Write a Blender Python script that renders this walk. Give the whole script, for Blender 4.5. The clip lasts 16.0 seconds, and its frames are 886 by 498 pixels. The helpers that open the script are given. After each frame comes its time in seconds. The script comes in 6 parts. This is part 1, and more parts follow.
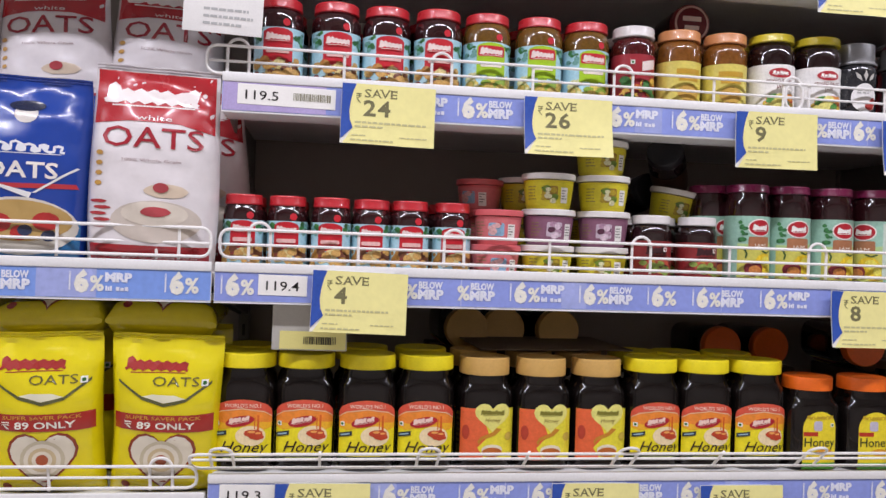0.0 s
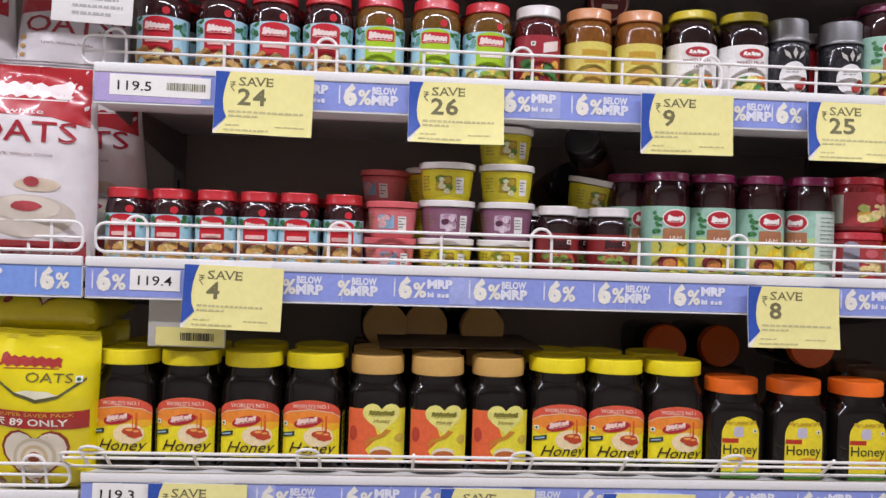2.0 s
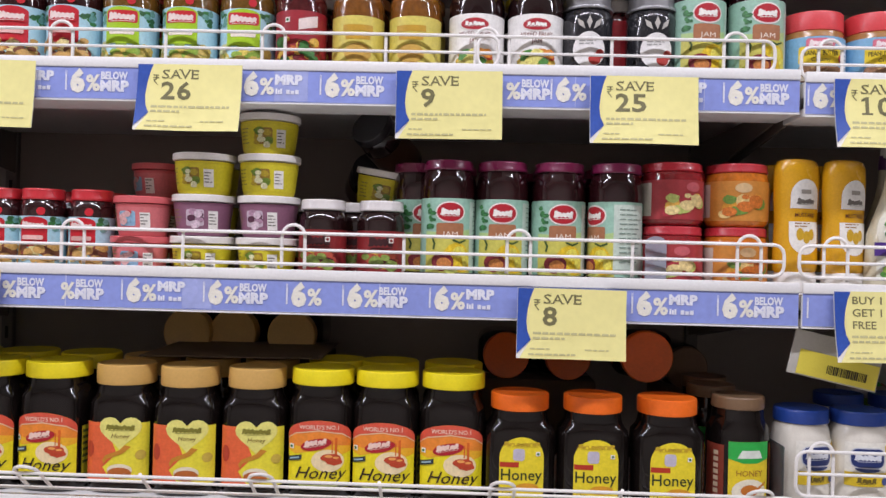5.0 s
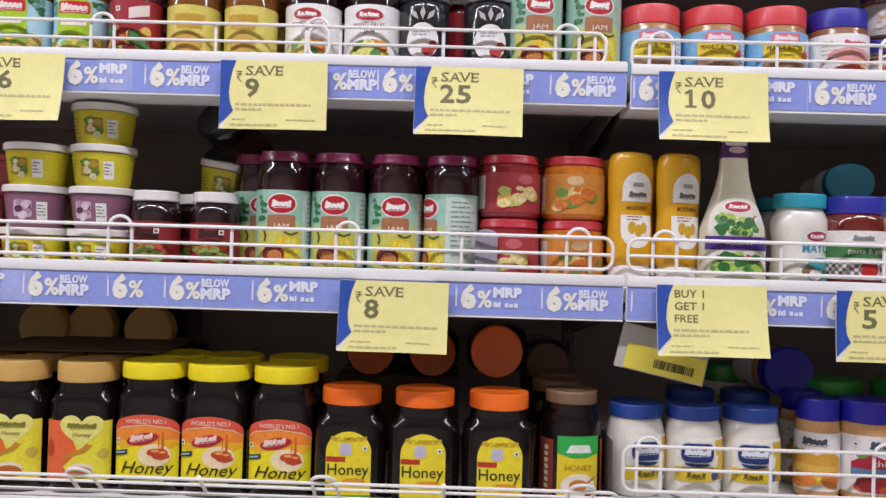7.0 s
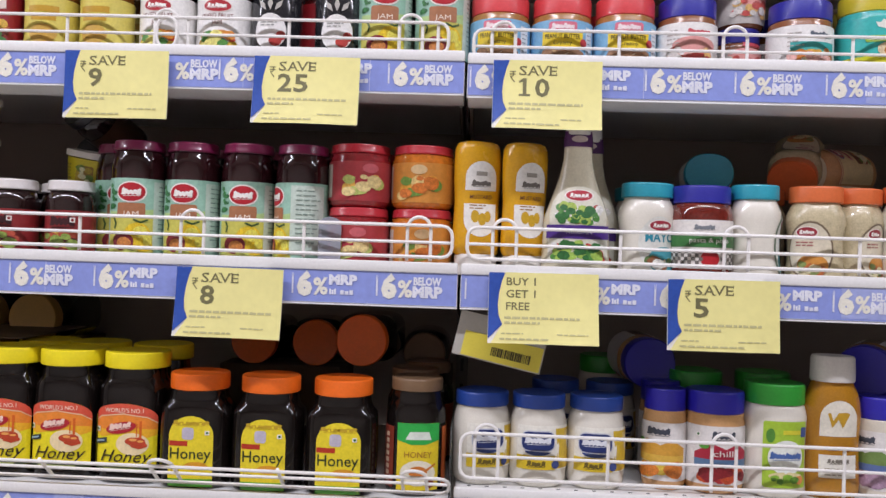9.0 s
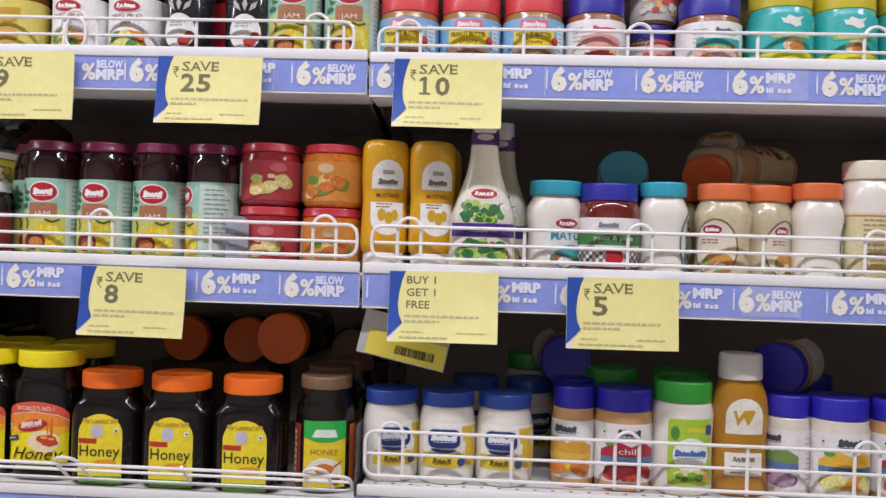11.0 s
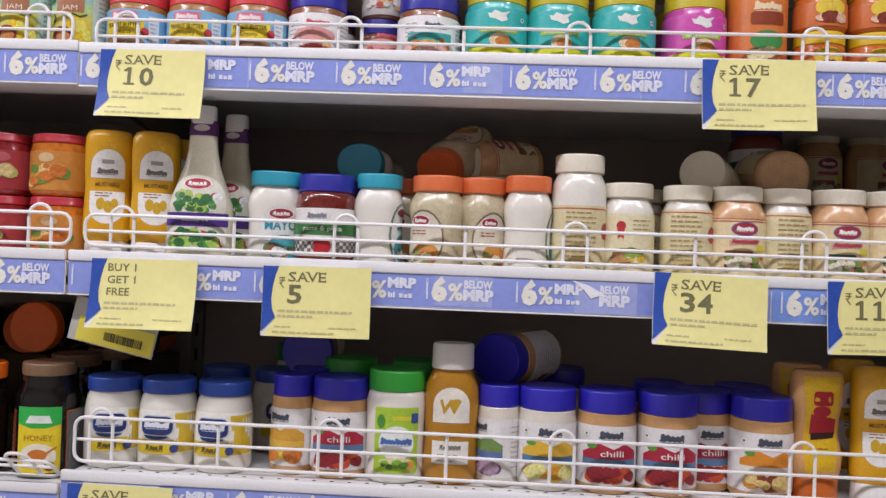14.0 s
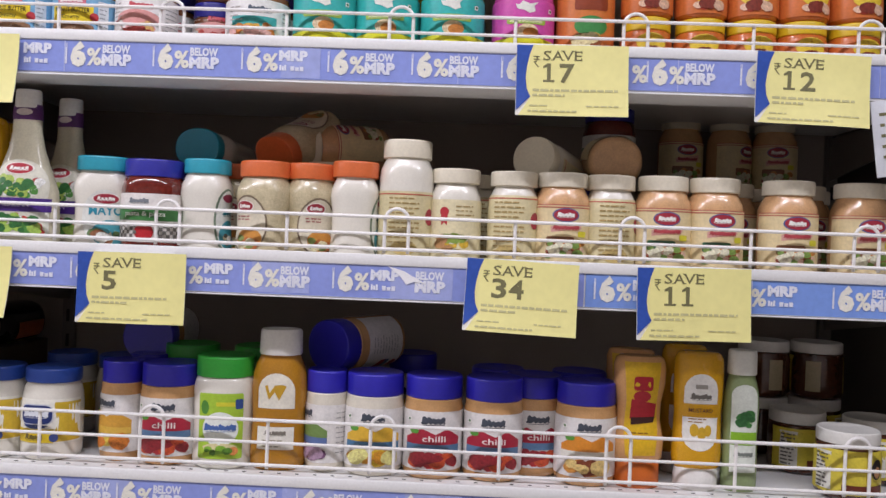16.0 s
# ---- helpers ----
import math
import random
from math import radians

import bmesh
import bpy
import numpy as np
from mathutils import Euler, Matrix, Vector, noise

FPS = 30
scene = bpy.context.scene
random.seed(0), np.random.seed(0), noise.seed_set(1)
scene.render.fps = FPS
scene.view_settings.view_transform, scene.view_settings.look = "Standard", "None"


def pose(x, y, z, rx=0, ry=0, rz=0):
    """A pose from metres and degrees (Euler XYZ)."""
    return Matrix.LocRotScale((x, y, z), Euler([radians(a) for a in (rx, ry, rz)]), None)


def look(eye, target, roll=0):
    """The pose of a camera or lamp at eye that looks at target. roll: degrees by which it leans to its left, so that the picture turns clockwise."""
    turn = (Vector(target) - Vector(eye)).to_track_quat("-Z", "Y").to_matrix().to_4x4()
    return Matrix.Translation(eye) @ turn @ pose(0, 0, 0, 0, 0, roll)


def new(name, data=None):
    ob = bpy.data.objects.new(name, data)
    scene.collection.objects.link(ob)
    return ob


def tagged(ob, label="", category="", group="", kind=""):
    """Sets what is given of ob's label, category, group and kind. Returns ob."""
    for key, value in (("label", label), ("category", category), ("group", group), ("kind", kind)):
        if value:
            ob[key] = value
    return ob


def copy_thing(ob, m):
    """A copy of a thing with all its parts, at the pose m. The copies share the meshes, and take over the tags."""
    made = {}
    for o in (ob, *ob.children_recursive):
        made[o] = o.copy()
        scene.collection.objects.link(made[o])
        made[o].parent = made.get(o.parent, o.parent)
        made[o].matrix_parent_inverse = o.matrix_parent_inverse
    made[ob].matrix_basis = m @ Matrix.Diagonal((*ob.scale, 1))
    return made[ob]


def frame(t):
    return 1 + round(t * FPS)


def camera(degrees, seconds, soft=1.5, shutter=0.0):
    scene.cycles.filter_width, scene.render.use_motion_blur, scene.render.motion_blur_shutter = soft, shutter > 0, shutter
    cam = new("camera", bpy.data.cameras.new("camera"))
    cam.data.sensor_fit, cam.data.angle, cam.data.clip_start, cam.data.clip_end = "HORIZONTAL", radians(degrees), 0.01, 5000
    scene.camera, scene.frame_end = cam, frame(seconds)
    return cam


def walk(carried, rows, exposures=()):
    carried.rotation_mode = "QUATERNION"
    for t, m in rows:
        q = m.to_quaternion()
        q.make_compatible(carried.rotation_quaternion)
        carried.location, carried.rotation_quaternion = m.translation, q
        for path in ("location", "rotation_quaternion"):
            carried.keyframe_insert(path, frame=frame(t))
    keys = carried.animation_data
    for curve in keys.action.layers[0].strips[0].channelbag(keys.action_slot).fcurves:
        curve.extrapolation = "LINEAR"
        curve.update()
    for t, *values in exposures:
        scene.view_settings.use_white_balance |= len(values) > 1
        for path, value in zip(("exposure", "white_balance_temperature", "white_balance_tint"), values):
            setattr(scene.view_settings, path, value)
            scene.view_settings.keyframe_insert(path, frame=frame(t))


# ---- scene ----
cam = camera(56.8, 16.0, soft=1.45)
ROWS = [
    (0, (-0.0151, -1.2955, 1.4479), (0.2732, 0.6837, 1.4517), 1.957),
    (0.5, (0.0576, -1.3044, 1.4522), (0.3417, 0.6753, 1.4488), 1.978),
    (1, (0.1234, -1.2998, 1.4548), (0.3842, 0.6830, 1.4439), 2.013),
    (1.5, (0.1891, -1.2851, 1.4521), (0.3826, 0.7055, 1.4438), 1.906),
    (2, (0.2738, -1.2671, 1.4494), (0.4040, 0.7287, 1.4433), 1.749),
    (2.5, (0.3708, -1.2561, 1.4447), (0.4324, 0.7430, 1.4420), 1.688),
    (3, (0.4723, -1.2331, 1.4501), (0.5061, 0.7666, 1.4370), 1.688),
    (3.5, (0.5700, -1.2187, 1.4468), (0.5748, 0.7813, 1.4403), 1.604),
    (4, (0.6299, -1.1989, 1.4483), (0.5943, 0.8007, 1.4458), 1.502),
    (4.5, (0.6853, -1.1772, 1.4482), (0.6201, 0.8218, 1.4511), 1.485),
    (5, (0.7613, -1.1416, 1.4468), (0.7034, 0.8575, 1.4570), 1.441),
    (5.5, (0.8376, -1.1307, 1.4375), (0.7796, 0.8683, 1.4621), 1.513),
    (6, (0.8988, -1.1274, 1.4370), (0.8498, 0.8719, 1.4612), 1.559),
    (6.5, (0.9473, -1.1257, 1.4367), (0.9091, 0.8738, 1.4597), 1.610),
    (7, (0.9856, -1.1251, 1.4367), (0.9564, 0.8746, 1.4569), 1.656),
    (7.5, (1.0528, -1.1291, 1.4293), (0.9645, 0.8688, 1.4585), 1.799),
    (8, (1.0788, -1.1296, 1.4325), (0.9986, 0.8687, 1.4517), 1.794),
    (8.5, (1.1446, -1.1249, 1.4286), (1.0598, 0.8732, 1.4469), 1.824),
    (9, (1.2408, -1.1276, 1.4261), (1.1563, 0.8705, 1.4469), 1.904),
    (9.5, (1.3094, -1.1339, 1.4317), (1.2177, 0.8639, 1.4447), 2.004),
    (10, (1.3332, -1.1328, 1.4368), (1.2540, 0.8656, 1.4418), 1.782),
    (10.5, (1.3607, -1.1285, 1.4367), (1.2649, 0.8692, 1.4421), 1.771),
    (11, (1.3900, -1.1233, 1.4365), (1.2780, 0.8736, 1.4427), 1.725),
    (11.5, (1.4364, -1.1190, 1.4360), (1.3098, 0.8770, 1.4444), 1.673),
    (12, (1.5236, -1.1134, 1.4290), (1.3715, 0.8807, 1.4543), 1.991),
    (12.5, (1.6191, -1.1160, 1.4306), (1.4796, 0.8790, 1.4543), 1.951),
    (13, (1.6845, -1.1180, 1.4287), (1.5560, 0.8777, 1.4554), 2.029),
    (13.5, (1.7293, -1.1167, 1.4233), (1.6144, 0.8797, 1.4556), 2.131),
    (14, (1.7915, -1.1173, 1.4282), (1.6912, 0.8801, 1.4476), 2.190),
    (14.5, (1.8519, -1.1107, 1.4282), (1.7664, 0.8875, 1.4369), 2.288),
    (15, (1.9030, -1.1096, 1.4318), (1.8289, 0.8890, 1.4233), 2.335),
    (15.5, (1.9616, -1.1090, 1.4417), (1.8961, 0.8897, 1.4131), 2.296),
    (16, (2.0175, -1.1055, 1.4389), (1.9544, 0.8934, 1.4215), 2.233),
]
walk(cam, [(t, look(eye, target, roll)) for t, eye, target, roll in ROWS], exposures=[(0.0, 0.0), (16.0, 0.0)])

# ---- light: an indoor aisle under ceiling luminaires ----
world = bpy.data.worlds.new("world")
scene.world = world
world.use_nodes = True
world.node_tree.nodes["Background"].inputs[0].default_value = (0.95, 0.93, 1.0, 1)
world.node_tree.nodes["Background"].inputs[1].default_value = 0.05
LAMP_POWER = 21.3
LAMPS = [(x, -1.15, k) for x, k in ((-2.75, 1.0), (-1.25, 1.0), (0.25, 1.05), (1.75, 1.05), (3.25, 0.75))]


def lin(code):
    """A linear colour from a six-digit code."""
    v = [int(code[i:i + 2], 16) / 255 for i in (0, 2, 4)]
    return tuple(c / 12.92 if c <= 0.04045 else ((c + 0.055) / 1.055) ** 2.4 for c in v)


# ---- materials ----
MATS = {}


def surf(code, rough=0.45, metal=0.0, vary=0.1, scale=30.0, bump=0.0, fine=400.0, coat=0.0, name="surface", emit=0.0, spec=0.5, glass=0.0):
    """A procedural surface: base colour with two scales of variation, uneven gloss and a fine relief."""
    key = (code, rough, metal, vary, scale, bump, fine, coat, name, emit, spec, glass)
    if key in MATS:
        return MATS[key]
    m = bpy.data.materials.new(name)
    m.use_nodes = True
    n, links = m.node_tree.nodes, m.node_tree.links
    b = n["Principled BSDF"]
    co = n.new("ShaderNodeTexCoord")
    big, small = n.new("ShaderNodeTexNoise"), n.new("ShaderNodeTexNoise")
    big.inputs["Scale"].default_value, big.inputs["Detail"].default_value = scale, 4
    small.inputs["Scale"].default_value, small.inputs["Detail"].default_value = fine, 2
    for t in (big, small):
        links.new(co.outputs["Object"], t.inputs["Vector"])
    c = lin(code)
    add = n.new("ShaderNodeMath")
    add.operation = "ADD"
    links.new(big.outputs["Fac"], add.inputs[0])
    links.new(small.outputs["Fac"], add.inputs[1])
    ramp = n.new("ShaderNodeMapRange")
    ramp.inputs["From Min"].default_value, ramp.inputs["From Max"].default_value = 0.6, 1.4
    links.new(add.outputs[0], ramp.inputs["Value"])
    mix = n.new("ShaderNodeMix")
    mix.data_type = "RGBA"
    mix.inputs[6].default_value = (*[v * (1 - vary) for v in c], 1)
    mix.inputs[7].default_value = (*[min(1, v * (1 + vary) + 0.02 * vary) for v in c], 1)
    links.new(ramp.outputs["Result"], mix.inputs[0])
    links.new(mix.outputs[2], b.inputs["Base Color"])
    rr = n.new("ShaderNodeMapRange")
    rr.inputs["To Min"].default_value, rr.inputs["To Max"].default_value = rough * 0.8, min(1, rough * 1.25)
    links.new(big.outputs["Fac"], rr.inputs["Value"])
    links.new(rr.outputs["Result"], b.inputs["Roughness"])
    b.inputs["Metallic"].default_value = metal
    b.inputs["Coat Weight"].default_value = coat
    b.inputs["Coat Roughness"].default_value = 0.06
    b.inputs["Specular IOR Level"].default_value = spec
    b.inputs["Transmission Weight"].default_value = glass
    if bump:
        bp = n.new("ShaderNodeBump")
        bp.inputs["Strength"].default_value, bp.inputs["Distance"].default_value = bump, 0.002
        links.new(small.outputs["Fac"], bp.inputs["Height"])
        links.new(bp.outputs["Normal"], b.inputs["Normal"])
    if emit:
        b.inputs["Emission Color"].default_value = (*c, 1)
        b.inputs["Emission Strength"].default_value = emit
    MATS[key] = m
    return m


def ink(code):
    return surf(code, rough=0.36, vary=0.13, scale=75, name="printed_label", bump=0.05, fine=260)


def picture(code):
    return surf(code, rough=0.36, vary=0.42, scale=210, name="printed_picture", bump=0.05, fine=600)


def paper(code):
    return surf(code, rough=0.6, vary=0.05, scale=25, name="paper", bump=0.1)


def plastic(code, rough=0.36):
    return surf(code, rough=rough, vary=0.08, scale=40, bump=0.08, fine=250, name="plastic", coat=0.15)


def jam(code):
    return surf(code, rough=0.08, vary=0.35, scale=70, name="filled_glass", coat=0.6, fine=160)


PAINT = surf("e9e8e6", rough=0.38, vary=0.06, scale=9, bump=0.06, fine=300, name="white_shelf_paint")
WIRE = surf("efece8", rough=0.32, vary=0.08, scale=35, bump=0.05, name="white_wire_coating", coat=0.3)
BACK = surf("a1978d", rough=0.6, vary=0.1, scale=6, bump=0.15, name="back_panel_paint")
STRIP = surf("8d9bdc", rough=0.3, vary=0.09, scale=14, bump=0.08, fine=120, name="strip_paper", coat=0.25)
STRIP2 = surf("7d9de2", rough=0.3, vary=0.09, scale=14, bump=0.08, fine=120, name="strip_paper_fresh", coat=0.25)
TAG = surf("efe79a", rough=0.5, vary=0.05, scale=18, bump=0.12, fine=90, name="tag_paper", coat=0.1)
NAVY = ink("2d51a8")
GREY = ink("75714e")
BLACK = ink("1a1715")


# ---- building blocks ----
def thing(name, label, category, group="", kind=""):
    ob = new(name)
    ob.empty_display_size = 0.02
    return tagged(ob, label, category, group, kind)


def part(name, bm, material, parent=None, label="", smooth=True):
    me = bpy.data.meshes.new(name)
    bmesh.ops.recalc_face_normals(bm, faces=bm.faces)
    bm.to_mesh(me)
    bm.free()
    if smooth:
        me.polygons.foreach_set("use_smooth", [True] * len(me.polygons))
        me.set_sharp_from_angle(angle=radians(38))
    me.materials.append(material)
    ob = new(name, me)
    ob.parent = parent
    if label:
        ob["label"] = label
    return ob


def box_bm(x0, y0, z0, x1, y1, z1, bevel=0.0, seg=2, bm=None):
    bm = bm or bmesh.new()
    res = bmesh.ops.create_cube(bm, size=1, matrix=Matrix.LocRotScale(((x0 + x1) / 2, (y0 + y1) / 2, (z0 + z1) / 2), None, (x1 - x0, y1 - y0, z1 - z0)))
    if bevel:
        edges = {e for v in res["verts"] for e in v.link_edges}
        bmesh.ops.bevel(bm, geom=list(edges), offset=bevel, segments=seg, affect="EDGES", profile=0.5)
    return bm


def tube_bm(points, r, n=8, bm=None):
    """A round wire along a line of points."""
    bm = bm or bmesh.new()
    pts = [Vector(p) for p in points]
    rings = []
    for i, p in enumerate(pts):
        d = (pts[min(i + 1, len(pts) - 1)] - pts[max(i - 1, 0)]).normalized()
        side = d.cross(Vector((0, 1, 0)))
        if side.length < 0.1:
            side = d.cross(Vector((1, 0, 0)))
        side.normalize()
        up = side.cross(d)
        rings.append([bm.verts.new(p + r * (math.cos(2 * math.pi * k / n) * side + math.sin(2 * math.pi * k / n) * up)) for k in range(n)])
    for a, b in zip(rings, rings[1:]):
        for k in range(n):
            bm.faces.new((a[k], a[(k + 1) % n], b[(k + 1) % n], b[k]))
    bm.faces.new(rings[0])
    bm.faces.new(rings[-1])
    return bm


class Form:
    """A turned or rounded-square body: outline (r, z) from the base up; e=2 is round, more is squarer; flat squeezes it front to back."""

    def __init__(self, outline, e=2.0, flat=1.0):
        self.outline, self.e, self.flat = outline, e, flat
        a = np.linspace(0, math.pi, 361)
        s, c = np.sin(a), np.cos(a)
        self.x = np.abs(s) ** (2 / e)
        self.y = -flat * np.sign(c) * np.abs(c) ** (2 / e)
        step = np.hypot(np.diff(self.x), np.diff(self.y))
        self.arc = np.concatenate([[0], np.cumsum(step)])
        keep = np.concatenate([[True], np.diff(self.arc) > 1e-9])
        self.arc, self.x, self.y = self.arc[keep], self.x[keep], self.y[keep]
        inner = [p for p in outline if p[0] > 0]
        self.zs, self.rs = [p[1] for p in inner], [p[0] for p in inner]

    def at(self, u, v, lift=0.0):
        r = float(np.interp(v, self.zs, self.rs))
        x, y = float(np.interp(abs(u) / r, self.arc, self.x)), float(np.interp(abs(u) / r, self.arc, self.y))
        return Vector((math.copysign(x, u) * (r + lift), y * (r + lift), v))

    def bm(self, n=36, knurl=0.0):
        bm = bmesh.new()
        rings = []
        total = self.arc[-1] * 2
        for r, z in self.outline:
            if r <= 0:
                rings.append([bm.verts.new((0, 0, z))])
                continue
            ring = []
            for k in range(n):
                u = total * (k / n - 0.5)
                x, y = float(np.interp(abs(u), self.arc, self.x)), float(np.interp(abs(u), self.arc, self.y))
                q = r * (1 - knurl * (k % 2))
                ring.append(bm.verts.new((math.copysign(x, u) * q, y * q, z)))
            rings.append(ring)
        for a, b in zip(rings, rings[1:]):
            if len(b) == 1:
                for k in range(n):
                    bm.faces.new((a[k], a[(k + 1) % n], b[0]))
            elif len(a) == 1:
                for k in range(n):
                    bm.faces.new((b[(k + 1) % n], b[k], a[0]))
            else:
                for k in range(n):
                    bm.faces.new((a[k], a[(k + 1) % n], b[(k + 1) % n], b[k]))
        for ring in (rings[0], rings[-1]):
            if len(ring) > 2:
                bm.faces.new(ring)
        return bm


class Raised:
    """The same form with its prints moved up by a step and broadened."""

    def __init__(self, form, step, broad=1.0):
        self.form, self.step, self.broad = form, step, broad
        self.zs, self.rs, self.arc = [z - step for z in form.zs], form.rs, form.arc

    def at(self, u, v, lift=0.0):
        return self.form.at(u * self.broad, v + self.step, lift)


class Sheet:
    """A nearly flat upright sheet facing the aisle, with a slight curl."""

    def __init__(self, curl=0.0, seed=0.0):
        self.curl, self.seed = curl, seed

    def at(self, u, v, lift=0.0):
        k = self.curl
        return Vector((u, -lift - k * (max(0, -v) ** 2 * 0.9 + 0.03 * math.sin(u * 40 + self.seed) * max(0, -v - 0.03)), v))


class Pillow:
    """A filled bag: w wide, h high, d thick, with a flat crimped seam on top."""

    def __init__(self, w, h, d, seed=0, box=2.6):
        self.w, self.h, self.d, self.seed, self.box = w, h, d, seed, box

    def at(self, u, v, lift=0.0):
        a = max(0.0, 1 - abs(2 * u / self.w) ** self.box) ** (0.55 if self.box < 4 else 0.4)
        t = v / self.h
        f = min(1, (max(0, t) / 0.12 + 0.02)) ** 0.5 * (1 if t < 0.55 else max(0.03, 1 - ((t - 0.55) / 0.42) ** 1.7))
        q = Vector((u * 18, v * 16 + self.seed * 7.3, self.seed))
        fold = noise.noise(Vector((u * 9 + v * 22, v * 7, self.seed * 3.1)))
        crease = 0.06 * noise.noise(q) + 0.05 * (0.5 - abs(noise.noise(q * 1.9))) + 0.05 * (1 - abs(fold)) ** 6
        crease *= 0.6 + 1.2 * max(0, t - 0.55)
        y = -0.5 * self.d * a * max(0.02, f) - crease * self.d * min(1, 3 * a) - lift
        return Vector((u * (1 - 0.03 * math.sin(t * 5 + self.seed)), y, v))

    def bm(self, nu=22, nv=30):
        bm = bmesh.new()
        front, back = [], []
        for j in range(nv + 1):
            v = self.h * j / nv
            fr, bk = [], []
            for i in range(nu + 1):
                u = self.w * (i / nu - 0.5) * 0.998
                p = self.at(u, v)
                fr.append(bm.verts.new(p))
                bk.append(bm.verts.new((p.x, -p.y * 0.9 + 0.0015, p.z)))
            front.append(fr)
            back.append(bk)
        for j in range(nv):
            for i in range(nu):
                bm.faces.new((front[j][i], front[j][i + 1], front[j + 1][i + 1], front[j + 1][i]))
                bm.faces.new((back[j][i + 1], back[j][i], back[j + 1][i], back[j + 1][i + 1]))
            for i in (0, nu):
                bm.faces.new((front[j][i], back[j][i], back[j + 1][i], front[j + 1][i]))
        for j in (0, nv):
            for i in range(nu):
                bm.faces.new((front[j][i], front[j][i + 1], back[j][i + 1], back[j][i]))
        return bm


def rect(u0, v0, u1, v1):
    return [(u0, v0), (u1, v0), (u1, v1), (u0, v1)]


def oval(cu, cv, ru, rv, n=18, a0=0.0, a1=360.0, wob=0.0, seed=0):
    rnd = random.Random(seed)
    return [(cu + ru * math.cos(radians(a0 + (a1 - a0) * k / n)) * (1 + wob * rnd.uniform(-1, 1)), cv + rv * math.sin(radians(a0 + (a1 - a0) * k / n)) * (1 + wob * rnd.uniform(-1, 1))) for k in range(n)]


def arch(u0, v0, u1, v1, rise):
    """A panel with a bowed top."""
    cu, ru = (u0 + u1) / 2, (u1 - u0) / 2
    return [(u0, v0), (u1, v0)] + [(cu + ru * math.cos(radians(a)), v1 - rise + rise * math.sin(radians(a))) for a in range(0, 181, 12)]


def heart(cu, cv, s):
    pts = []
    for k in range(28):
        a = 2 * math.pi * k / 28
        pts.append((cu + s * 0.0625 * 16 * math.sin(a) ** 3, cv + s * 0.0625 * (13 * math.cos(a) - 5 * math.cos(2 * a) - 2 * math.cos(3 * a) - math.cos(4 * a))))
    return pts


def rounded(u0, v0, u1, v1, r):
    pts = []
    for cu, cv, a in ((u1 - r, v0 + r, 270), (u1 - r, v1 - r, 0), (u0 + r, v1 - r, 90), (u0 + r, v0 + r, 180)):
        pts += [(cu + r * math.cos(radians(a + k)), cv + r * math.sin(radians(a + k))) for k in (0, 30, 60, 90)]
    return pts


def print_on(form, polys, name, material, parent, lift=0.0006, step=0.006, vstep=0.0, label=""):
    """Printed areas laid on a form as thin raised skins."""
    bm = bmesh.new()
    for k, poly in enumerate(polys):
        bm.faces.new([bm.verts.new((u, v, k * 0.00002)) for u, v in poly])
    bmesh.ops.triangulate(bm, faces=bm.faces)
    us, vs = [p[0] for q in polys for p in q], [p[1] for q in polys for p in q]
    if step:
        for k in range(math.floor(min(us) / step) + 1, math.ceil(max(us) / step)):
            bmesh.ops.bisect_plane(bm, geom=bm.verts[:] + bm.edges[:] + bm.faces[:], plane_co=(k * step, 0, 0), plane_no=(1, 0, 0))
    if vstep:
        for k in range(math.floor(min(vs) / vstep) + 1, math.ceil(max(vs) / vstep)):
            bmesh.ops.bisect_plane(bm, geom=bm.verts[:] + bm.edges[:] + bm.faces[:], plane_co=(0, k * vstep, 0), plane_no=(0, 1, 0))
    for v in bm.verts:
        v.co = form.at(v.co.x, v.co.y, lift + v.co.z)
    ob = part(name, bm, material, parent, label)
    if name in ("barcode", "fine_print", "small_print", "check_print"):
        ob["kind"] = "stuff"
    return ob


FONTS = {}


def letters(s, weight=0.0):
    if (s, weight) not in FONTS:
        cu = bpy.data.curves.new("lettering", "FONT")
        cu.body, cu.size, cu.resolution_u, cu.offset = s, 1.0, 2, weight
        ob = new("lettering", cu)
        me = bpy.data.meshes.new_from_object(ob.evaluated_get(bpy.context.evaluated_depsgraph_get()))
        vs = [v.co.copy() for v in me.vertices]
        fs = [tuple(p.vertices) for p in me.polygons]
        bpy.data.objects.remove(ob)
        bpy.data.curves.remove(cu)
        bpy.data.meshes.remove(me)
        FONTS[(s, weight)] = (vs, fs)
    return FONTS[(s, weight)]


def text_on(form, s, u, v, high, material, parent, name="lettering", lift=0.0012, wide=0.0, weight=0.0, left=False, slant=0.0):
    """Words on a form: u, v is the middle (or the left end) of the base line, high the height of a capital, wide the width to fill."""
    vs, fs = letters(s, weight)
    x0, x1 = min(p.x for p in vs), max(p.x for p in vs)
    k = high / 0.72
    kx = wide / (x1 - x0) if wide else k
    bm = bmesh.new()
    off = 0 if left else -(x1 - x0) / 2
    made = [bm.verts.new(form.at(u + (p.x - x0 + off) * kx + slant * p.y * k, v + p.y * k, lift)) for p in vs]
    for f in fs:
        if len(set(f)) > 2:
            try:
                bm.faces.new([made[i] for i in f])
            except ValueError:
                pass
    return part(name, bm, material, parent, smooth=False)


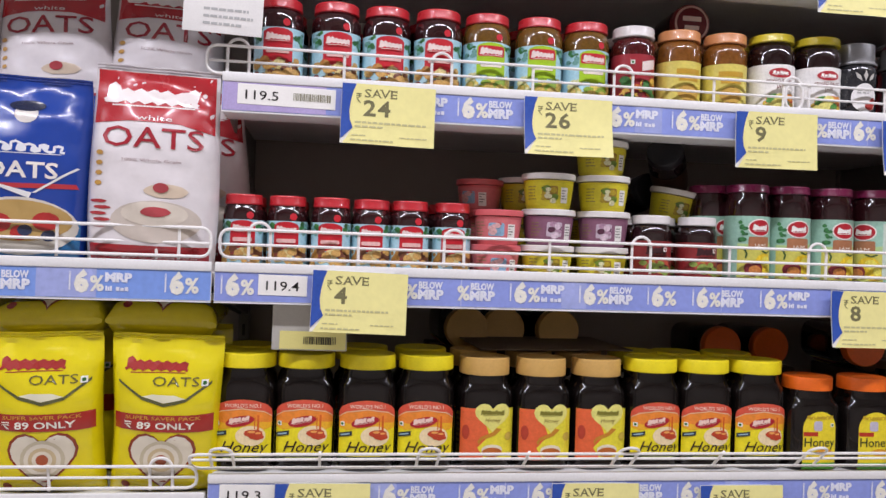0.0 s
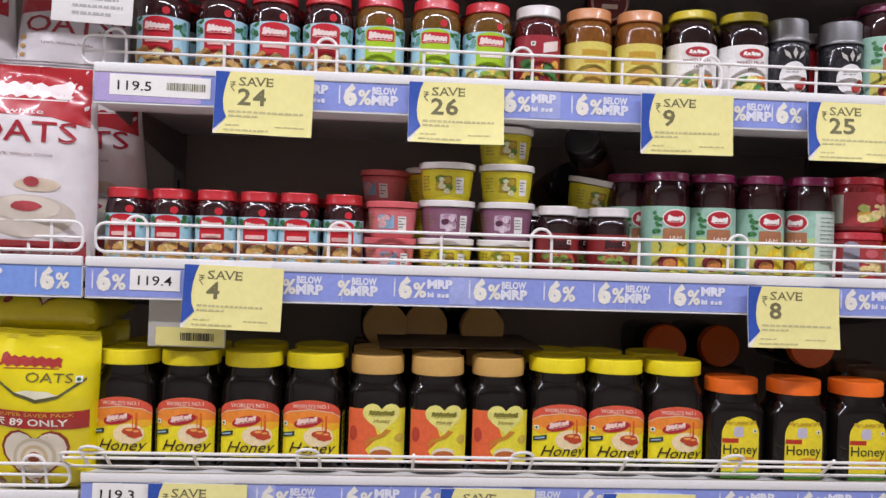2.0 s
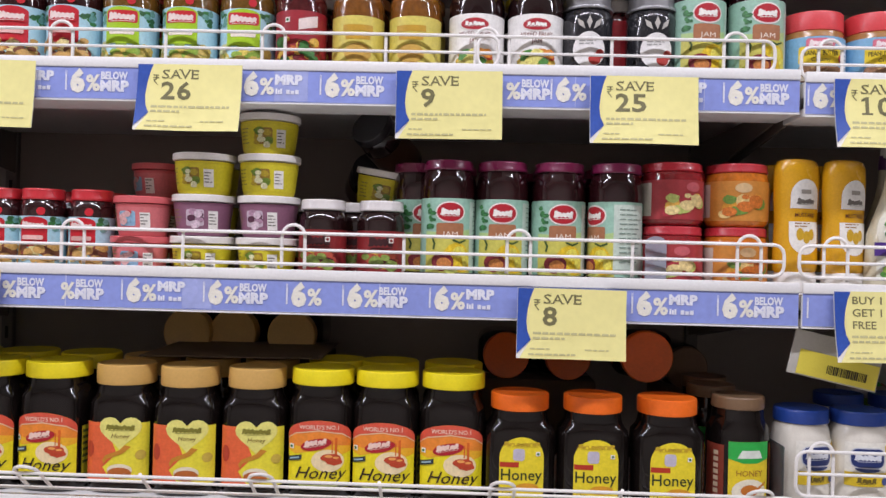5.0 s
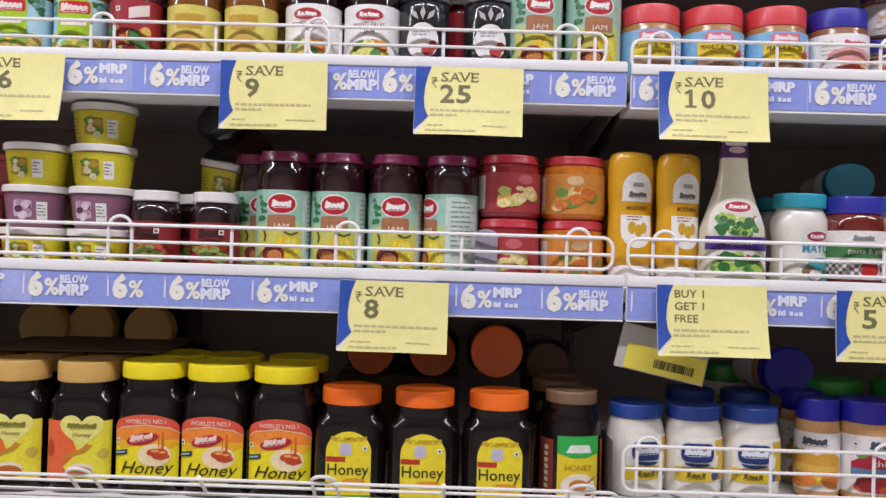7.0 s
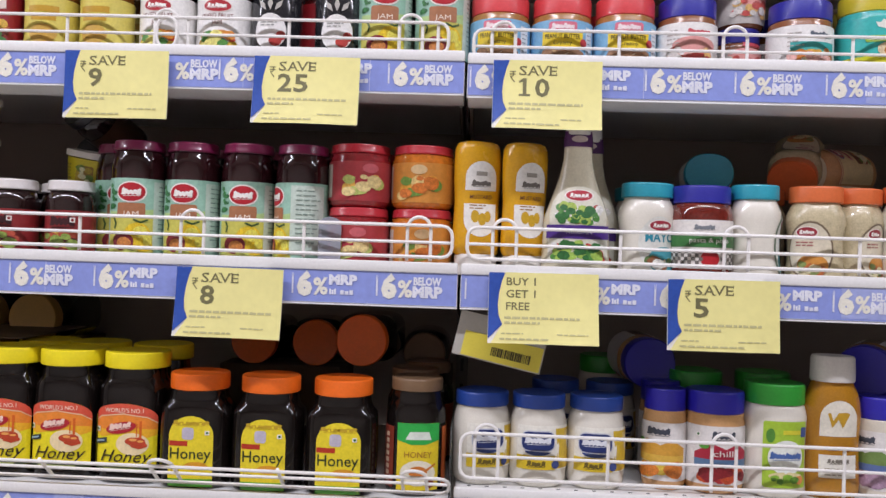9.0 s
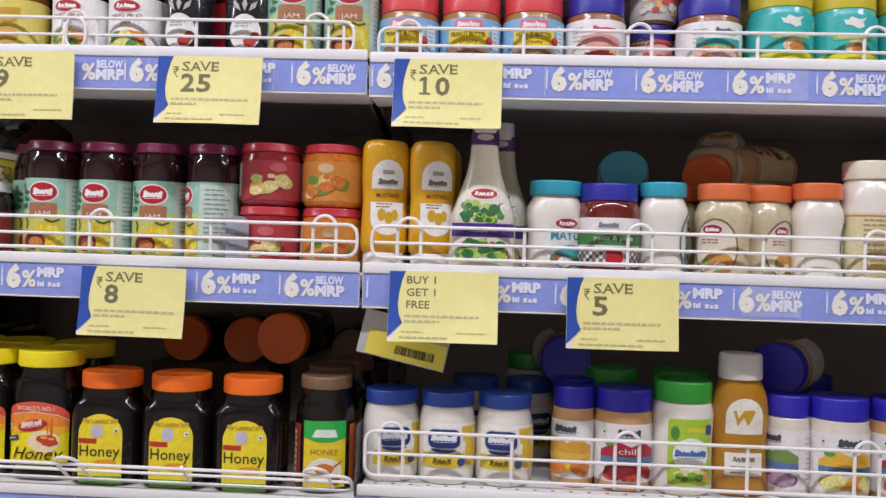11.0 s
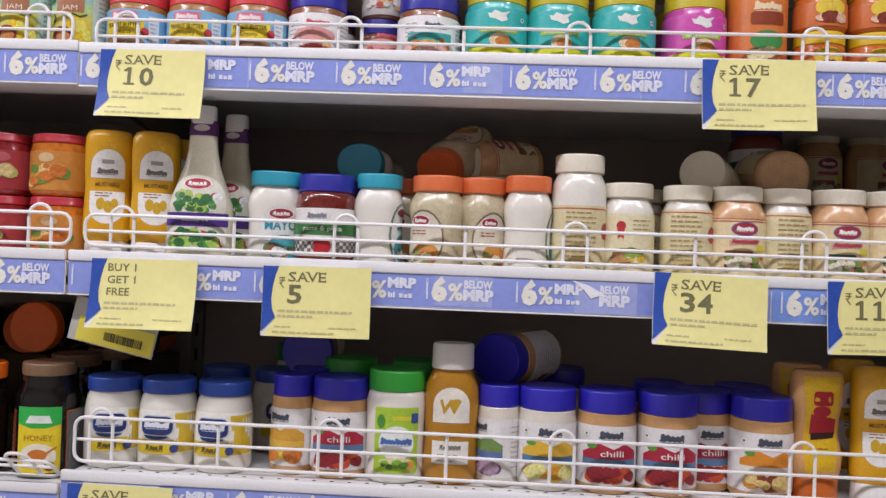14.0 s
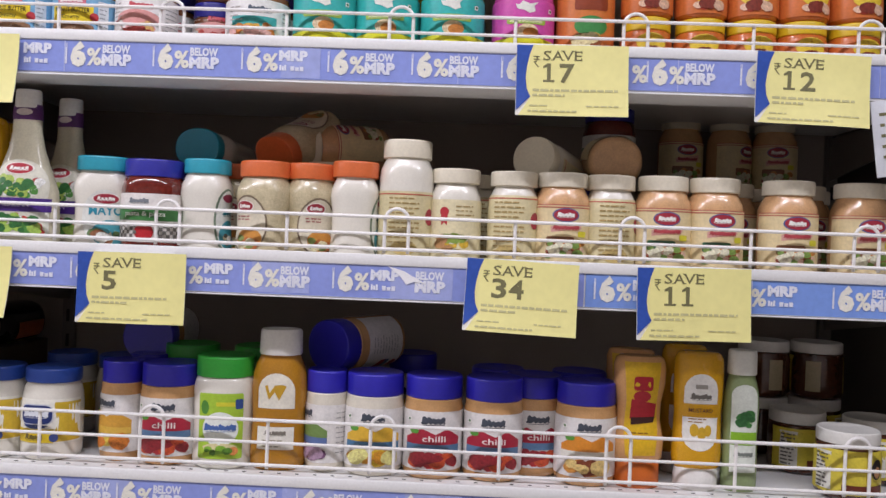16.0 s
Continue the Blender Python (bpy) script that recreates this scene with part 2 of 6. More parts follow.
def ribbon(points, thick):
    """A pen stroke along a line of points, as one closed outline."""
    one, two = [], []
    for k, (a, b) in enumerate(points):
        (c, d), (e, g) = points[max(k - 1, 0)], points[min(k + 1, len(points) - 1)]
        run = math.hypot(e - c, g - d) or 1e-9
        p, q = -(g - d) / run * thick / 2, (e - c) / run * thick / 2
        one.append((a + p, b + q))
        two.append((a - p, b - q))
    return [two + one[::-1]]


def wordmark(u, v, w, h, seed=0, n=6):
    """A flowing written squiggle in place of a brand name, with taller loops here and there and a line under it."""
    rnd, pts = random.Random(seed), []
    highs = [rnd.choice((0.45, 0.55, 0.6, 0.95)) for _ in range(n)]
    highs[0] = 1.1
    for k in range(n * 8 + 1):
        t = k / 8
        hi = highs[min(n - 1, int(t))]
        wave = 0.5 - 0.5 * math.cos(2 * math.pi * t)
        y = -0.36 + (0.36 + hi * 0.5) * wave
        pts.append((u - w / 2 + w * (t + 0.16 * math.sin(4 * math.pi * t)) / n + 0.12 * h * y, v + h * y))
    return ribbon(pts, min(w / n * 0.32, h * 0.24)) + ribbon([(u - w * 0.42, v - h * 0.58), (u + w * 0.46, v - h * 0.52)], h * 0.07)


def bars(u0, v0, width, rows, seed, gap=0.0045, high=0.0016):
    """Lines of small print that cannot be read, as dashes."""
    rnd, out = random.Random(seed), []
    for k in range(rows):
        u, end = u0, u0 + width * rnd.uniform(0.7, 1.0)
        while u < end - 0.002:
            w = min(rnd.uniform(0.004, 0.011), end - u)
            out.append(rect(u, v0 - k * gap, u + w, v0 - k * gap + high))
            u += w + 0.0018
    return out


def put(root, spots):
    """Stands a thing on its first spot and copies of it on the others: x, y, z, then turns about z, x, y and a spin about its own axis."""
    out = []
    for k, s in enumerate(spots):
        x, y, z, rz, rx, ry, spin = (*s, 0, 0, 0, 0)[:7]
        m = pose(x, y, z, rx, ry, rz) @ pose(0, 0, 0, 0, 0, spin)
        if k:
            out.append(copy_thing(root, m))
        else:
            root.matrix_basis = m
            out.append(root)
    return out


def solid(name, bm, material, label, category, kind="structure", smooth=False):
    return tagged(part(name, bm, material, smooth=smooth), label, category, kind=kind)


# ---- the room ----
SOUTH = -2.9
solid("floor", box_bm(-4, SOUTH, -0.1, 6.5, 0.6, 0), surf("d2cec6", rough=0.25, vary=0.08, scale=3, bump=0.03, name="floor_tiles"), "pale polished tile floor of the aisle", "floor")
solid("ceiling", box_bm(-4, SOUTH, 3.0, 6.5, 0.6, 3.1), surf("d8d6d2", rough=0.8, vary=0.04, scale=3, name="ceiling_paint"), "plain white painted ceiling over the aisle", "ceiling")
WALLP = surf("a8a29a", rough=0.7, vary=0.08, scale=2, bump=0.1, name="wall_paint")
solid("wall_north", box_bm(-4, 0.6, 0, 6.5, 0.7, 3.0), WALLP, "plain painted wall behind the shelving", "wall")
# Out-of-view wall in place of opposite shelving; pale tone bounces light back.
solid("bounce_wall_south", box_bm(-4, SOUTH - 0.1, 0, 6.5, SOUTH, 3.0), surf("bcb4ac", rough=0.7, vary=0.1, scale=2, bump=0.1, name="bounce_wall_paint"), "plain wall added out of view across the aisle to bounce light", "wall")
solid("wall_west", box_bm(-4.1, SOUTH, 0, -4, 0.6, 3.0), WALLP, "plain painted end wall of the aisle", "wall")
solid("wall_east", box_bm(6.5, SOUTH, 0, 6.6, 0.6, 3.0), WALLP, "plain painted end wall of the aisle", "wall")
GLOW = surf("f6f9ff", emit=1.5, name="lamp_diffuser")
lamp_root = thing("ceiling_light", "white ceiling batten light with frosted diffuser, switched on", "ceiling light", "ceiling lights")
part("housing", box_bm(-0.62, -0.06, -0.03, 0.62, 0.06, 0.0, 0.006), PAINT, lamp_root)
part("diffuser", box_bm(-0.6, -0.045, -0.045, 0.6, 0.045, -0.0301, 0.006), GLOW, lamp_root, "glowing frosted diffuser")
put(lamp_root, [(x, y, 3.0) for x, y, k in LAMPS])
for x, y, k in LAMPS:
    d = bpy.data.lights.new("lamp_light", "AREA")
    d.shape, d.size, d.size_y, d.energy, d.color = "RECTANGLE", 1.2, 0.09, LAMP_POWER * k, (0.975, 0.955, 1.085)
    new("lamp_light", d).matrix_world = pose(x, y, 2.945)

# ---- the shelving ----
A, A2, B, C0, C1, C2, TOP = 1.709, 1.705, 1.416, 1.062, 1.092, 1.112, 1.968
X0, X1, X2, X3 = -1.55, -0.180, 1.217, 2.72
DEPTH = 0.53
frame_root = thing("shelving_frame", "grey steel shelving back panel with slotted posts", "shelving", kind="structure")
for a, b in ((X0, X1), (X1, X2), (X2, X3)):
    part("back_panel", box_bm(a + 0.012, DEPTH, 0.0, b - 0.012, DEPTH + 0.012, 2.3, 0.001), BACK, frame_root, smooth=False)
for x in (X0, X1, X2, X3):
    bm = box_bm(x - 0.012, DEPTH - 0.012, 0.0, x + 0.012, DEPTH + 0.03, 2.3, 0.002)
    part("post", bm, surf("77716a", rough=0.5, name="post_paint"), frame_root, smooth=False)
    slots = bmesh.new()
    for k in range(24):
        box_bm(x - 0.003, DEPTH - 0.0135, 0.95 + k * 0.05, x + 0.003, DEPTH - 0.0115, 0.975 + k * 0.05, bm=slots)
    part("slots", slots, BLACK, frame_root, smooth=False)
# Dark end panel added past the last bay to block light from the right.
part("end_light_block", box_bm(X3 + 0.013, -0.01, 0.0, X3 + 0.031, DEPTH + 0.03, 2.3, 0.002), surf("4d4742", rough=0.55, vary=0.1, scale=5, bump=0.1, name="light_block_laminate"), frame_root, smooth=False)
part("base_panel", box_bm(X0, 0.02, 0.0, X3, 0.04, 0.16, 0.004), PAINT, frame_root, smooth=False)
part("base_shelf", box_bm(X0, 0.02, 0.16, X3, DEPTH - 0.02, 0.19, 0.004), PAINT, frame_root, smooth=False)


def shelf(x0, x1, z, label, drop, y=0.0):
    """One steel shelf: deck, rolled lip, label channel and two brackets."""
    root = thing("store_shelf", label, "shelf", "store shelves")
    w = x1 - x0
    part("deck", box_bm(0.003, 0.004, -drop - 0.022, w - 0.003, DEPTH - 0.014, -drop, 0.002), PAINT, root, smooth=False)
    lip = box_bm(0.002, -0.004, -0.012, w - 0.002, 0.0035, 0.003, 0.0025)
    part("lip", lip, PAINT, root)
    part("label_channel", box_bm(0.002, 0.0, -0.0575, w - 0.002, 0.0035, -0.0125, 0.001), PAINT, root, smooth=False)
    part("channel_edge", box_bm(0.002, -0.003, -0.0595, w - 0.002, 0.003, -0.0577, 0.0008), PAINT, root, smooth=False)
    part("front_rail", box_bm(0.003, 0.0042, -0.0585, w - 0.003, 0.080, -0.0462, 0.0015), PAINT, root, smooth=False)
    for x in (0.006, w - 0.010):
        bm = bmesh.new()
        prof = [(0.085, -0.037), (DEPTH - 0.014, -0.037), (DEPTH - 0.014, -0.12), (DEPTH - 0.05, -0.115), (0.085, -0.060), (0.085, -0.040)]
        f0 = [bm.verts.new((x, y, zz)) for y, zz in prof]
        f1 = [bm.verts.new((x + 0.004, y, zz)) for y, zz in prof]
        bm.faces.new(f0), bm.faces.new(f1[::-1])
        for k in range(len(prof)):
            bm.faces.new((f0[k], f0[(k + 1) % len(prof)], f1[(k + 1) % len(prof)], f1[k]))
        part("bracket", bm, surf("7d766f", rough=0.5, vary=0.1, name="bracket_paint"), root, smooth=False)
    root.matrix_basis = pose(x0, y, z)
    return root


FRONT = {A: 0.0, A2: -0.006, B: -0.012, C1: -0.006, C2: -0.008, C0: 0.0}
# The 2.04 shelf is unseen, its height set to shade the left bags.
for a, b, zs in ((X0, X1, (2.04, B, C0)), (X1, X2, (TOP, A, B, C1)), (X2, X3, (TOP, A2, B, C2))):
    for z in zs:
        shelf(a, b, z, "white steel shelf with blue printed price strip along its edge", {A: 0.0135, A2: 0.0095, B: 0.0135, C2: 0.006}.get(z, 0.004), FRONT.get(z, 0.0))

# perforations along the deck edge of the low shelf
for a, b, z in ((X2, X3, C2),):
    holes = bmesh.new()
    for k in range(int((b - a) / 0.025)):
        box_bm(a + 0.02 + k * 0.025, 0.03, z - 0.0085, a + 0.025 + k * 0.025, 0.0325, z - 0.0054, bm=holes)
    tagged(part("deck_slots", holes, BLACK, smooth=False), "row of dark slots punched in the white shelf deck", "slots", kind="structure")


# ---- printed price strips ----
FLAT = Sheet()


def offer(kind):
    """One printed offer, as parts under the strip: built once for each kind."""
    made = []
    if kind[0] == "6":
        made.append(("percent_print", "6", 0.010, -0.0455, 0.029, 0.0215, 0.07))
    if "%" in kind:
        made.append(("percent_print", "%", 0.0325, -0.0450, 0.0225, 0.0205, 0.034))
    if "below" in kind:
        made.append(("offer_print", "BELOW", 0.054, -0.0285, 0.0105, 0.038, 0.045))
        made.append(("offer_print", "MRP", 0.053, -0.0450, 0.0145, 0.041, 0.058))
    if "mrp" in kind:
        made.append(("offer_print", "MRP", 0.054, -0.031, 0.0130, 0.039, 0.058))
    return made


OFFERS = {}
SIX, WORDS = surf("ece9dc", rough=0.3, vary=0.12, scale=60, name="print_ivory"), surf("e4e6f3", rough=0.3, vary=0.16, scale=60, name="print_white")


def strip(x0, x1, z, marks, material, label, y=0.0):
    root = thing("price_strip", label, "price strip", "price strips")
    part("strip_paper", box_bm(0, -0.0012, -0.0560, x1 - x0, -0.0004, -0.0110), material, root, smooth=False)
    for x, kind in marks:
        bits = offer(kind)
        if "6" in kind or "|" in kind:
            bits = bits + [("divider", None, 0.003, -0.045, 0.028, 0.0024, 0)]
        if "mrp" in kind:
            bits = bits + [("small_print", None, 0.055, -0.045, 0.0075, 0.010, 0), ("small_print", None, 0.070, -0.045, 0.006, 0.019, 0)]
        for name, s, u, v, high, wide, weight in bits:
            key = (name, s, u, v)
            if key not in OFFERS:
                if s:
                    ob = text_on(FLAT, s, u, v, high, SIX if name == "percent_print" else WORDS, root, name, 0.0022, wide, weight, left=True)
                else:
                    ob = print_on(FLAT, [rect(u + k * wide / 3, v, u + k * wide / 3 + wide / 3 * (0.8 if wide > 0.005 else 1.0), v + high * (1 if k != 1 else 0.8)) for k in range(3)], name, WORDS, root, 0.0022, 0)
                OFFERS[key] = ob
                ob.location.x = x - x0
            else:
                ob = new(name, OFFERS[key].data)
                ob.parent, ob.location = root, (x - x0, 0, 0)
    rj = random.Random(int(x0 * 100) + int(z * 1000))
    u = rj.uniform(0.12, 0.3)
    while u < x1 - x0 - 0.1:
        w = rj.uniform(0.03, 0.09)
        if rj.random() < 0.5:
            part("overlap", box_bm(u, -0.0016, -0.0556 + rj.uniform(0, 0.002), u + w, -0.00125, -0.0112 - rj.uniform(0, 0.002)), surf("a3addf", rough=0.25, vary=0.12, scale=20, bump=0.1, fine=90, name="faded_strip", coat=0.4), root, smooth=False)
        else:
            part("crease", box_bm(u, -0.0017, -0.0555, u + rj.uniform(0.0006, 0.0016), -0.00125, -0.0115), surf("b9c0e6", rough=0.3, name="strip_crease"), root, smooth=False)
        u += rj.uniform(0.16, 0.34)
    root.matrix_basis = pose(x0, y, z)
    return root


LBL = "lilac blue paper price strip printed with white discount offers"
FRESH = "fresh blue paper price strip printed with white discount offers"
strip(X0, X1 - 0.003, B, [(-1.3, "6%below"), (-1.17, "6%mrp"), (-0.72, "6%mrp"), (-0.60, "6%below"), (-0.535, "below"), (-0.390, "6%mrp"), (-0.253, "6%")], STRIP2, FRESH, FRONT[B])
faded = strip(X1 + 0.003, X2 - 0.003, A, [(0.080, "mrp"), (0.186, "6%below"), (0.433, "6%mrp"), (0.547, "6%below"), (0.778, "%below"), (0.869, "6%"), (0.994, "mrp"), (1.106, "6%below")], STRIP, LBL)
part("faded_end", box_bm(0.001, -0.00165, -0.0555, 0.158, -0.00125, -0.0114), surf("b5a6d4", rough=0.3, vary=0.12, scale=25, name="faded_pink_strip", coat=0.3), faded, smooth=False)
strip(X2 + 0.003, X3 - 0.003, A2 + 0.001, [(1.219, "6%"), (1.348, "mrp"), (1.457, "6%below"), (1.577, "6%below"), (1.698, "6%mrp"), (1.815, "6%below"), (1.928, "6%below"), (2.048, "6%"), (2.192, "%"), (2.241, "6%below"), (2.364, "6%")], STRIP, LBL, FRONT[A2])
strip(X1 + 0.003, X2 - 0.003, B, [(-0.171, "6%"), (0.081, "%below"), (0.164, "%below"), (0.279, "6%mrp"), (0.394, "6%below"), (0.510, "6%"), (0.588, "6%below"), (0.708, "6%mrp"), (0.985, "6%mrp"), (1.101, "6%below")], STRIP, LBL, FRONT[B])
torn = strip(X2 + 0.003, 2.172, B, [(1.222, "|"), (1.3685, "%mrp"), (1.477, "6%"), (1.609, "%mrp"), (1.7125, "6%below"), (1.8335, "6%mrp"), (1.894, "below"), (2.03, "6%mrp")], STRIP, LBL, FRONT[B])
print_on(FLAT, [[(0.690, -0.012), (0.712, -0.018), (0.742, -0.034), (0.726, -0.032), (0.716, -0.036), (0.706, -0.024)]], "torn_flap", paper("efeef0"), torn, 0.0030, 0)
strip(2.174, X3 - 0.003, B, [(2.182, "6%mrp"), (2.3585, "%mrp"), (2.494, "6%below")], STRIP2, FRESH, FRONT[B])
strip(X1 + 0.003, X2 - 0.003, C1, [(0.080, "6%below"), (0.208, "6%mrp"), (0.321, "6%"), (0.459, "below"), (0.575, "6%"), (0.801, "6%mrp"), (0.928, "6%mrp"), (1.05, "6%below")], STRIP, LBL, FRONT[C1])
strip(X2 + 0.003, X3 - 0.003, C2, [(1.3425, "%mrp"), (1.451, "6%below"), (1.549, "6%below"), (1.678, "6%mrp"), (1.795, "6%below"), (1.93, "6%mrp"), (2.05, "6%below"), (2.17, "6%below"), (2.30, "6%mrp"), (2.43, "6%below")], STRIP, LBL, FRONT[C2])
strip(X0, X1 - 0.003, C0, [(-0.60, "6%below"), (-0.48, "6%mrp"), (-0.35, "6%below")], STRIP2, FRESH)


# ---- yellow offer tags ----
def tag(x, y, z, lines, seed, tilt=0.0, curl=1.0, tip=0.0, back=0.0):
    """A yellow offer card hanging over the price strip: blue curved margin, words and rows of small print."""
    w, h = 0.147, 0.0945
    root = thing("price_tag", "yellow blue-edged offer tag reading " + " ".join(lines), "price tag", "yellow offer tags")
    f = Sheet(curl, seed)
    edge = [(0.0225, 0), (0.018, -0.012), (0.0145, -0.028), (0.013, -0.044), (0.0145, -0.058), (0.018, -0.066), (0.0195, -0.069)]
    yellow = edge + [(0.004, -h), (w, -h * 1.0), (w, 0)]
    bm = bmesh.new()
    bm.faces.new([bm.verts.new((u, v, 0)) for u, v in rect(0, -h, w, 0)])
    for k in range(1, 10):
        bmesh.ops.bisect_plane(bm, geom=bm.verts[:] + bm.edges[:] + bm.faces[:], plane_co=(k * w / 10, 0, 0), plane_no=(1, 0, 0))
        bmesh.ops.bisect_plane(bm, geom=bm.verts[:] + bm.edges[:] + bm.faces[:], plane_co=(0, -k * h / 10, 0), plane_no=(0, 1, 0))
    bmesh.ops.solidify(bm, geom=bm.faces[:], thickness=0.0006)
    for v in bm.verts:
        v.co = f.at(v.co.x, v.co.y, v.co.z)
    part("card", bm, paper("e9e6dc"), root)
    print_on(f, [yellow], "yellow_print", TAG, root, 0.0011, 0.0147, 0.0098)
    print_on(f, [[(0.0005, -0.0005)] + [(u - 0.0004, v - 0.0005) for u, v in edge] + [(0.0005, -h + 0.006)]], "blue_margin", NAVY, root, 0.0011, 0.0147, 0.0098)
    k0 = 0.030
    if lines[0] == "SAVE":
        for letter, u, wide in (("S", 0.0355, 0.0098), ("A", 0.0472, 0.0142), ("V", 0.0606, 0.0142), ("E", 0.0764, 0.0098)):
            text_on(f, letter, u, -0.0205, 0.0130, GREY, root, "save_print", 0.0016, wide, 0.004, left=True)
        feet = [(0.0474, -0.0205, 0.0022), (0.0612, -0.0205, 0.0022), (0.0608, -0.0083, 0.0024), (0.0746, -0.0083, 0.0024), (0.0768, -0.0205, 0.0016), (0.0768, -0.0083, 0.0016)]
        serifs = [rect(u - r, v, u + r, v + 0.0009) for u, v, r in feet]
        serifs += [rect(0.0852, v, 0.0862, v + 0.0036) for v in (-0.0205, -0.0110)] + [rect(0.0355, -0.0205, 0.0363, -0.0170), rect(0.0444, -0.0108, 0.0452, -0.0074)]
        print_on(f, serifs, "save_print", GREY, root, 0.0018, 0)
        for i, digit in enumerate(lines[1]):
            u = k0 + 0.0045 + i * 0.0225
            if digit == "1":
                c = u + 0.0085
                one = [rect(c - 0.0075, -0.0495, c + 0.0075, -0.0468), rect(c - 0.0024, -0.0470, c + 0.0024, -0.0248), [(c - 0.0075, -0.0312), (c - 0.0020, -0.0296), (c - 0.0020, -0.0250), (c - 0.0075, -0.0285)]]
                print_on(f, one, "amount_print", GREY, root, 0.0016, 0)
            else:
                text_on(f, digit, u, -0.0495, 0.0250, GREY, root, "amount_print", 0.0016, 0.0195, 0.022, left=True)
        rupee = [rect(0.0225, -0.0165, 0.0305, -0.0152), rect(0.0225, -0.0200, 0.0305, -0.0187), [(0.0228, -0.0228), (0.0242, -0.0228), (0.0300, -0.0300), (0.0284, -0.0300)], [(0.0262, -0.0160), (0.0280, -0.0165), (0.0286, -0.0195), (0.0270, -0.0228), (0.0228, -0.0232), (0.0228, -0.0222), (0.0262, -0.0216), (0.0272, -0.0195)]]
        print_on(f, rupee, "currency_mark", GREY, root, 0.0016, 0)
    else:
        for k, s in enumerate(lines):
            text_on(f, s, k0 - 0.006, -0.017 - k * 0.0165, 0.0105, GREY, root, "offer_print", 0.0016, 0.0078 * len(s), 0.008, left=True)
    fine = bars(0.022, -0.062, 0.118, 1, seed, 0.0062, 0.0030) + bars(0.022, -0.0685, 0.05, 1, seed + 5, 0.0062, 0.0028) + bars(0.018, -0.082, 0.03, 1, seed + 1) + bars(0.092, -0.082, 0.044, 1, seed + 2) + bars(0.016, -0.0895, 0.086, 1, seed + 3, high=0.0022)
    print_on(f, fine, "fine_print", surf("c4be8c", rough=0.5, name="faded_ink"), root, 0.0016, 0)
    root.matrix_basis = pose(x, y, z, tip, tilt, 0)
    part("holder", box_bm(0.02, 0.0006, -0.004, w - 0.02, -y + back - 0.0004, 0.0, 0.0004, 1), surf("d8d8d6", rough=0.15, vary=0.05, coat=0.4, name="clear_holder"), root, "clear plastic tag holder", smooth=False)
    return root


for k, (x, y, z, lines, tilt) in enumerate([
        (0.005, -0.012, 1.704, ("SAVE", "24"), 0.9), (0.296, -0.010, 1.701, ("SAVE", "26"), 0.0), (0.658, -0.012, 1.698, ("SAVE", "9"), -0.4), (0.925, -0.013, 1.696, ("SAVE", "25"), 0.2),
        (1.254, -0.016, 1.697, ("SAVE", "10"), 0.0), (2.070, -0.020, 1.703, ("SAVE", "17"), -0.6), (2.384, -0.020, 1.705, ("SAVE", "12"), 1.6),
        (-0.030, -0.024, 1.412, ("SAVE", "4"), 1.4), (0.832, -0.026, 1.403, ("SAVE", "8"), 0.4), (1.257, -0.022, 1.409, ("BUY 1", "GET 1", "FREE"), -0.4),
        (1.495, -0.025, 1.408, ("SAVE", "5"), -0.4), (2.016, -0.029, 1.420, ("SAVE", "34"), 2.0), (2.238, -0.029, 1.416, ("SAVE", "11"), -1.0),
        (-0.077, -0.012, 1.081, ("SAVE", "5"), 0.5), (0.363, -0.012, 1.078, ("SAVE", "12"), 0.3), (0.617, -0.012, 1.073, ("SAVE", "12"), 0.3),
        (1.232, -0.014, 1.099, ("SAVE", "5"), 0.4), (0.80, -0.006, TOP, ("SAVE", "15"), 0.0)]):
    shelf_z = min(FRONT, key=lambda q: abs(q - z))
    tag(x, y, z, lines, k * 1.7, tilt, curl=(0.8, 1.3, 0.5, 1.0, 1.6)[k % 5], tip=(0, -1.5, 0.5, -2.5)[k % 4], back=FRONT[shelf_z] if z < 1.9 else 0.0)


def price_label(x, z, s, w, with_code, y=0.0):
    root = thing("shelf_label", "small white shelf label reading " + s, "shelf label", "white shelf labels")
    part("card", box_bm(0, -0.0022, -0.0315, w, -0.0013, 0.0, 0.0003, 1), paper("f1efe9"), root, smooth=False)
    text_on(FLAT, s, 0.012, -0.0235, 0.0145, BLACK, root, "number_print", 0.0027, 0.050, 0.004, left=True)
    if with_code:
        rnd, u, out = random.Random(4), w - 0.065, []
        while u < w - 0.008:
            k = rnd.choice((0.0008, 0.0012, 0.002))
            out.append(rect(u, -0.021, u + k, -0.0095))
            u += k + rnd.choice((0.0008, 0.0014))
        print_on(FLAT, out, "barcode", GREY, root, 0.0027, 0)
    root.matrix_basis = pose(x, y - 0.0002, z, 0, 0.8, 0)


price_label(-0.154, A - 0.014, "119.5", 0.150, True)
price_label(-0.112, B - 0.014, "119.4", 0.074, False, FRONT[B])
price_label(-0.160, C1 - 0.013, "119.3", 0.085, False, FRONT[C1])


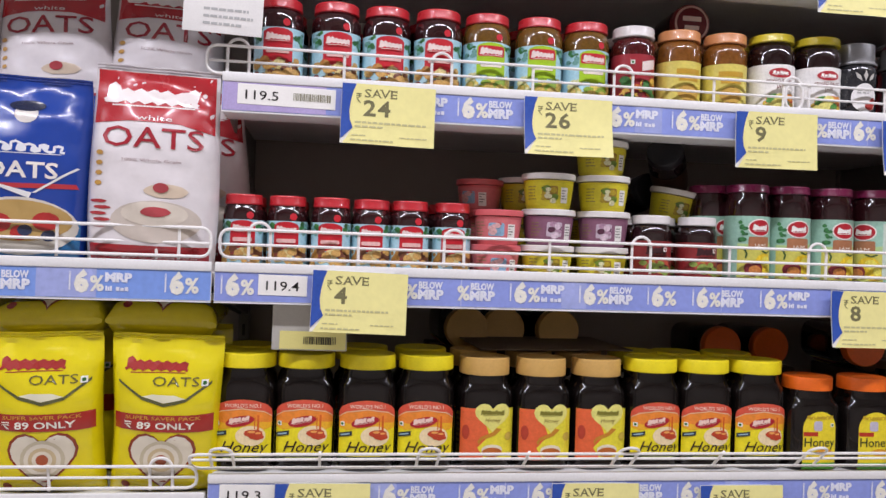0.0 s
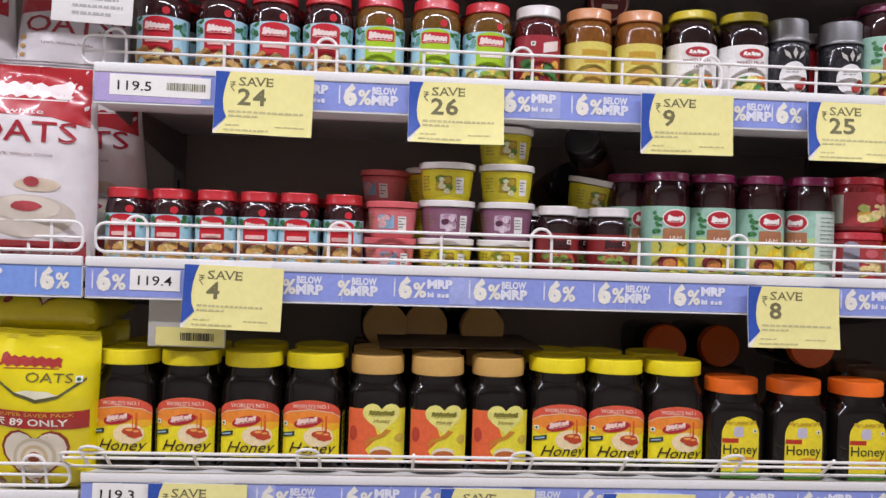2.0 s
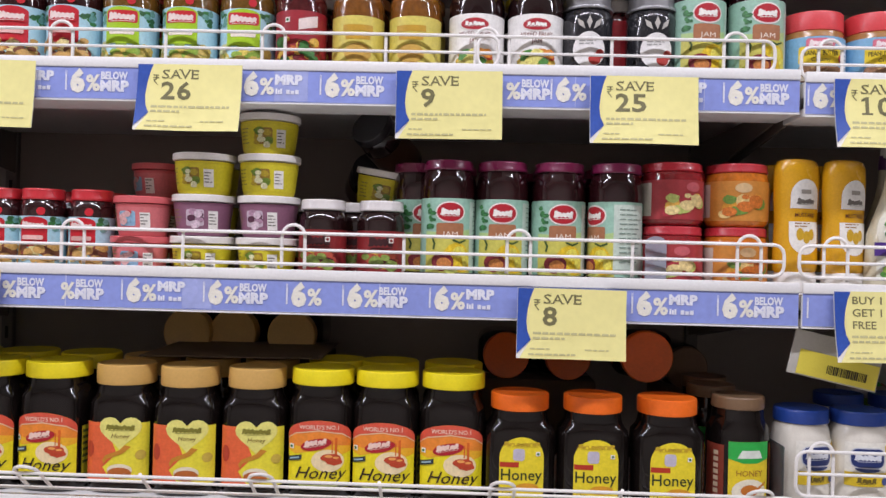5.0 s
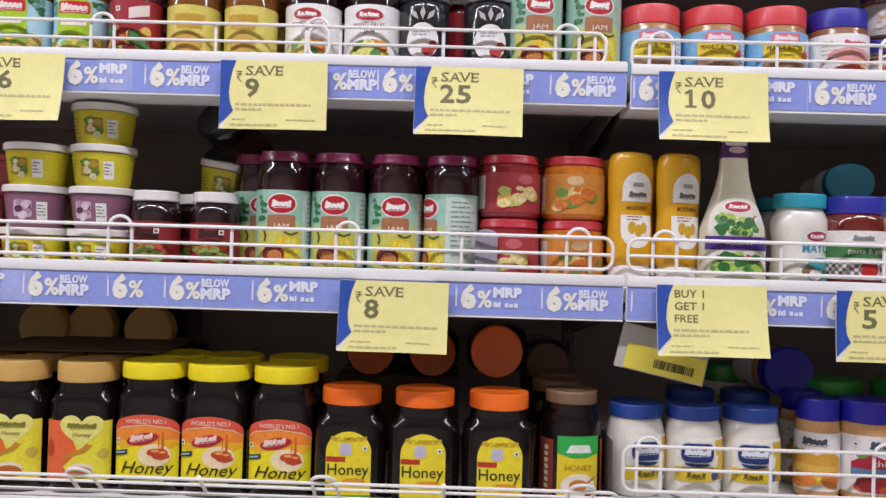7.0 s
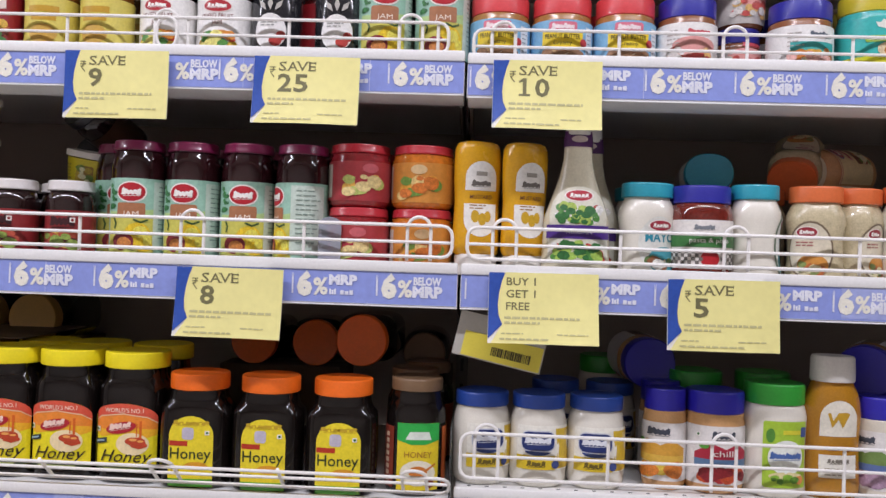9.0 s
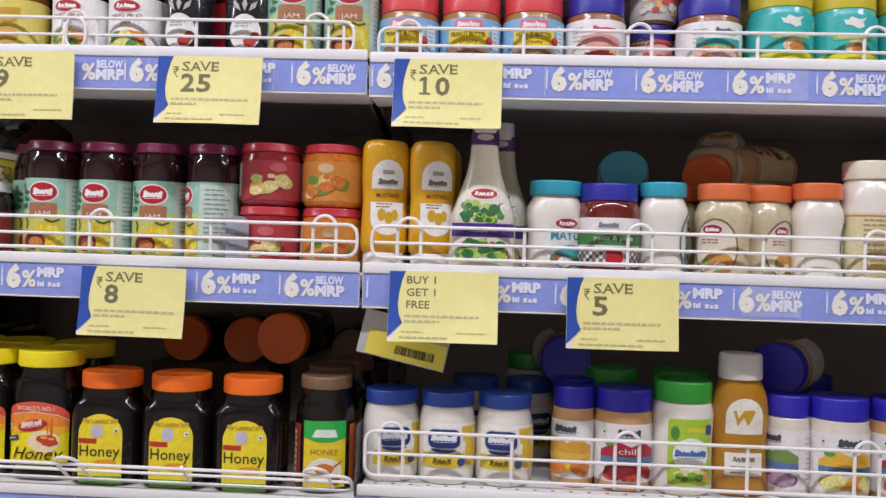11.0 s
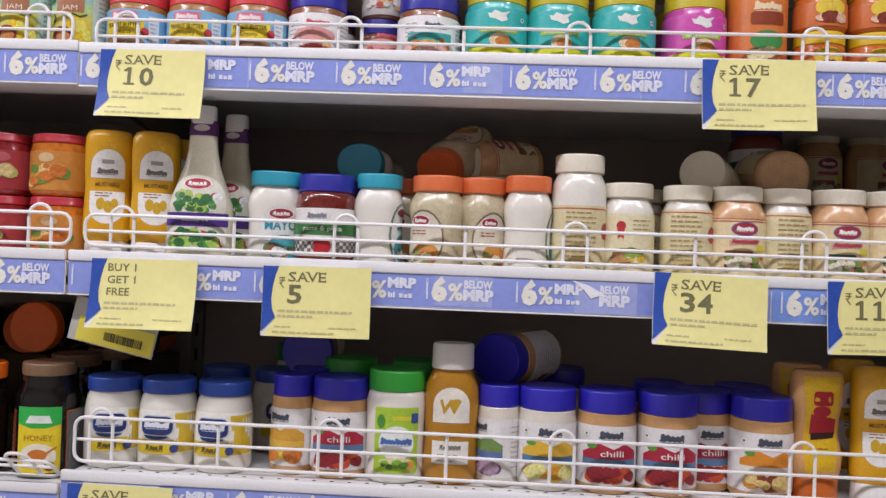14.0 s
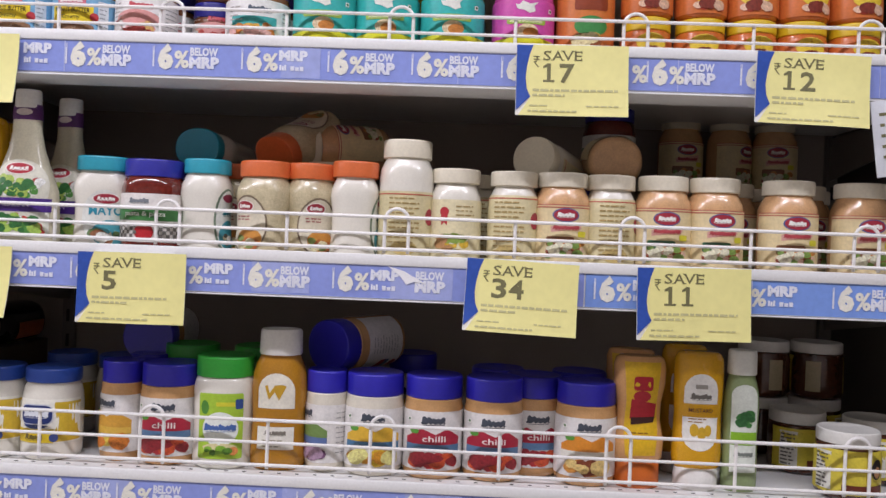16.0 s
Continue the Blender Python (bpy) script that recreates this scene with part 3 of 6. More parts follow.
def holder(x, z, w, h, tilt, cols, name, label, y=0.012):
    """A clear acrylic label pocket that hangs below a shelf edge."""
    root = thing(name, label, "label holder")
    part("pocket", box_bm(0, -0.0012, -h, w, 0.0012, 0, 0.0006), surf("b9b6ae", rough=0.2, vary=0.06, name="cloudy_acrylic", coat=0.5), root)
    part("insert", box_bm(0.012, -0.0026, -h + 0.002, w - 0.002, -0.0014, -h + cols[1]), paper(cols[0]), root, smooth=False)
    rnd, u, out = random.Random(9), w * 0.42, []
    while u < w * 0.85:
        k = rnd.choice((0.0008, 0.0012, 0.002))
        out.append(rect(u, -h + 0.010, u + k, -h + 0.022))
        u += k + rnd.choice((0.0008, 0.0014))
    print_on(FLAT, out, "barcode", BLACK, root, 0.0032, 0)
    root.matrix_basis = pose(x, y, z, 0, tilt, 0)


holder(-0.090, B - 0.0600, 0.117, 0.072, 0.6, ("e6dc8a", 0.03), "label_holder", "clear acrylic label pocket with yellow barcode slip under the shelf edge")
holder(1.222, B - 0.0610, 0.125, 0.062, 12.0, ("e2d24e", 0.036), "label_holder", "crooked clear label pocket with yellow slip under the shelf edge")
card = thing("shelf_sign", "white acrylic sign card with grey small print on shelf edge", "sign")
part("card", box_bm(0, -0.001, 0, 0.118, 0.001, 0.14, 0.0005), paper("eceae6"), card)
print_on(FLAT, [p for p in bars(0.03, 0.034, 0.075, 3, 5, 0.011, 0.004)], "small_print", surf("aeaeac", rough=0.6, name="pale_ink"), card, 0.0014, 0)
card.matrix_basis = pose(-0.238, -0.014, 1.768, 0, 2, 0)
part("clip", box_bm(0.05, 0.0012, 0.10, 0.07, 0.03, 0.112, 0.001), PAINT, card)
sign2 = thing("shelf_sign", "grey and white card sign hanging at the shelf edge", "sign")
part("card", box_bm(0, -0.001, -0.10, 0.10, 0.001, 0, 0.0005), paper("d9dbe0"), sign2)
print_on(FLAT, bars(0.01, -0.02, 0.08, 5, 6, 0.014, 0.004), "small_print", GREY, sign2, 0.0014, 0)
sign2.matrix_basis = pose(2.535, -0.012, 1.644, 0, -8, 0)


# ---- wire guards along the shelf edges ----
def guard(x0, x1, z, hoops, singles, high=0.050, lean=0.0, y=0.012):
    root = thing("wire_guard", "white plastic-coated wire guard along the shelf edge", "wire guard", "wire guards")
    w = x1 - x0
    r = 0.0025
    c = 0.014
    base = 0.006

    def corner(u, zz, a0):
        return [(u + c * math.cos(radians(a0 + k)), 0, zz + c * math.sin(radians(a0 + k))) for k in (0, 30, 60, 90)]
    loop = corner(w - c, high - c, 0) + corner(c, high - c, 90) + corner(c, base + c, 180) + corner(w - c, base + c, 270)
    part("outer_wire", tube_bm(loop + [loop[0]], r), WIRE, root)
    part("middle_wire", tube_bm([(0.001, 0.0032, high * 0.53), (w * 0.35, 0.0036, high * 0.535), (w * 0.7, 0.003, high * 0.525), (w - 0.001, 0.0032, high * 0.53)], r * 0.9), WIRE, root)
    for x in hoops:
        u, k = x - x0, 0.0165
        top = high + 0.012
        pts = [(u - k, 0.004, 0.0), (u - k, 0.004, top - k)] + [(u + k * math.cos(radians(a)), 0.004, top - k + k * math.sin(radians(a))) for a in range(160, 19, -20)] + [(u + k, 0.004, top - k), (u + k, 0.004, 0.0)]
        part("hoop", tube_bm(pts, r), WIRE, root)
    for x in singles:
        u = x - x0
        part("upright", tube_bm([(u, 0.0035, 0.0), (u, 0.0035, high)], r), WIRE, root)
    root.matrix_basis = pose(x0, y, z + 0.004, lean, 0, 0)
    return root


guard(-0.205, 0.80, A - 0.005, (-0.158, 0.166, 0.476, 0.783), (0.008, 0.319, 0.638), y=0.026)
guard(0.77, 1.190, A - 0.005, (1.136,), (0.815, 0.961, 1.175), 0.050, y=0.028)
guard(1.226, 2.60, A2 - 0.009, (1.268, 1.591, 1.912, 2.235, 2.553), (1.43, 1.752, 2.07, 2.395), y=0.026)
guard(-0.175, 1.205, B, (-0.115, 0.195, 0.514, 0.835, 1.158), (0.04, 0.355, 0.672, 0.995), y=0.017)
guard(1.226, 2.60, B, (1.278, 1.598, 1.917, 2.240, 2.555), (1.439, 1.765, 2.08, 2.40), y=0.017)
guard(-1.50, -0.186, B, (-0.250, -0.57, -0.89, -1.2), (-0.41, -0.73, -1.05), y=-0.004)
guard(-0.205, 1.212, C1, (-0.158, 0.160, 0.487, 0.818, 1.165), (-0.01, 0.32, 0.65, 0.98), 0.052, 50)
guard(1.226, 2.60, C2, (1.262, 1.588, 1.909, 2.232, 2.553), (1.43, 1.75, 2.07, 2.39), 0.068)
guard(-1.50, -0.195, C0, (-0.248, -0.57, -0.89, -1.2), (-0.41, -0.73, -1.05), 0.042, 14, y=0.002)


# ---- goods: makers ----
def outline(r, h, base=0.9, neck=0.8, shoulder=0.018, waist=0.0):
    """The outline of a jar body under its lid."""
    return [(0, 0.002), (r * base * 0.9, 0.0), (r * base, 0.0015), (r * 0.985, 0.006), (r, 0.012), (r * (1 - waist), h * 0.35), (r * (1 - waist), h * 0.6), (r, h - shoulder), (r * 0.965, h - shoulder * 0.62), (r * (neck + 0.07), h - shoulder * 0.28), (r * neck, h - shoulder * 0.1), (r * neck, h)]


def lid_outline(r, h, rim=0.0):
    return [(r * 0.97 + rim, 0.0), (r + rim, 0.0012), (r + rim, 0.0032), (r, 0.0045), (r, h - 0.003), (r * 0.985, h - 0.001), (r * 0.95, h), (r * 0.9, h - 0.0006), (0, h - 0.0008)]


def jar(name, label, category, group, r, h, lid_h, lid_r, body, lid, e=2.0, flat=1.0, knurl=0.0, neck=0.8, shoulder=0.018, waist=0.0, rim=0.0, base=0.9, lid_name="lid", n=36):
    """A filled jar with a screw lid; returns the thing and the form on which its label is printed."""
    root = thing(name, label, category, group)
    form = Form(outline(r, h - lid_h * 0.9, base, neck, shoulder, waist), e, flat)
    part("body", form.bm(n), body, root)
    lf = Form(lid_outline(lid_r, lid_h, rim), 2.0 + (e - 2) * 0.5, flat + (1 - flat) * 0.3)
    lo = part(lid_name, lf.bm(56 if knurl else n, knurl), lid, root)
    lo.location.z = h - lid_h
    return root, form


def blobs(form, parent, area, codes, seed, count=9, size=0.009, name="fruit_picture", lift=0.0013):
    """A loose pile of painted shapes, one mesh for each colour."""
    rnd = random.Random(seed)
    u0, v0, u1, v1 = area
    for j, code in enumerate(codes):
        polys = []
        for k in range(max(1, count // len(codes))):
            s = size * rnd.uniform(0.6, 1.3)
            polys.append(oval(rnd.uniform(u0 + s, u1 - s), rnd.uniform(v0 + s * 0.7, max(v0 + s * 0.75, v1 - s * 0.7)), s, s * rnd.uniform(0.6, 0.9), 10, wob=0.12, seed=rnd.random()))
        print_on(form, polys, name, picture(code), parent, lift + 0.0003 * j, 0.008)["kind"] = "stuff"


def full(form, v0, v1, code, root, name="label", cover=0.92, lift=0.0006, label=""):
    """A printed label wrapped nearly all the way round."""
    r = float(np.interp((v0 + v1) / 2, form.zs, form.rs))
    half = form.arc[-1] * r * cover
    return print_on(form, [rect(-half, v0, half, v1)], name, ink(code), root, lift, 0.006, 0.02, label)


def emblem(form, parent, u, v, ru, rv, code, rim="f0e9e2", name="emblem", bar="f4efe8"):
    """A plain oval badge with a pale rim and a pale bar."""
    print_on(form, [oval(u, v, ru * 1.12, rv * 1.16)], name, ink(rim), parent, 0.0013, 0.006)
    print_on(form, [oval(u, v, ru, rv)], name, ink(code), parent, 0.0017, 0.006)
    print_on(form, wordmark(u, v, ru * 1.4, rv * 0.75, int(ru * 1e5), 5), name, ink(bar), parent, 0.0021, 0.006)


def small(form, parent, u, v, w, rows, code, seed, gap=0.0042, high=0.0015, name="small_print"):
    print_on(form, bars(u, v, w, rows, seed, gap, high), name, ink(code), parent, 0.0015, 0.008)


def veg_mark(form, parent, u, v, s=0.0035, code="2c6b2a"):
    print_on(form, [rect(u - s, v - s, u + s, v + s)], "food_mark", ink("f2efe8"), parent, 0.0019, 0)
    print_on(form, [oval(u, v, s * 0.6, s * 0.6, 8)], "food_mark", ink(code), parent, 0.0023, 0)


rnd = random.Random(11)


def yaw(k=7):
    return rnd.uniform(-k, k)


def row(xs, y, z, back=0, gap=0.085, turn=7, first_turn=None):
    """Spots side by side at the shelf edge, with further ones behind."""
    out = []
    for i, x in enumerate(xs):
        for b in range(back + 1):
            out.append((x + (rnd.uniform(-0.006, 0.006) if b else 0), y + b * gap + rnd.uniform(-0.004, 0.004), z, first_turn[i] if first_turn and not b else yaw(turn)))
    return out


ON_A, ON_B, ON_C1, ON_C2, ON_C0 = A - 0.0135, B - 0.0135, C1 - 0.004, C2 - 0.006, C0 - 0.004

# ---- upper shelf, first bay ----


def fruit_jam(r, h, panel, fruit, seed, label, content="2c0b0e"):
    root, f = jar("jam_jar", label, "jam jar", "mixed fruit jam jars", r, h, 0.0165, r * 0.91, jam(content), surf("c22a33", rough=0.28, vary=0.08, bump=0.05, name="painted_tin", coat=0.4), neck=0.84, shoulder=0.02, waist=0.03, rim=0.0006)
    k = h / 0.137
    lb = full(f, 0.008 * k, 0.092 * k, "b0d8e4", root, cover=0.8)
    print_on(f, [arch(-0.022 * k, 0.042 * k, 0.022 * k, 0.091 * k, 0.008)], "panel", ink(panel), lb, 0.0022 if panel != "c6202e" else 0.0009)
    print_on(f, [rounded(-0.020 * k, 0.070 * k, 0.020 * k, 0.086 * k, 0.004)], "brand_patch", ink("c6202e"), lb, 0.0026)
    print_on(f, [*wordmark(0, 0.0775 * k, 0.034 * k, 0.0105 * k, 6, 6)], "brand_patch", ink("ecd9d2"), lb, 0.0030)
    print_on(f, [rounded(-0.016 * k, 0.054 * k, 0.016 * k, 0.061 * k, 0.002)], "flavour_bar", ink("efe2d6" if panel != "c6202e" else "e8b9b2"), lb, 0.0027)
    for side in (-1, 1):
        blobs(f, lb, (side * 0.034 * k - 0.014, 0.066 * k, side * 0.034 * k + 0.014, 0.092 * k), ("3c7d3e", "2f6335", "6fa39a"), seed + side, 12, 0.0045, "leaf_picture", 0.0008)
    blobs(f, lb, (-0.045 * k, 0.009 * k, 0.045 * k, 0.050 * k), fruit, seed, 44, 0.0078 * k, "fruit_picture", 0.0009)
    print_on(f, [oval(0.012 * k, 0.1 * k, 0.006, 0.006, 12)], "seal", ink("c6202e"), root, 0.0007)
    return root


MIX = ("b8863f", "8b3a35", "d9c98b", "7a4a33", "caa05a")
put(fruit_jam(0.0405, 0.150, "c6202e", MIX, 1, "mixed fruit jam jar with red lid and pale blue label"), row((-0.099, -0.006, 0.078, 0.164), 0.078, ON_A, 2, 0.088))
put(fruit_jam(0.0405, 0.150, "a6cc22", ("d8c25c", "b6a948", "e3d9a0", "8aa83a", "c9b058"), 2, "pineapple jam jar with red lid and green blue label", "6a4a18"), row((0.248, 0.339, 0.424), 0.078, ON_A, 2, 0.088))

r8, f8 = jar("jam_jar", "dark red jam jar with white lid and maroon label", "jam jar", "jam jars", 0.0375, 0.147, 0.018, 0.036, jam("4a0d10"), surf("d9d4d0", rough=0.3, name="painted_tin", coat=0.3), waist=0.02, rim=0.0006)
lb = full(f8, 0.014, 0.098, "9c2530", r8)
print_on(f8, [[(0.002, 0.085), (0.03, 0.092), (0.03, 0.076), (0.002, 0.069)]], "brand_patch", ink("e9d8d2"), lb, 0.0013)
blobs(f8, lb, (-0.04, 0.016, 0.04, 0.060), ("c56a32", "d9b04a", "6c1a1c", "3f7a3a"), 4, 40, 0.0075)
veg_mark(f8, lb, -0.014, 0.084)
put(r8, row((0.507,), 0.076, ON_A, 1))

r9, f9 = jar("jam_jar", "amber fruit spread jar with orange lid and yellow label", "jam jar", "jam jars", 0.0385, 0.147, 0.018, 0.0365, jam("7a4a18"), surf("cc8a58", rough=0.3, name="painted_tin", coat=0.3), waist=0.02, rim=0.0006)
lb = full(f9, 0.016, 0.092, "d9ca62", r9, cover=0.7)
print_on(f9, [rect(-0.022, 0.07, 0.022, 0.079), rect(-0.018, 0.058, 0.018, 0.065)], "brand_patch", ink("c49a2e"), lb, 0.0011)
print_on(f9, [oval(0.0, 0.038, 0.02, 0.014)], "fruit_picture", ink("c9a24a"), lb, 0.0011)
small(f9, lb, -0.02, 0.024, 0.04, 2, "8c6a2a", 3)
put(r9, row((0.592, 0.677), 0.076, ON_A, 1))

r11, f11 = jar("jam_jar", "dark jam jar with yellow lid and white fruit label", "jam jar", "jam jars", 0.041, 0.153, 0.014, 0.0385, jam("1d0709"), surf("d2c02f", rough=0.3, name="painted_tin", coat=0.3), waist=0.02, rim=0.0008, shoulder=0.024)
lb = full(f11, 0.018, 0.098, "f0eeea", r11, cover=0.75)
emblem(f11, lb, 0, 0.083, 0.02, 0.0085, "b02833")
text_on(f11, "MIXED FRUIT", 0, 0.066, 0.0062, ink("7a3d36"), lb, "flavour_print", 0.0014, 0.046)
text_on(f11, "JAM", 0, 0.056, 0.0062, ink("7a3d36"), lb, "flavour_print", 0.0014)
blobs(f11, lb, (-0.03, 0.02, 0.03, 0.05), ("e0b83c", "c9412f", "d98d32", "4f8a3c", "e9d67a"), 8, 22, 0.0085)
put(r11, row((0.768, 0.855), 0.078, ON_A, 1))

r13, f13 = jar("sauce_jar", "dark jar with ribbed grey lid and round white label", "jar", "grey lidded jars", 0.0375, 0.149, 0.036, 0.034, surf("26262a", rough=0.12, vary=0.3, coat=0.5, name="dark_glass"), surf("8e8e90", rough=0.35, metal=0.4, name="brushed_lid"), knurl=0.02, waist=0.015)
lb = print_on(f13, [oval(0, 0.05, 0.024, 0.026, 22)], "label", ink("e9e7e4"), r13, 0.0007)
print_on(f13, [oval(0.008, 0.036, 0.009, 0.008, 12), oval(0.016, 0.044, 0.007, 0.007, 12)], "fruit_picture", ink("b23a33"), lb, 0.0012)
small(f13, lb, -0.014, 0.062, 0.028, 2, "9a9a96", 12)
print_on(f13, [[(0, 0.08), (0.004, 0.09), (0.0, 0.1), (-0.004, 0.09)], [(0.006, 0.08), (0.015, 0.086), (0.018, 0.096), (0.009, 0.09)], [(-0.006, 0.08), (-0.015, 0.086), (-0.018, 0.096), (-0.009, 0.09)]], "flower_print", ink("b9b5ae"), r13, 0.0007)
ring = part("ring", Form([(0.0375, 0), (0.038, 0.002), (0.0375, 0.004), (0.0335, 0.0042), (0.0335, 0.0)]).bm(36), surf("9c9c9e", rough=0.3, metal=0.5, name="brushed_lid"), r13)
ring.location.z = 0.111
put(r13, row((0.932, 1.026), 0.076, ON_A, 1))

rr, fr = jar("jam_jar", "tall red jar turned sideways with red label", "jar", "jam jars", 0.036, 0.142, 0.018, 0.034, jam("5a1013"), surf("c7c2bd", rough=0.3, name="painted_tin"))
full(fr, 0.01, 0.11, "b82a33", rr)
put(rr, [(0.985, 0.14, ON_A, 20)])


def tall_jam(seed):
    root, f = jar("jam_jar", "tall fruit jam jar with maroon lid and green label", "jam jar", "tall maroon lidded jam jars", 0.039, 0.180, 0.014, 0.0365, jam("2a070d"), surf("7c1f4a", rough=0.28, vary=0.1, name="painted_tin", coat=0.4), neck=0.85, shoulder=0.03, rim=0.0008)
    lb = full(f, 0.016, 0.124, "9cc6b2", root, cover=0.9)
    print_on(f, [rect(-0.036, 0.016, 0.036, 0.066)], "label_foot", ink("c9c35c"), lb, 0.0009)
    print_on(f, [rect(0.034, 0.02, 0.085, 0.12)], "side_panel", ink("c4d3c6"), lb, 0.0009)
    small(f, lb, 0.042, 0.112, 0.036, 12, "7f9388", 30 + seed, 0.0068)
    emblem(f, lb, 0.002, 0.104, 0.0195, 0.0135, "b3202d")
    print_on(f, [rounded(-0.018, 0.066, 0.022, 0.088, 0.003)], "flavour_patch", ink("a9714e"), lb, 0.0013)
    text_on(f, "JAM", 0.002, 0.069, 0.0072, ink("f0e2d2"), lb, "flavour_print", 0.0018, 0.022)
    print_on(f, [[(-0.036, 0.058), (-0.01, 0.064), (0.02, 0.060), (0.036, 0.066), (0.036, 0.080), (0.0, 0.074), (-0.036, 0.076)]], "label_mist", ink("b3d08c"), lb, 0.0008, 0.006)
    print_on(f, [oval(0.012, 0.040, 0.019, 0.020, 20, wob=0.03, seed=seed), oval(0.020, 0.026, 0.014, 0.009, 16)], "fruit_picture", picture("e3bd26"), lb, 0.0013, 0.006)
    print_on(f, [oval(0.016, 0.046, 0.010, 0.009, 14, wob=0.05, seed=2), oval(0.026, 0.034, 0.006, 0.008, 12)], "fruit_picture", picture("f0d65a"), lb, 0.0016, 0.006)
    print_on(f, [oval(-0.008, 0.032, 0.016, 0.0135, 18, wob=0.04, seed=4)], "fruit_picture", picture("7f2430"), lb, 0.0017, 0.006)
    print_on(f, [oval(-0.006, 0.030, 0.0105, 0.008, 14, wob=0.05, seed=6)], "fruit_picture", picture("c07a3c"), lb, 0.0020, 0.006)
    for stalk, thick in (([(-0.024, 0.066), (-0.02, 0.058), (-0.022, 0.050)], 0.003), ([(0.006, 0.064), (0.016, 0.060), (0.026, 0.064)], 0.0028)):
        print_on(f, ribbon(stalk, thick), "leaf_picture", ink("3f5a2c"), lb, 0.0016)
    print_on(f, [oval(-0.028, 0.022, 0.009, 0.005, 12), oval(0.004, 0.019, 0.010, 0.004, 12)], "fruit_picture", picture("c9d06a"), lb, 0.0018, 0.006)
    blobs(f, lb, (-0.037, 0.078, -0.018, 0.122), ("2f6b3b", "3f8348"), seed + 1, 14, 0.0035, "leaf_picture")
    return root


put(tall_jam(21), row((1.093, 1.178), 0.076, ON_A, 1, 0.085, 6) + row((0.732, 0.812, 0.896, 0.979), 0.078, ON_B, 2, 0.085, 5, (4, -3, 2, -62)) + [(0.684, 0.128, ON_B, 20)])

# a jar lying on the others with its maroon lid towards the aisle
lied, fl = jar("jam_jar", "jam jar lying on its side, round maroon lid facing out", "jam jar", "lying jars", 0.036, 0.10, 0.016, 0.036, jam("3a0d0c"), surf("7d1a24", rough=0.4, name="painted_tin"), rim=0.0005)
print_on(Sheet(), [oval(0, 0, 0.033, 0.033, 28)], "lid_print", ink("d9b9ae"), lied, 0.1006, 0).rotation_euler = (radians(-90), 0, 0)
print_on(Sheet(), [oval(0, 0, 0.029, 0.029, 28)], "lid_print", ink("6d1822"), lied, 0.1011, 0).rotation_euler = (radians(-90), 0, 0)
print_on(Sheet(), [rect(-0.018, 0.004, 0.018, 0.013), rect(-0.014, -0.012, 0.014, -0.004)], "lid_print", ink("e9d6cc"), lied, 0.1016, 0).rotation_euler = (radians(-90), 0, 0)
put(lied, [(0.642, 0.235, ON_A + 0.150 + 0.0365, 0, 90, 0)])

# ---- upper shelf, second bay ----


def spread_jar(label, lid_code, body_code, label_code, patch, r=0.0445, h=0.112, group="nut spread jars", lid_h=0.028, seed=0, band=None):
    root, f = jar("spread_jar", label, "spread jar", group, r, h, lid_h, r * 0.95, surf(body_code, rough=0.2, vary=0.15, scale=50, coat=0.4, name="filled_plastic"), plastic(lid_code), knurl=0.012, neck=0.88, shoulder=0.014)
    lb = full(f, 0.006, h - lid_h - 0.010, label_code, root, cover=0.93)
    if band:
        print_on(f, [rect(-0.12, 0.0065, 0.12, 0.027)], "band", ink(band), lb, 0.0009)
    patch(f, lb, seed)
    return root


def patch_peanut(f, lb, seed):
    print_on(f, [rounded(-0.030, 0.034, 0.030, 0.060, 0.004)], "panel", ink("e8cd2c"), lb, 0.0011)
    print_on(f, [rounded(-0.020, 0.057, 0.020, 0.071, 0.003)], "brand_patch", ink("d9768a"), lb, 0.0015)
    print_on(f, wordmark(0, 0.064, 0.032, 0.008, 5, 6), "brand_patch", ink("f0dfe0"), lb, 0.0019)
    text_on(f, "PEANUT BUTTER", 0, 0.047, 0.0068, ink("2f2618"), lb, "flavour_print", 0.0016, 0.050, 0.01)
    text_on(f, "Creamy", 0, 0.038, 0.0058, ink("2f2618"), lb, "flavour_print", 0.0016)
    blobs(f, lb, (-0.032, 0.008, 0.032, 0.034), ("b99a6c", "6f4a34", "d9ccb4", "8f6a4c"), seed, 44, 0.0075)
    print_on(f, [rect(0.036, 0.010, 0.052, 0.066)], "side_panel", ink("dfe3e6"), lb, 0.0011)
    print_on(f, [oval(0.031, 0.042, 0.006, 0.006, 12)], "seal", ink("c23a40"), lb, 0.0018)
    small(f, lb, 0.038, 0.06, 0.012, 8, "9aa2a8", seed + 9, 0.006)


def patch_white(f, lb, seed):
    k = seed % 2
    print_on(f, [oval(0.006, 0.042, 0.032, 0.012, 20)] if not k else [rect(-0.03, 0.036, 0.036, 0.050)], "panel", ink(("d99a94", "3fa7a3")[k]), lb, 0.0011)
    blobs(f, lb, (-0.036, 0.012, 0.034, 0.042), (("d9a09a", "d9b06a", "b84a44", "cfc9c2"), ("d9a441", "e9d8b0", "c77a32", "d8a8a0"))[k], seed, 26, 0.0075)
    print_on(f, wordmark(0.012, 0.060, 0.034, 0.008, seed, 6), "brand_patch", ink(("c9525c", "5a6470")[k]), lb, 0.0013)
    small(f, lb, 0.046, 0.064, 0.03, 9, "9fa09d", seed + 40, 0.006)
    small(f, lb, -0.034, 0.062, 0.022, 4, "b0a8a2", seed + 41, 0.006)


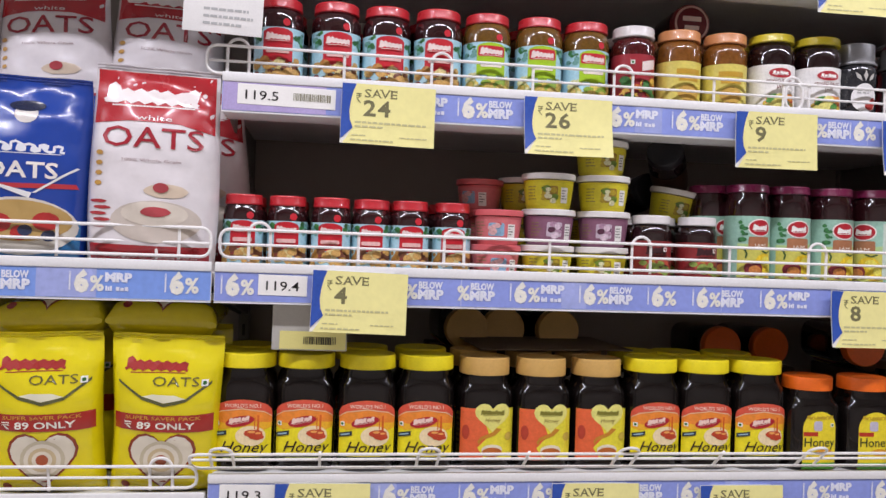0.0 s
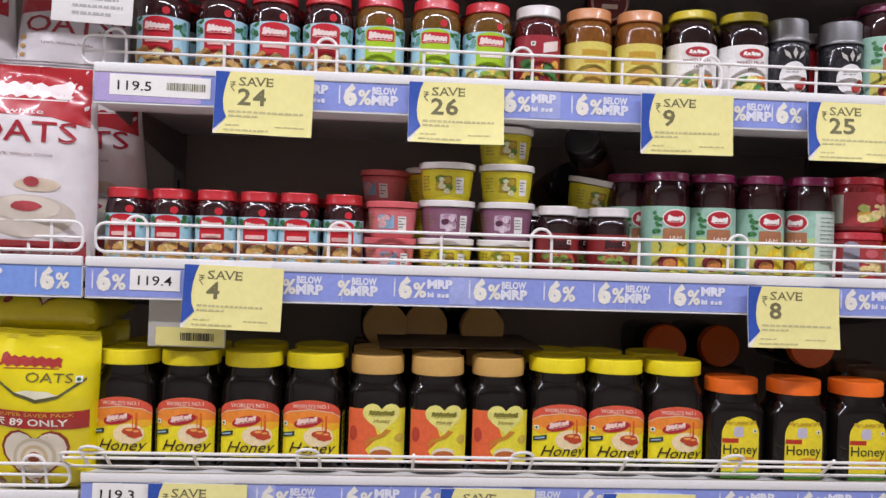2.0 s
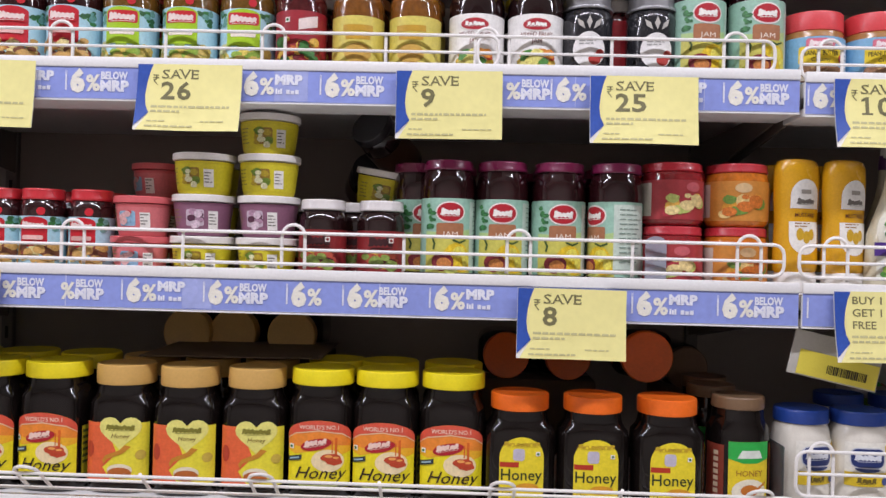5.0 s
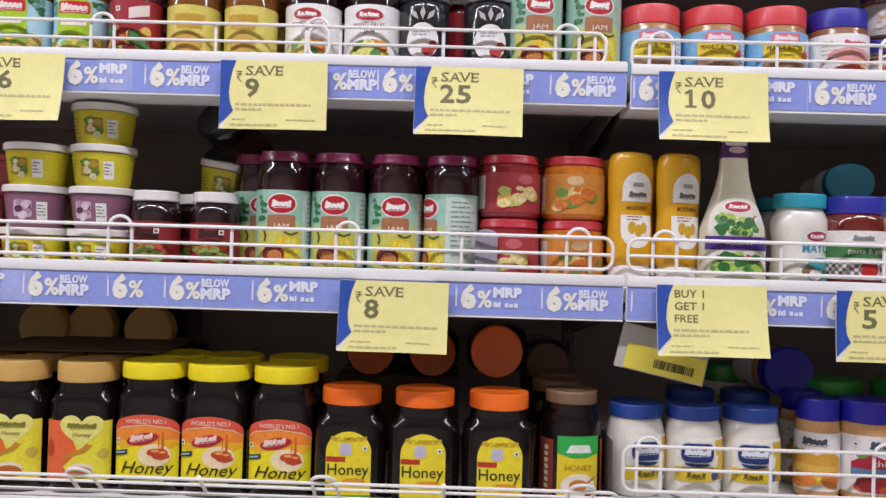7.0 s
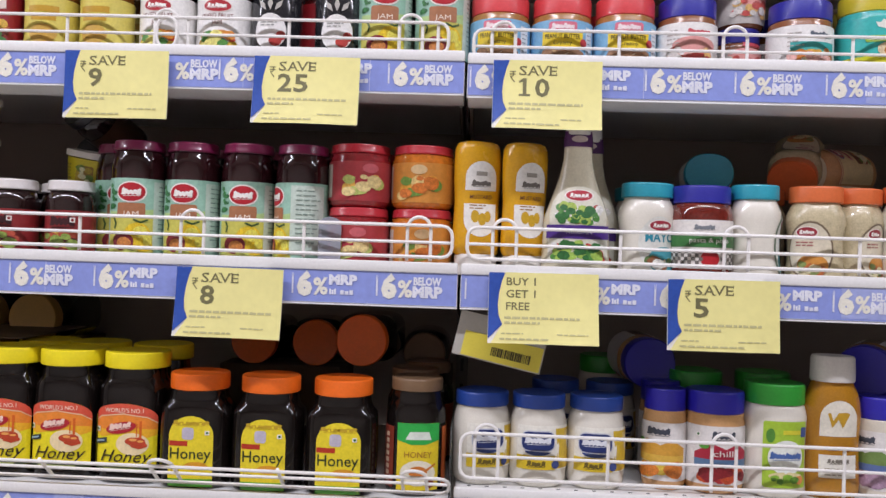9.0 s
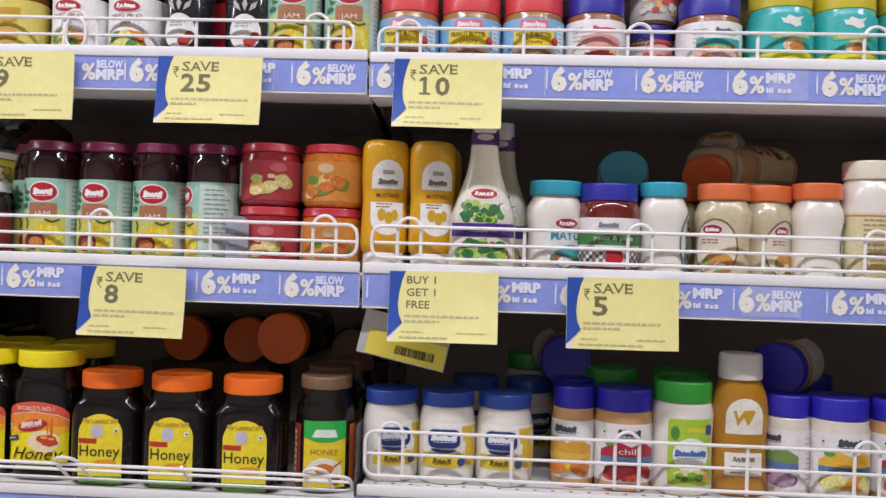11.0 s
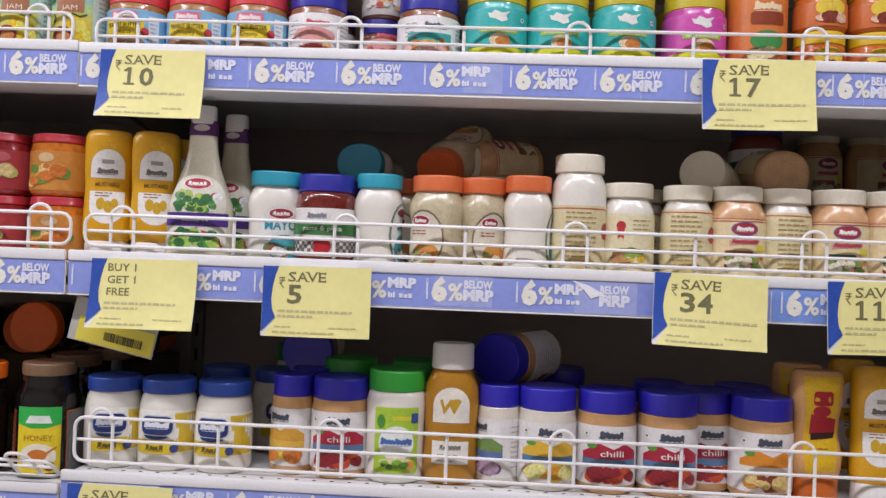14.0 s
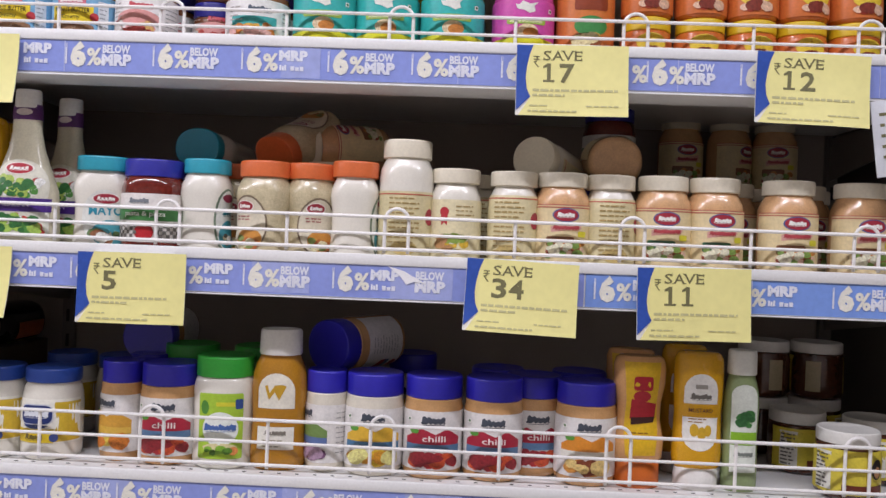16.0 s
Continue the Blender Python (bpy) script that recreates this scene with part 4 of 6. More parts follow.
def patch_teal(f, lb, seed):
    print_on(f, [[(-0.013, 0.072), (-0.004, 0.070), (0.004, 0.066), (0.012, 0.069), (0.010, 0.076), (0.016, 0.082), (0.004, 0.079), (-0.006, 0.083), (-0.010, 0.078), (-0.016, 0.079)]], "brand_patch", ink("e6e6dc"), lb, 0.0012)
    print_on(f, [rounded(-0.028, 0.051, 0.028, 0.060, 0.003)], "flavour_band", ink("9fc04a"), lb, 0.0012)
    print_on(f, wordmark(0, 0.0555, 0.046, 0.005, seed, 10), "flavour_print", ink("dfe6b0"), lb, 0.0016)
    print_on(f, [oval(0.002, 0.041, 0.015, 0.010, 16)], "picture", picture("e0c7a2"), lb, 0.0013)
    print_on(f, [oval(0.006, 0.039, 0.011, 0.007, 12)], "picture", picture("c07a34"), lb, 0.0017)
    print_on(f, [[(-0.12, 0.026), (0.12, 0.026), (0.12, 0.030), (0.03, 0.031), (0.0, 0.036), (-0.03, 0.031), (-0.12, 0.030)]], "wave", ink("d9d62a"), lb, 0.0011, 0.006)
    print_on(f, [rect(-0.022, 0.012, 0.022, 0.015), rect(-0.016, 0.019, 0.016, 0.0215)], "flavour_print", ink("7fae4a"), lb, 0.0016)
    veg_mark(f, lb, 0.036, 0.072, 0.003)


put(spread_jar("peanut butter jar with red lid and blue yellow label", "d8454a", "a5743c", "7fb4d6", patch_peanut, seed=1), row((1.263, 1.354, 1.445), 0.080, ON_A, 1, 0.095))
put(spread_jar("spread jar with navy lid and red white label", "2f2f9c", "8e5a3a", "eceae6", patch_white, seed=2, r=0.043), row((1.535,), 0.078, ON_A, 1, 0.09))
put(spread_jar("spread jar with navy lid and teal white label", "2f2f9c", "8e5a3a", "eceae6", patch_white, seed=3, r=0.0455), row((1.698,), 0.080, ON_A, 1, 0.1))
put(spread_jar("narrow brown spread jar with navy lid behind others", "2c2b86", "7a4a30", "b9b3ad", patch_white, seed=4, r=0.034, h=0.084, lid_h=0.022), [(1.622, 0.125, ON_A, 6), (1.626, 0.125, ON_A + 0.084, 14)])
put(spread_jar("peanut spread jar with yellow lid and teal wrapper", "c9b92f", "3fb4ae", "37b3ae", patch_teal, seed=5, r=0.0455, h=0.124, band="dcd62c"), row((1.797, 1.887, 1.981), 0.082, ON_A, 1, 0.1, 5))
put(spread_jar("peanut spread jar with yellow lid and magenta wrapper", "c9b92f", "c9479f", "cf4fa8", patch_teal, seed=6, r=0.0445, h=0.124, band="dcd62c"), row((2.083,), 0.082, ON_A, 1, 0.1, 5))


def patch_orange(f, lb, seed):
    print_on(f, wordmark(0, 0.1, 0.04, 0.012, 3, 6), "brand_patch", ink("f0d9b0"), lb, 0.0013)
    print_on(f, [rounded(-0.024, 0.074, 0.024, 0.092, 0.004)], "brand_patch", ink("8c3b1c"), lb, 0.0012)
    print_on(f, [oval(0, 0.052, 0.024, 0.014, 18)], "panel", ink("3f8a46"), lb, 0.0012)
    blobs(f, lb, (-0.03, 0.014, 0.03, 0.044), ("d9b35a", "8a4a1e", "e9d3a0"), seed, 14, 0.01)


put(spread_jar("tall orange spread jar with yellow green label", "cf7a2e", "d07a33", "d4793a", patch_orange, seed=7, r=0.041, h=0.16), row((2.172,), 0.080, ON_A, 1, 0.1))


def patch_chutney(f, lb, seed):
    print_on(f, [oval(0, 0.032, 0.021, 0.013, 16)], "panel", ink("e0c23a"), lb, 0.0012)
    blobs(f, lb, (-0.03, 0.010, 0.03, 0.028), ("b0402a", "e8b79a", "7c2d1c"), seed, 12, 0.008)


chut = spread_jar("small orange chutney jar with yellow lid", "d9b723", "c8692c", "cf7136", patch_chutney, r=0.036, h=0.068, lid_h=0.018, seed=9, group="stacked chutney jars")
put(chut, [(x + dx, 0.076, ON_A + lv * 0.068, yaw(12)) for x, dx in ((2.258, 0), (2.332, 0.002), (2.406, 0), (2.478, -0.002), (2.55, 0)) for lv in (0, 1)])

# ---- middle shelf, first bay ----
put(fruit_jam(0.0325, 0.125, "c6202e", MIX, 5, "small mixed fruit jam jar with red lid"), row((-0.145, -0.075, -0.004, 0.062, 0.126, 0.198), 0.070, ON_B, 2, 0.07))


def tub(label, body, band, lid, seed, r=0.0465, h=0.06):
    root = thing("tub", label, "tub", "stacked plastic tubs")
    f = Form([(0, 0.001), (r * 0.78, 0.0), (r * 0.8, 0.002), (r * 0.92, h * 0.78), (r * 0.93, h * 0.8)])
    part("body", f.bm(36), plastic(body), root)
    lo = part("lid", Form([(r * 0.95, 0), (r, 0.001), (r, 0.009), (r * 0.97, 0.0105), (r * 0.93, 0.0105), (r * 0.9, 0.0085), (0, 0.008)]).bm(36), plastic(lid), root)
    lo.location.z = h - 0.0105
    lb = print_on(f, [rect(-0.085, 0.006, 0.085, h - 0.016)], "label", ink(band), root, 0.0006, 0.006, 0.01)
    print_on(f, [rounded(-0.018, 0.014, 0.008, h - 0.022, 0.003)], "panel", ink(("9a7a2c", "c9b8c4", "8fb7d2")[seed % 3]), lb, 0.0011)
    print_on(f, [rect(0.014, 0.010, 0.028, h - 0.024)], "barcode_panel", ink("f1efe9"), lb, 0.0011)
    small(f, lb, 0.015, 0.03, 0.011, 4, "77736b", seed, 0.0045)
    small(f, lb, -0.045, 0.036, 0.02, 5, "8d8250", seed + 3, 0.0052)
    blobs(f, lb, (-0.020, 0.008, 0.012, h - 0.020), (("b9a02c", "6f8a2c", "e9e0b0"), ("5a2f45", "b58fa5", "d9c3cf"), ("c94f55", "8fb7d2", "e6b0ae"))[seed % 3], seed + 5, 12, 0.0055, "picture", 0.0015)
    return root


yel = tub("yellow spread tub with white lid", "d8c92b", "d9cc32", "e9e5df", 0)
pur = tub("purple fruit spread tub with white lid", "8a5a72", "8d5f76", "e6e2de", 1)
pnk = tub("pink fruit spread tub with pink lid", "d8696c", "d9777a", "d76468", 2, 0.043, 0.058)
put(yel, [(0.365, 0.075, ON_B, 5), (0.365, 0.078, ON_B + 0.122, -4), (0.463, 0.077, ON_B, -6), (0.463, 0.078, ON_B + 0.122, 3), (0.460, 0.085, ON_B + 0.183, 8), (0.345, 0.18, ON_B, 20), (0.345, 0.18, ON_B + 0.061, 11), (0.345, 0.18, ON_B + 0.122, 3), (0.47, 0.185, ON_B, 2), (0.47, 0.185, ON_B + 0.061, 2)])
put(pur, [(0.366, 0.076, ON_B + 0.061, 7), (0.464, 0.076, ON_B + 0.061, -9)])
put(pnk, [(0.274, 0.070, ON_B, 5), (0.277, 0.071, ON_B + 0.0585, -8), (0.258, 0.170, ON_B, 12), (0.260, 0.171, ON_B + 0.0585, 25), (0.262, 0.170, ON_B + 0.117, -35)])

wj, fw = jar("jam_jar", "dark jam jar with white lid and red label", "jam jar", "white lidded jam jars", 0.0345, 0.118, 0.015, 0.0325, jam("1f0708"), surf("dad5d2", rough=0.3, name="painted_tin", coat=0.3), rim=0.0006)
lb = full(fw, 0.014, 0.074, "8c2a2c", wj, cover=0.8)
print_on(fw, wordmark(0.0000, 0.0580, 0.0360, 0.0160, 680), "brand_patch", ink("3d1a1e"), lb, 0.0012)
blobs(fw, lb, (-0.03, 0.016, 0.03, 0.046), ("c9a13c", "b54e3a", "5a1a22", "8aa04a"), 17, 18, 0.0085)
veg_mark(fw, lb, 0.014, 0.06, code="8a2020")
put(wj, row((0.548, 0.634), 0.066, ON_B, 0, 0.08) + [(0.588, 0.135, ON_B, 3), (0.662, 0.15, ON_B, 3), (0.52, 0.15, ON_B, 3)])
# jars fallen over behind, and a tilted tub
fj, ff = jar("jam_jar", "dark fallen jam jar with black lid behind the row", "jam jar", "fallen jars", 0.0345, 0.118, 0.015, 0.0335, jam("160708"), surf("17151a", rough=0.35, name="black_tin", coat=0.3), rim=0.0006)
full(ff, 0.014, 0.074, "4a3020", fj, cover=0.8)
put(fj, [(0.575, 0.32, ON_B + 0.152, 14, 78, 0), (0.655, 0.235, ON_B + 0.188, -30, 62, 0), (0.54, 0.25, ON_B, 0), (0.60, 0.26, ON_B, 0)])
yl2 = copy_thing(yel, pose(0, 0, 0))
put(yl2, [(0.622, 0.16, ON_B + 0.113, 10, 6, 8)])

low = {}
for key, lidc, bodyc, labc, lab in (("r", "b92f3a", "8f2026", "a83a3e", "wide red marmalade jar with red lid"), ("o", "b92f3a", "c8701f", "cf8a3c", "wide orange marmalade jar with red lid")):
    root, f = jar("jam_jar", lab, "jam jar", "stacked wide marmalade jars", 0.0455, 0.0915, 0.013, 0.0435, jam(bodyc), surf(lidc, rough=0.28, name="painted_tin", coat=0.4), neck=0.9, shoulder=0.01, rim=0.0007)
    lb = full(f, 0.009, 0.066, labc, root, cover=0.62)
    print_on(f, [oval(0.012 if key == "r" else 0, 0.056, 0.012, 0.007, 14)], "brand_patch", ink("d9b98a" if key == "o" else "c9646a"), lb, 0.0012)
    blobs(f, lb, (-0.034, 0.012, 0.036, 0.048), ("d9a94a", "b9c26a", "a8323c", "e6c88a") if key == "r" else ("e39b36", "6f8f3c", "e8c07c", "c9702a"), 50, 18, 0.009)
    print_on(f, [rect(-0.075, 0.014, -0.05, 0.062)], "side_panel", ink("cfc8ba"), root, 0.0009)
    low[key] = root
put(low["r"], [(1.063, 0.082, ON_B, -8), (1.063, 0.083, ON_B + 0.092, 12), (1.066, 0.185, ON_B, 0), (1.066, 0.185, ON_B + 0.092, 0)])
put(low["o"], [(1.157, 0.082, ON_B, 6), (1.157, 0.082, ON_B + 0.092, -4), (1.158, 0.185, ON_B, 0), (1.158, 0.185, ON_B + 0.092, 0)])


# ---- squeeze bottles ----
def squeeze(label, w, h, flat, shape, body, cap_code, cap_h, cap_w, upside, art, group="squeeze bottles"):
    """A soft plastic bottle, standing on its cap or on its base; shape gives relative widths from bottom to top."""
    root = thing("squeeze_bottle", label, "bottle", group)
    z0, z1 = (cap_h * 0.92, h) if upside else (0.0, h - cap_h * 0.92)
    f = Form([(0, z0)] + [(w / 2 * k, z0 + (z1 - z0) * t) for t, k in shape] + [(0, z1)], 2.3, flat)
    part("body", f.bm(40), body, root)
    cap = part("cap", Form([(cap_w / 2 * 0.96, 0), (cap_w / 2, 0.002), (cap_w / 2 * 0.97, cap_h - 0.003), (cap_w / 2 * 0.9, cap_h), (0, cap_h)], 2.2, flat + (1 - flat) * 0.5).bm(36), plastic(cap_code), root)
    cap.location.z = 0.0 if upside else h - cap_h
    art(f, root)
    return root


def art_mustard(hi, lo):
    def art(f, root):
        lb = print_on(f, [arch(-0.023, hi - 0.002, 0.023, hi + 0.040, 0.024)], "label", ink("ece9e2"), root, 0.0008, 0.005, 0.01)
        print_on(f, wordmark(0, hi + 0.008, 0.028, 0.008, 5, 5), "brand_patch", ink("6f6a63"), lb, 0.0012)
        print_on(f, [rect(-0.008, hi + 0.019, 0.008, hi + 0.025)], "small_print", ink("a09a90"), lb, 0.0012)
        text_on(f, "MUSTARD", 0, hi - 0.014, 0.006, ink("6a3a16"), root, "flavour_print", 0.0012, 0.032, 0.01)
        l2 = print_on(f, [[(-0.024, lo + 0.044), (0.024, lo + 0.044)][::-1] + oval(0, lo + 0.021, 0.024, 0.024, 14, 180, 360)], "label", ink("ece9e2"), root, 0.0008, 0.005, 0.01)
        print_on(f, [oval(-0.008, lo + 0.026, 0.006, 0.009, 12), oval(0.002, lo + 0.022, 0.006, 0.009, 12), oval(0.010, lo + 0.026, 0.005, 0.008, 12)], "mustard_picture", ink("cda42b"), l2, 0.0013)
        small(f, root, -0.016, hi - 0.024, 0.03, 2, "9a6a1a", 8)
    return art


BOT = [(0, 0.82), (0.03, 0.95), (0.1, 1.0), (0.3, 0.97), (0.48, 0.94), (0.65, 0.99), (0.85, 1.0), (0.94, 0.97), (0.985, 0.86), (1.0, 0.7)]
MUST = surf("d9a21a", rough=0.25, vary=0.12, scale=30, coat=0.3, name="mustard_plastic")
mus = squeeze("yellow mustard squeeze bottle standing on white cap", 0.069, 0.192, 0.62, BOT, MUST, "e9e6e0", 0.03, 0.062, True, art_mustard(0.123, 0.058))
put(mus, [(1.237, 0.062, ON_B, 18), (1.306, 0.064, ON_B, 24), (1.24, 0.14, ON_B, 12), (1.31, 0.142, ON_B, 9)] + [(2.35, 0.066, ON_C2, -2), (2.352, 0.15, ON_C2, -2)])


def art_dressing(form, root):
    f = Raised(form, 0.009)
    lb = print_on(f, [oval(0, 0.080, 0.043, 0.041, 26, 0, 360)], "label", ink("d9d6c4"), root, 0.0008, 0.005, 0.01)
    emblem(f, lb, 0, 0.108, 0.018, 0.0075, "b02c3a")
    blobs(f, lb, (-0.037, 0.066, 0.037, 0.099), ("b5463c", "e6e3d6", "4f8a3c", "a8bf5a", "2f6b33"), 23, 60, 0.0062)
    print_on(f, [rect(-0.046, 0.047, 0.046, 0.066)], "flavour_band", ink("4a2a80"), root, 0.0018, 0.005)
    text_on(f, "RUSSIAN", 0, 0.054, 0.007, ink("d9d2ea"), root, "flavour_print", 0.0024, 0.034, 0.01)
    l3 = print_on(f, [rect(-0.044, 0.012, 0.044, 0.047)], "label", ink("dcdccd"), root, 0.0008, 0.005, 0.01)
    blobs(f, l3, (-0.042, 0.013, 0.042, 0.046), ("c23f34", "e8e6da", "4f8a3c", "9fbf55", "2f6b33"), 24, 64, 0.0068)
    print_on(f, [rect(-0.05, 0.178, 0.05, 0.200)], "neck_label", ink("5a2b66"), root, 0.0009, 0.004, 0.006)
    print_on(f, [oval(0, 0.189, 0.011, 0.005, 12)], "brand_patch", ink("d9c9c4"), root, 0.0016, 0.004)


DRS = [(0, 0.86), (0.02, 0.97), (0.08, 1.0), (0.3, 0.96), (0.42, 0.93), (0.55, 0.74), (0.7, 0.52), (0.82, 0.42), (0.97, 0.40), (1.0, 0.38)]
dre = squeeze("tall salad dressing bottle with white cap and vegetable label", 0.098, 0.230, 0.6, DRS, surf("cfc8ae", rough=0.18, vary=0.12, scale=60, coat=0.5, name="creamy_dressing"), "e9e5de", 0.026, 0.036, False, art_dressing, "dressing bottles")
put(dre, [(1.380, 0.050, ON_B, 3), (1.406, 0.122, ON_B, -14)])

# ---- mayonnaise and sauce jars, second bay ----
CREAMY = surf("e4dfd2", rough=0.2, vary=0.06, coat=0.4, name="mayonnaise")


def squat(label, w, h, lid_h, lid_code, body, art, flat=0.75, e=2.6, lid_w=None, group="mayonnaise jars", knurl=0.012, shoulder=0.03, neck=0.78, waist=0.0):
    root, f = jar("sauce_jar", label, "sauce jar", group, w / 2, h, lid_h, (lid_w or w * 0.9) / 2, body, plastic(lid_code), e, flat, knurl, neck, shoulder, waist)
    art(f, root)
    return root


def art_mayo(f, root):
    lb = print_on(f, [oval(0.006, 0.052, 0.03, 0.04, 26)], "label", ink("dcdcd4"), root, 0.0008, 0.005, 0.012)
    print_on(f, [oval(0.014, 0.03, 0.024, 0.019, 18)], "panel", ink("4a9aa5"), lb, 0.0012)
    emblem(f, lb, 0.008, 0.079, 0.0165, 0.007, "a02a3c")
    text_on(f, "MAYO", 0.008, 0.056, 0.0130, ink("2f8aa0"), lb, "flavour_print", 0.0016, 0.044, 0.02)
    blobs(f, lb, (-0.016, 0.014, 0.034, 0.036), ("c9c2a0", "5f7a4a", "8a5a3a", "e6e2d2"), 27, 14, 0.008)


def art_sauce(f, root):
    lb = full(f, 0.02, 0.088, "e9e4de", root, cover=0.8)
    print_on(f, wordmark(-0.0080, 0.0775, 0.0280, 0.0070, 960), "brand_patch", ink("7d8288"), lb, 0.0012)
    print_on(f, [rect(-0.07, 0.050, 0.07, 0.068)], "flavour_band", ink("3f7a3f"), lb, 0.0012, 0.006)
    text_on(f, "pasta & pizza", 0.0, 0.0565, 0.0068, ink("eef0e6"), lb, "flavour_print", 0.0017, 0.056, 0.006)
    print_on(f, [oval(0.0, 0.034, 0.013, 0.012, 16)], "tomato_picture", ink("b3202a"), lb, 0.0013)
    check = [rect(u * 0.005, 0.021 + v * 0.005, u * 0.005 + 0.005, 0.026 + v * 0.005) for u in range(-12, 13) for v in range(5) if (u + v) % 2 and abs(u) > 2]
    print_on(f, check, "check_print", ink("6f6a64"), lb, 0.0011, 0)


def art_side(f, root):
    lb = print_on(f, [oval(0.046, 0.054, 0.024, 0.046, 24)], "label_rim", ink("6f7f6a"), root, 0.0007, 0.005, 0.012)
    print_on(f, [oval(0.047, 0.054, 0.022, 0.043, 24)], "label", ink("d9dbd4"), lb, 0.0009, 0.005, 0.012)
    print_on(f, [oval(0.049, 0.034, 0.019, 0.021, 18)], "panel", ink("3f8f9c"), lb, 0.0012, 0.006)
    print_on(f, [oval(0.047, 0.086, 0.012, 0.006, 14)], "brand_patch", ink("8a2f48"), lb, 0.0014)
    print_on(f, wordmark(0.046, 0.066, 0.022, 0.009, 8, 4), "flavour_print", ink("2f6a78"), lb, 0.0014)
    blobs(f, lb, (0.030, 0.016, 0.062, 0.036), ("c9c2a0", "4a4038", "8a5a3a", "e6e2d2"), 29, 9, 0.006)


mayo = squat("mayonnaise jar with teal lid and mushroom picture", 0.082, 0.140, 0.021, "2f9fb4", CREAMY, art_mayo, waist=0.07)
put(mayo, [(1.484, 0.072, ON_B, 14), (1.487, 0.15, ON_B, 3)])
side = squat("mayonnaise jar with teal lid turned sideways", 0.072, 0.141, 0.021, "2f9fb4", CREAMY, art_side, flat=0.9, waist=0.10)
put(side, [(1.637, 0.068, ON_B, -6)])
sauce = squat("red pasta and pizza sauce jar with navy lid", 0.088, 0.137, 0.025, "2f2f9a", jam("6b2016"), art_sauce, flat=1.0, e=2.2, lid_w=0.082, group="sauce jars", shoulder=0.02, neck=0.86)
put(sauce, [(1.560, 0.068, ON_B, 4), (1.565, 0.16, ON_B, 4)])


def art_orange(f, root):
    lb = print_on(f, [oval(-0.008, 0.05, 0.0305, 0.042, 24)], "label_rim", ink("7a6a55"), root, 0.0007, 0.005, 0.012)
    print_on(f, [oval(-0.008, 0.05, 0.028, 0.039, 24)], "label", ink("d6cdb6"), lb, 0.0009, 0.005, 0.012)
    emblem(f, lb, -0.012, 0.076, 0.013, 0.007, "9c2a38")
    print_on(f, [oval(-0.004, 0.03, 0.02, 0.015, 16)], "picture", ink("c98a3c"), lb, 0.0012)
    blobs(f, lb, (-0.03, 0.014, 0.014, 0.036), ("b0622f", "7a8a4a", "e2d2a8"), 33, 12, 0.007)
    small(f, lb, -0.026, 0.061, 0.03, 2, "9c4a4a", 7)


HERB = surf("c4b795", rough=0.22, vary=0.2, scale=120, coat=0.4, name="herb_spread")
oj = squat("sandwich spread jar with orange lid and oval label", 0.080, 0.141, 0.023, "d96d3a", HERB, art_orange, flat=0.85, lid_w=0.072, group="orange lidded jars", knurl=0.02, waist=0.08)
put(oj, [(1.722, 0.066, ON_B, -18), (1.787, 0.082, ON_B, 42), (1.665, 0.135, ON_B, 10)])
ow = squat("white mayonnaise jar with orange lid turned sideways", 0.070, 0.145, 0.023, "d96d3a", CREAMY, art_side, flat=0.9, lid_w=0.066, group="orange lidded jars", knurl=0.02, waist=0.08)
put(ow, [(1.852, 0.066, ON_B, 8)])


def art_back(f, root):
    lb = print_on(f, [rect(-0.06, 0.014, 0.06, 0.105)], "label", ink("d8cca0"), root, 0.0008, 0.006, 0.02)
    small(f, lb, -0.026, 0.094, 0.046, 11, "a8905a", 41, 0.0068, 0.002)
    print_on(f, [rect(-0.06, 0.1, 0.06, 0.1015)], "rule", ink("c05a4a"), lb, 0.0012)
    print_on(f, [oval(0.034, 0.07, 0.008, 0.012, 14)], "brand_patch", ink("a83a46"), lb, 0.0013)
    print_on(f, [oval(-0.004, 0.026, 0.018, 0.01, 14)], "picture", ink("cdb676"), lb, 0.0013)


def art_ribbon(f, root):
    lb = print_on(f, [rect(-0.06, 0.014, 0.06, 0.096)], "label", ink("e0d5ae"), root, 0.0008, 0.006, 0.02)
    print_on(f, [oval(-0.012, 0.079, 0.0065, 0.0065, 12), [(-0.017, 0.078), (-0.007, 0.078), (-0.008, 0.06), (-0.012, 0.064), (-0.016, 0.06)]], "ribbon_print", ink("b8323c"), lb, 0.0013, 0)
    blobs(f, lb, (-0.03, 0.016, 0.03, 0.05), ("d8b23a", "e8e2cc", "8fa84a", "b98a5a"), 43, 14, 0.008)
    small(f, lb, 0.004, 0.086, 0.03, 4, "a8905a", 44, 0.006)


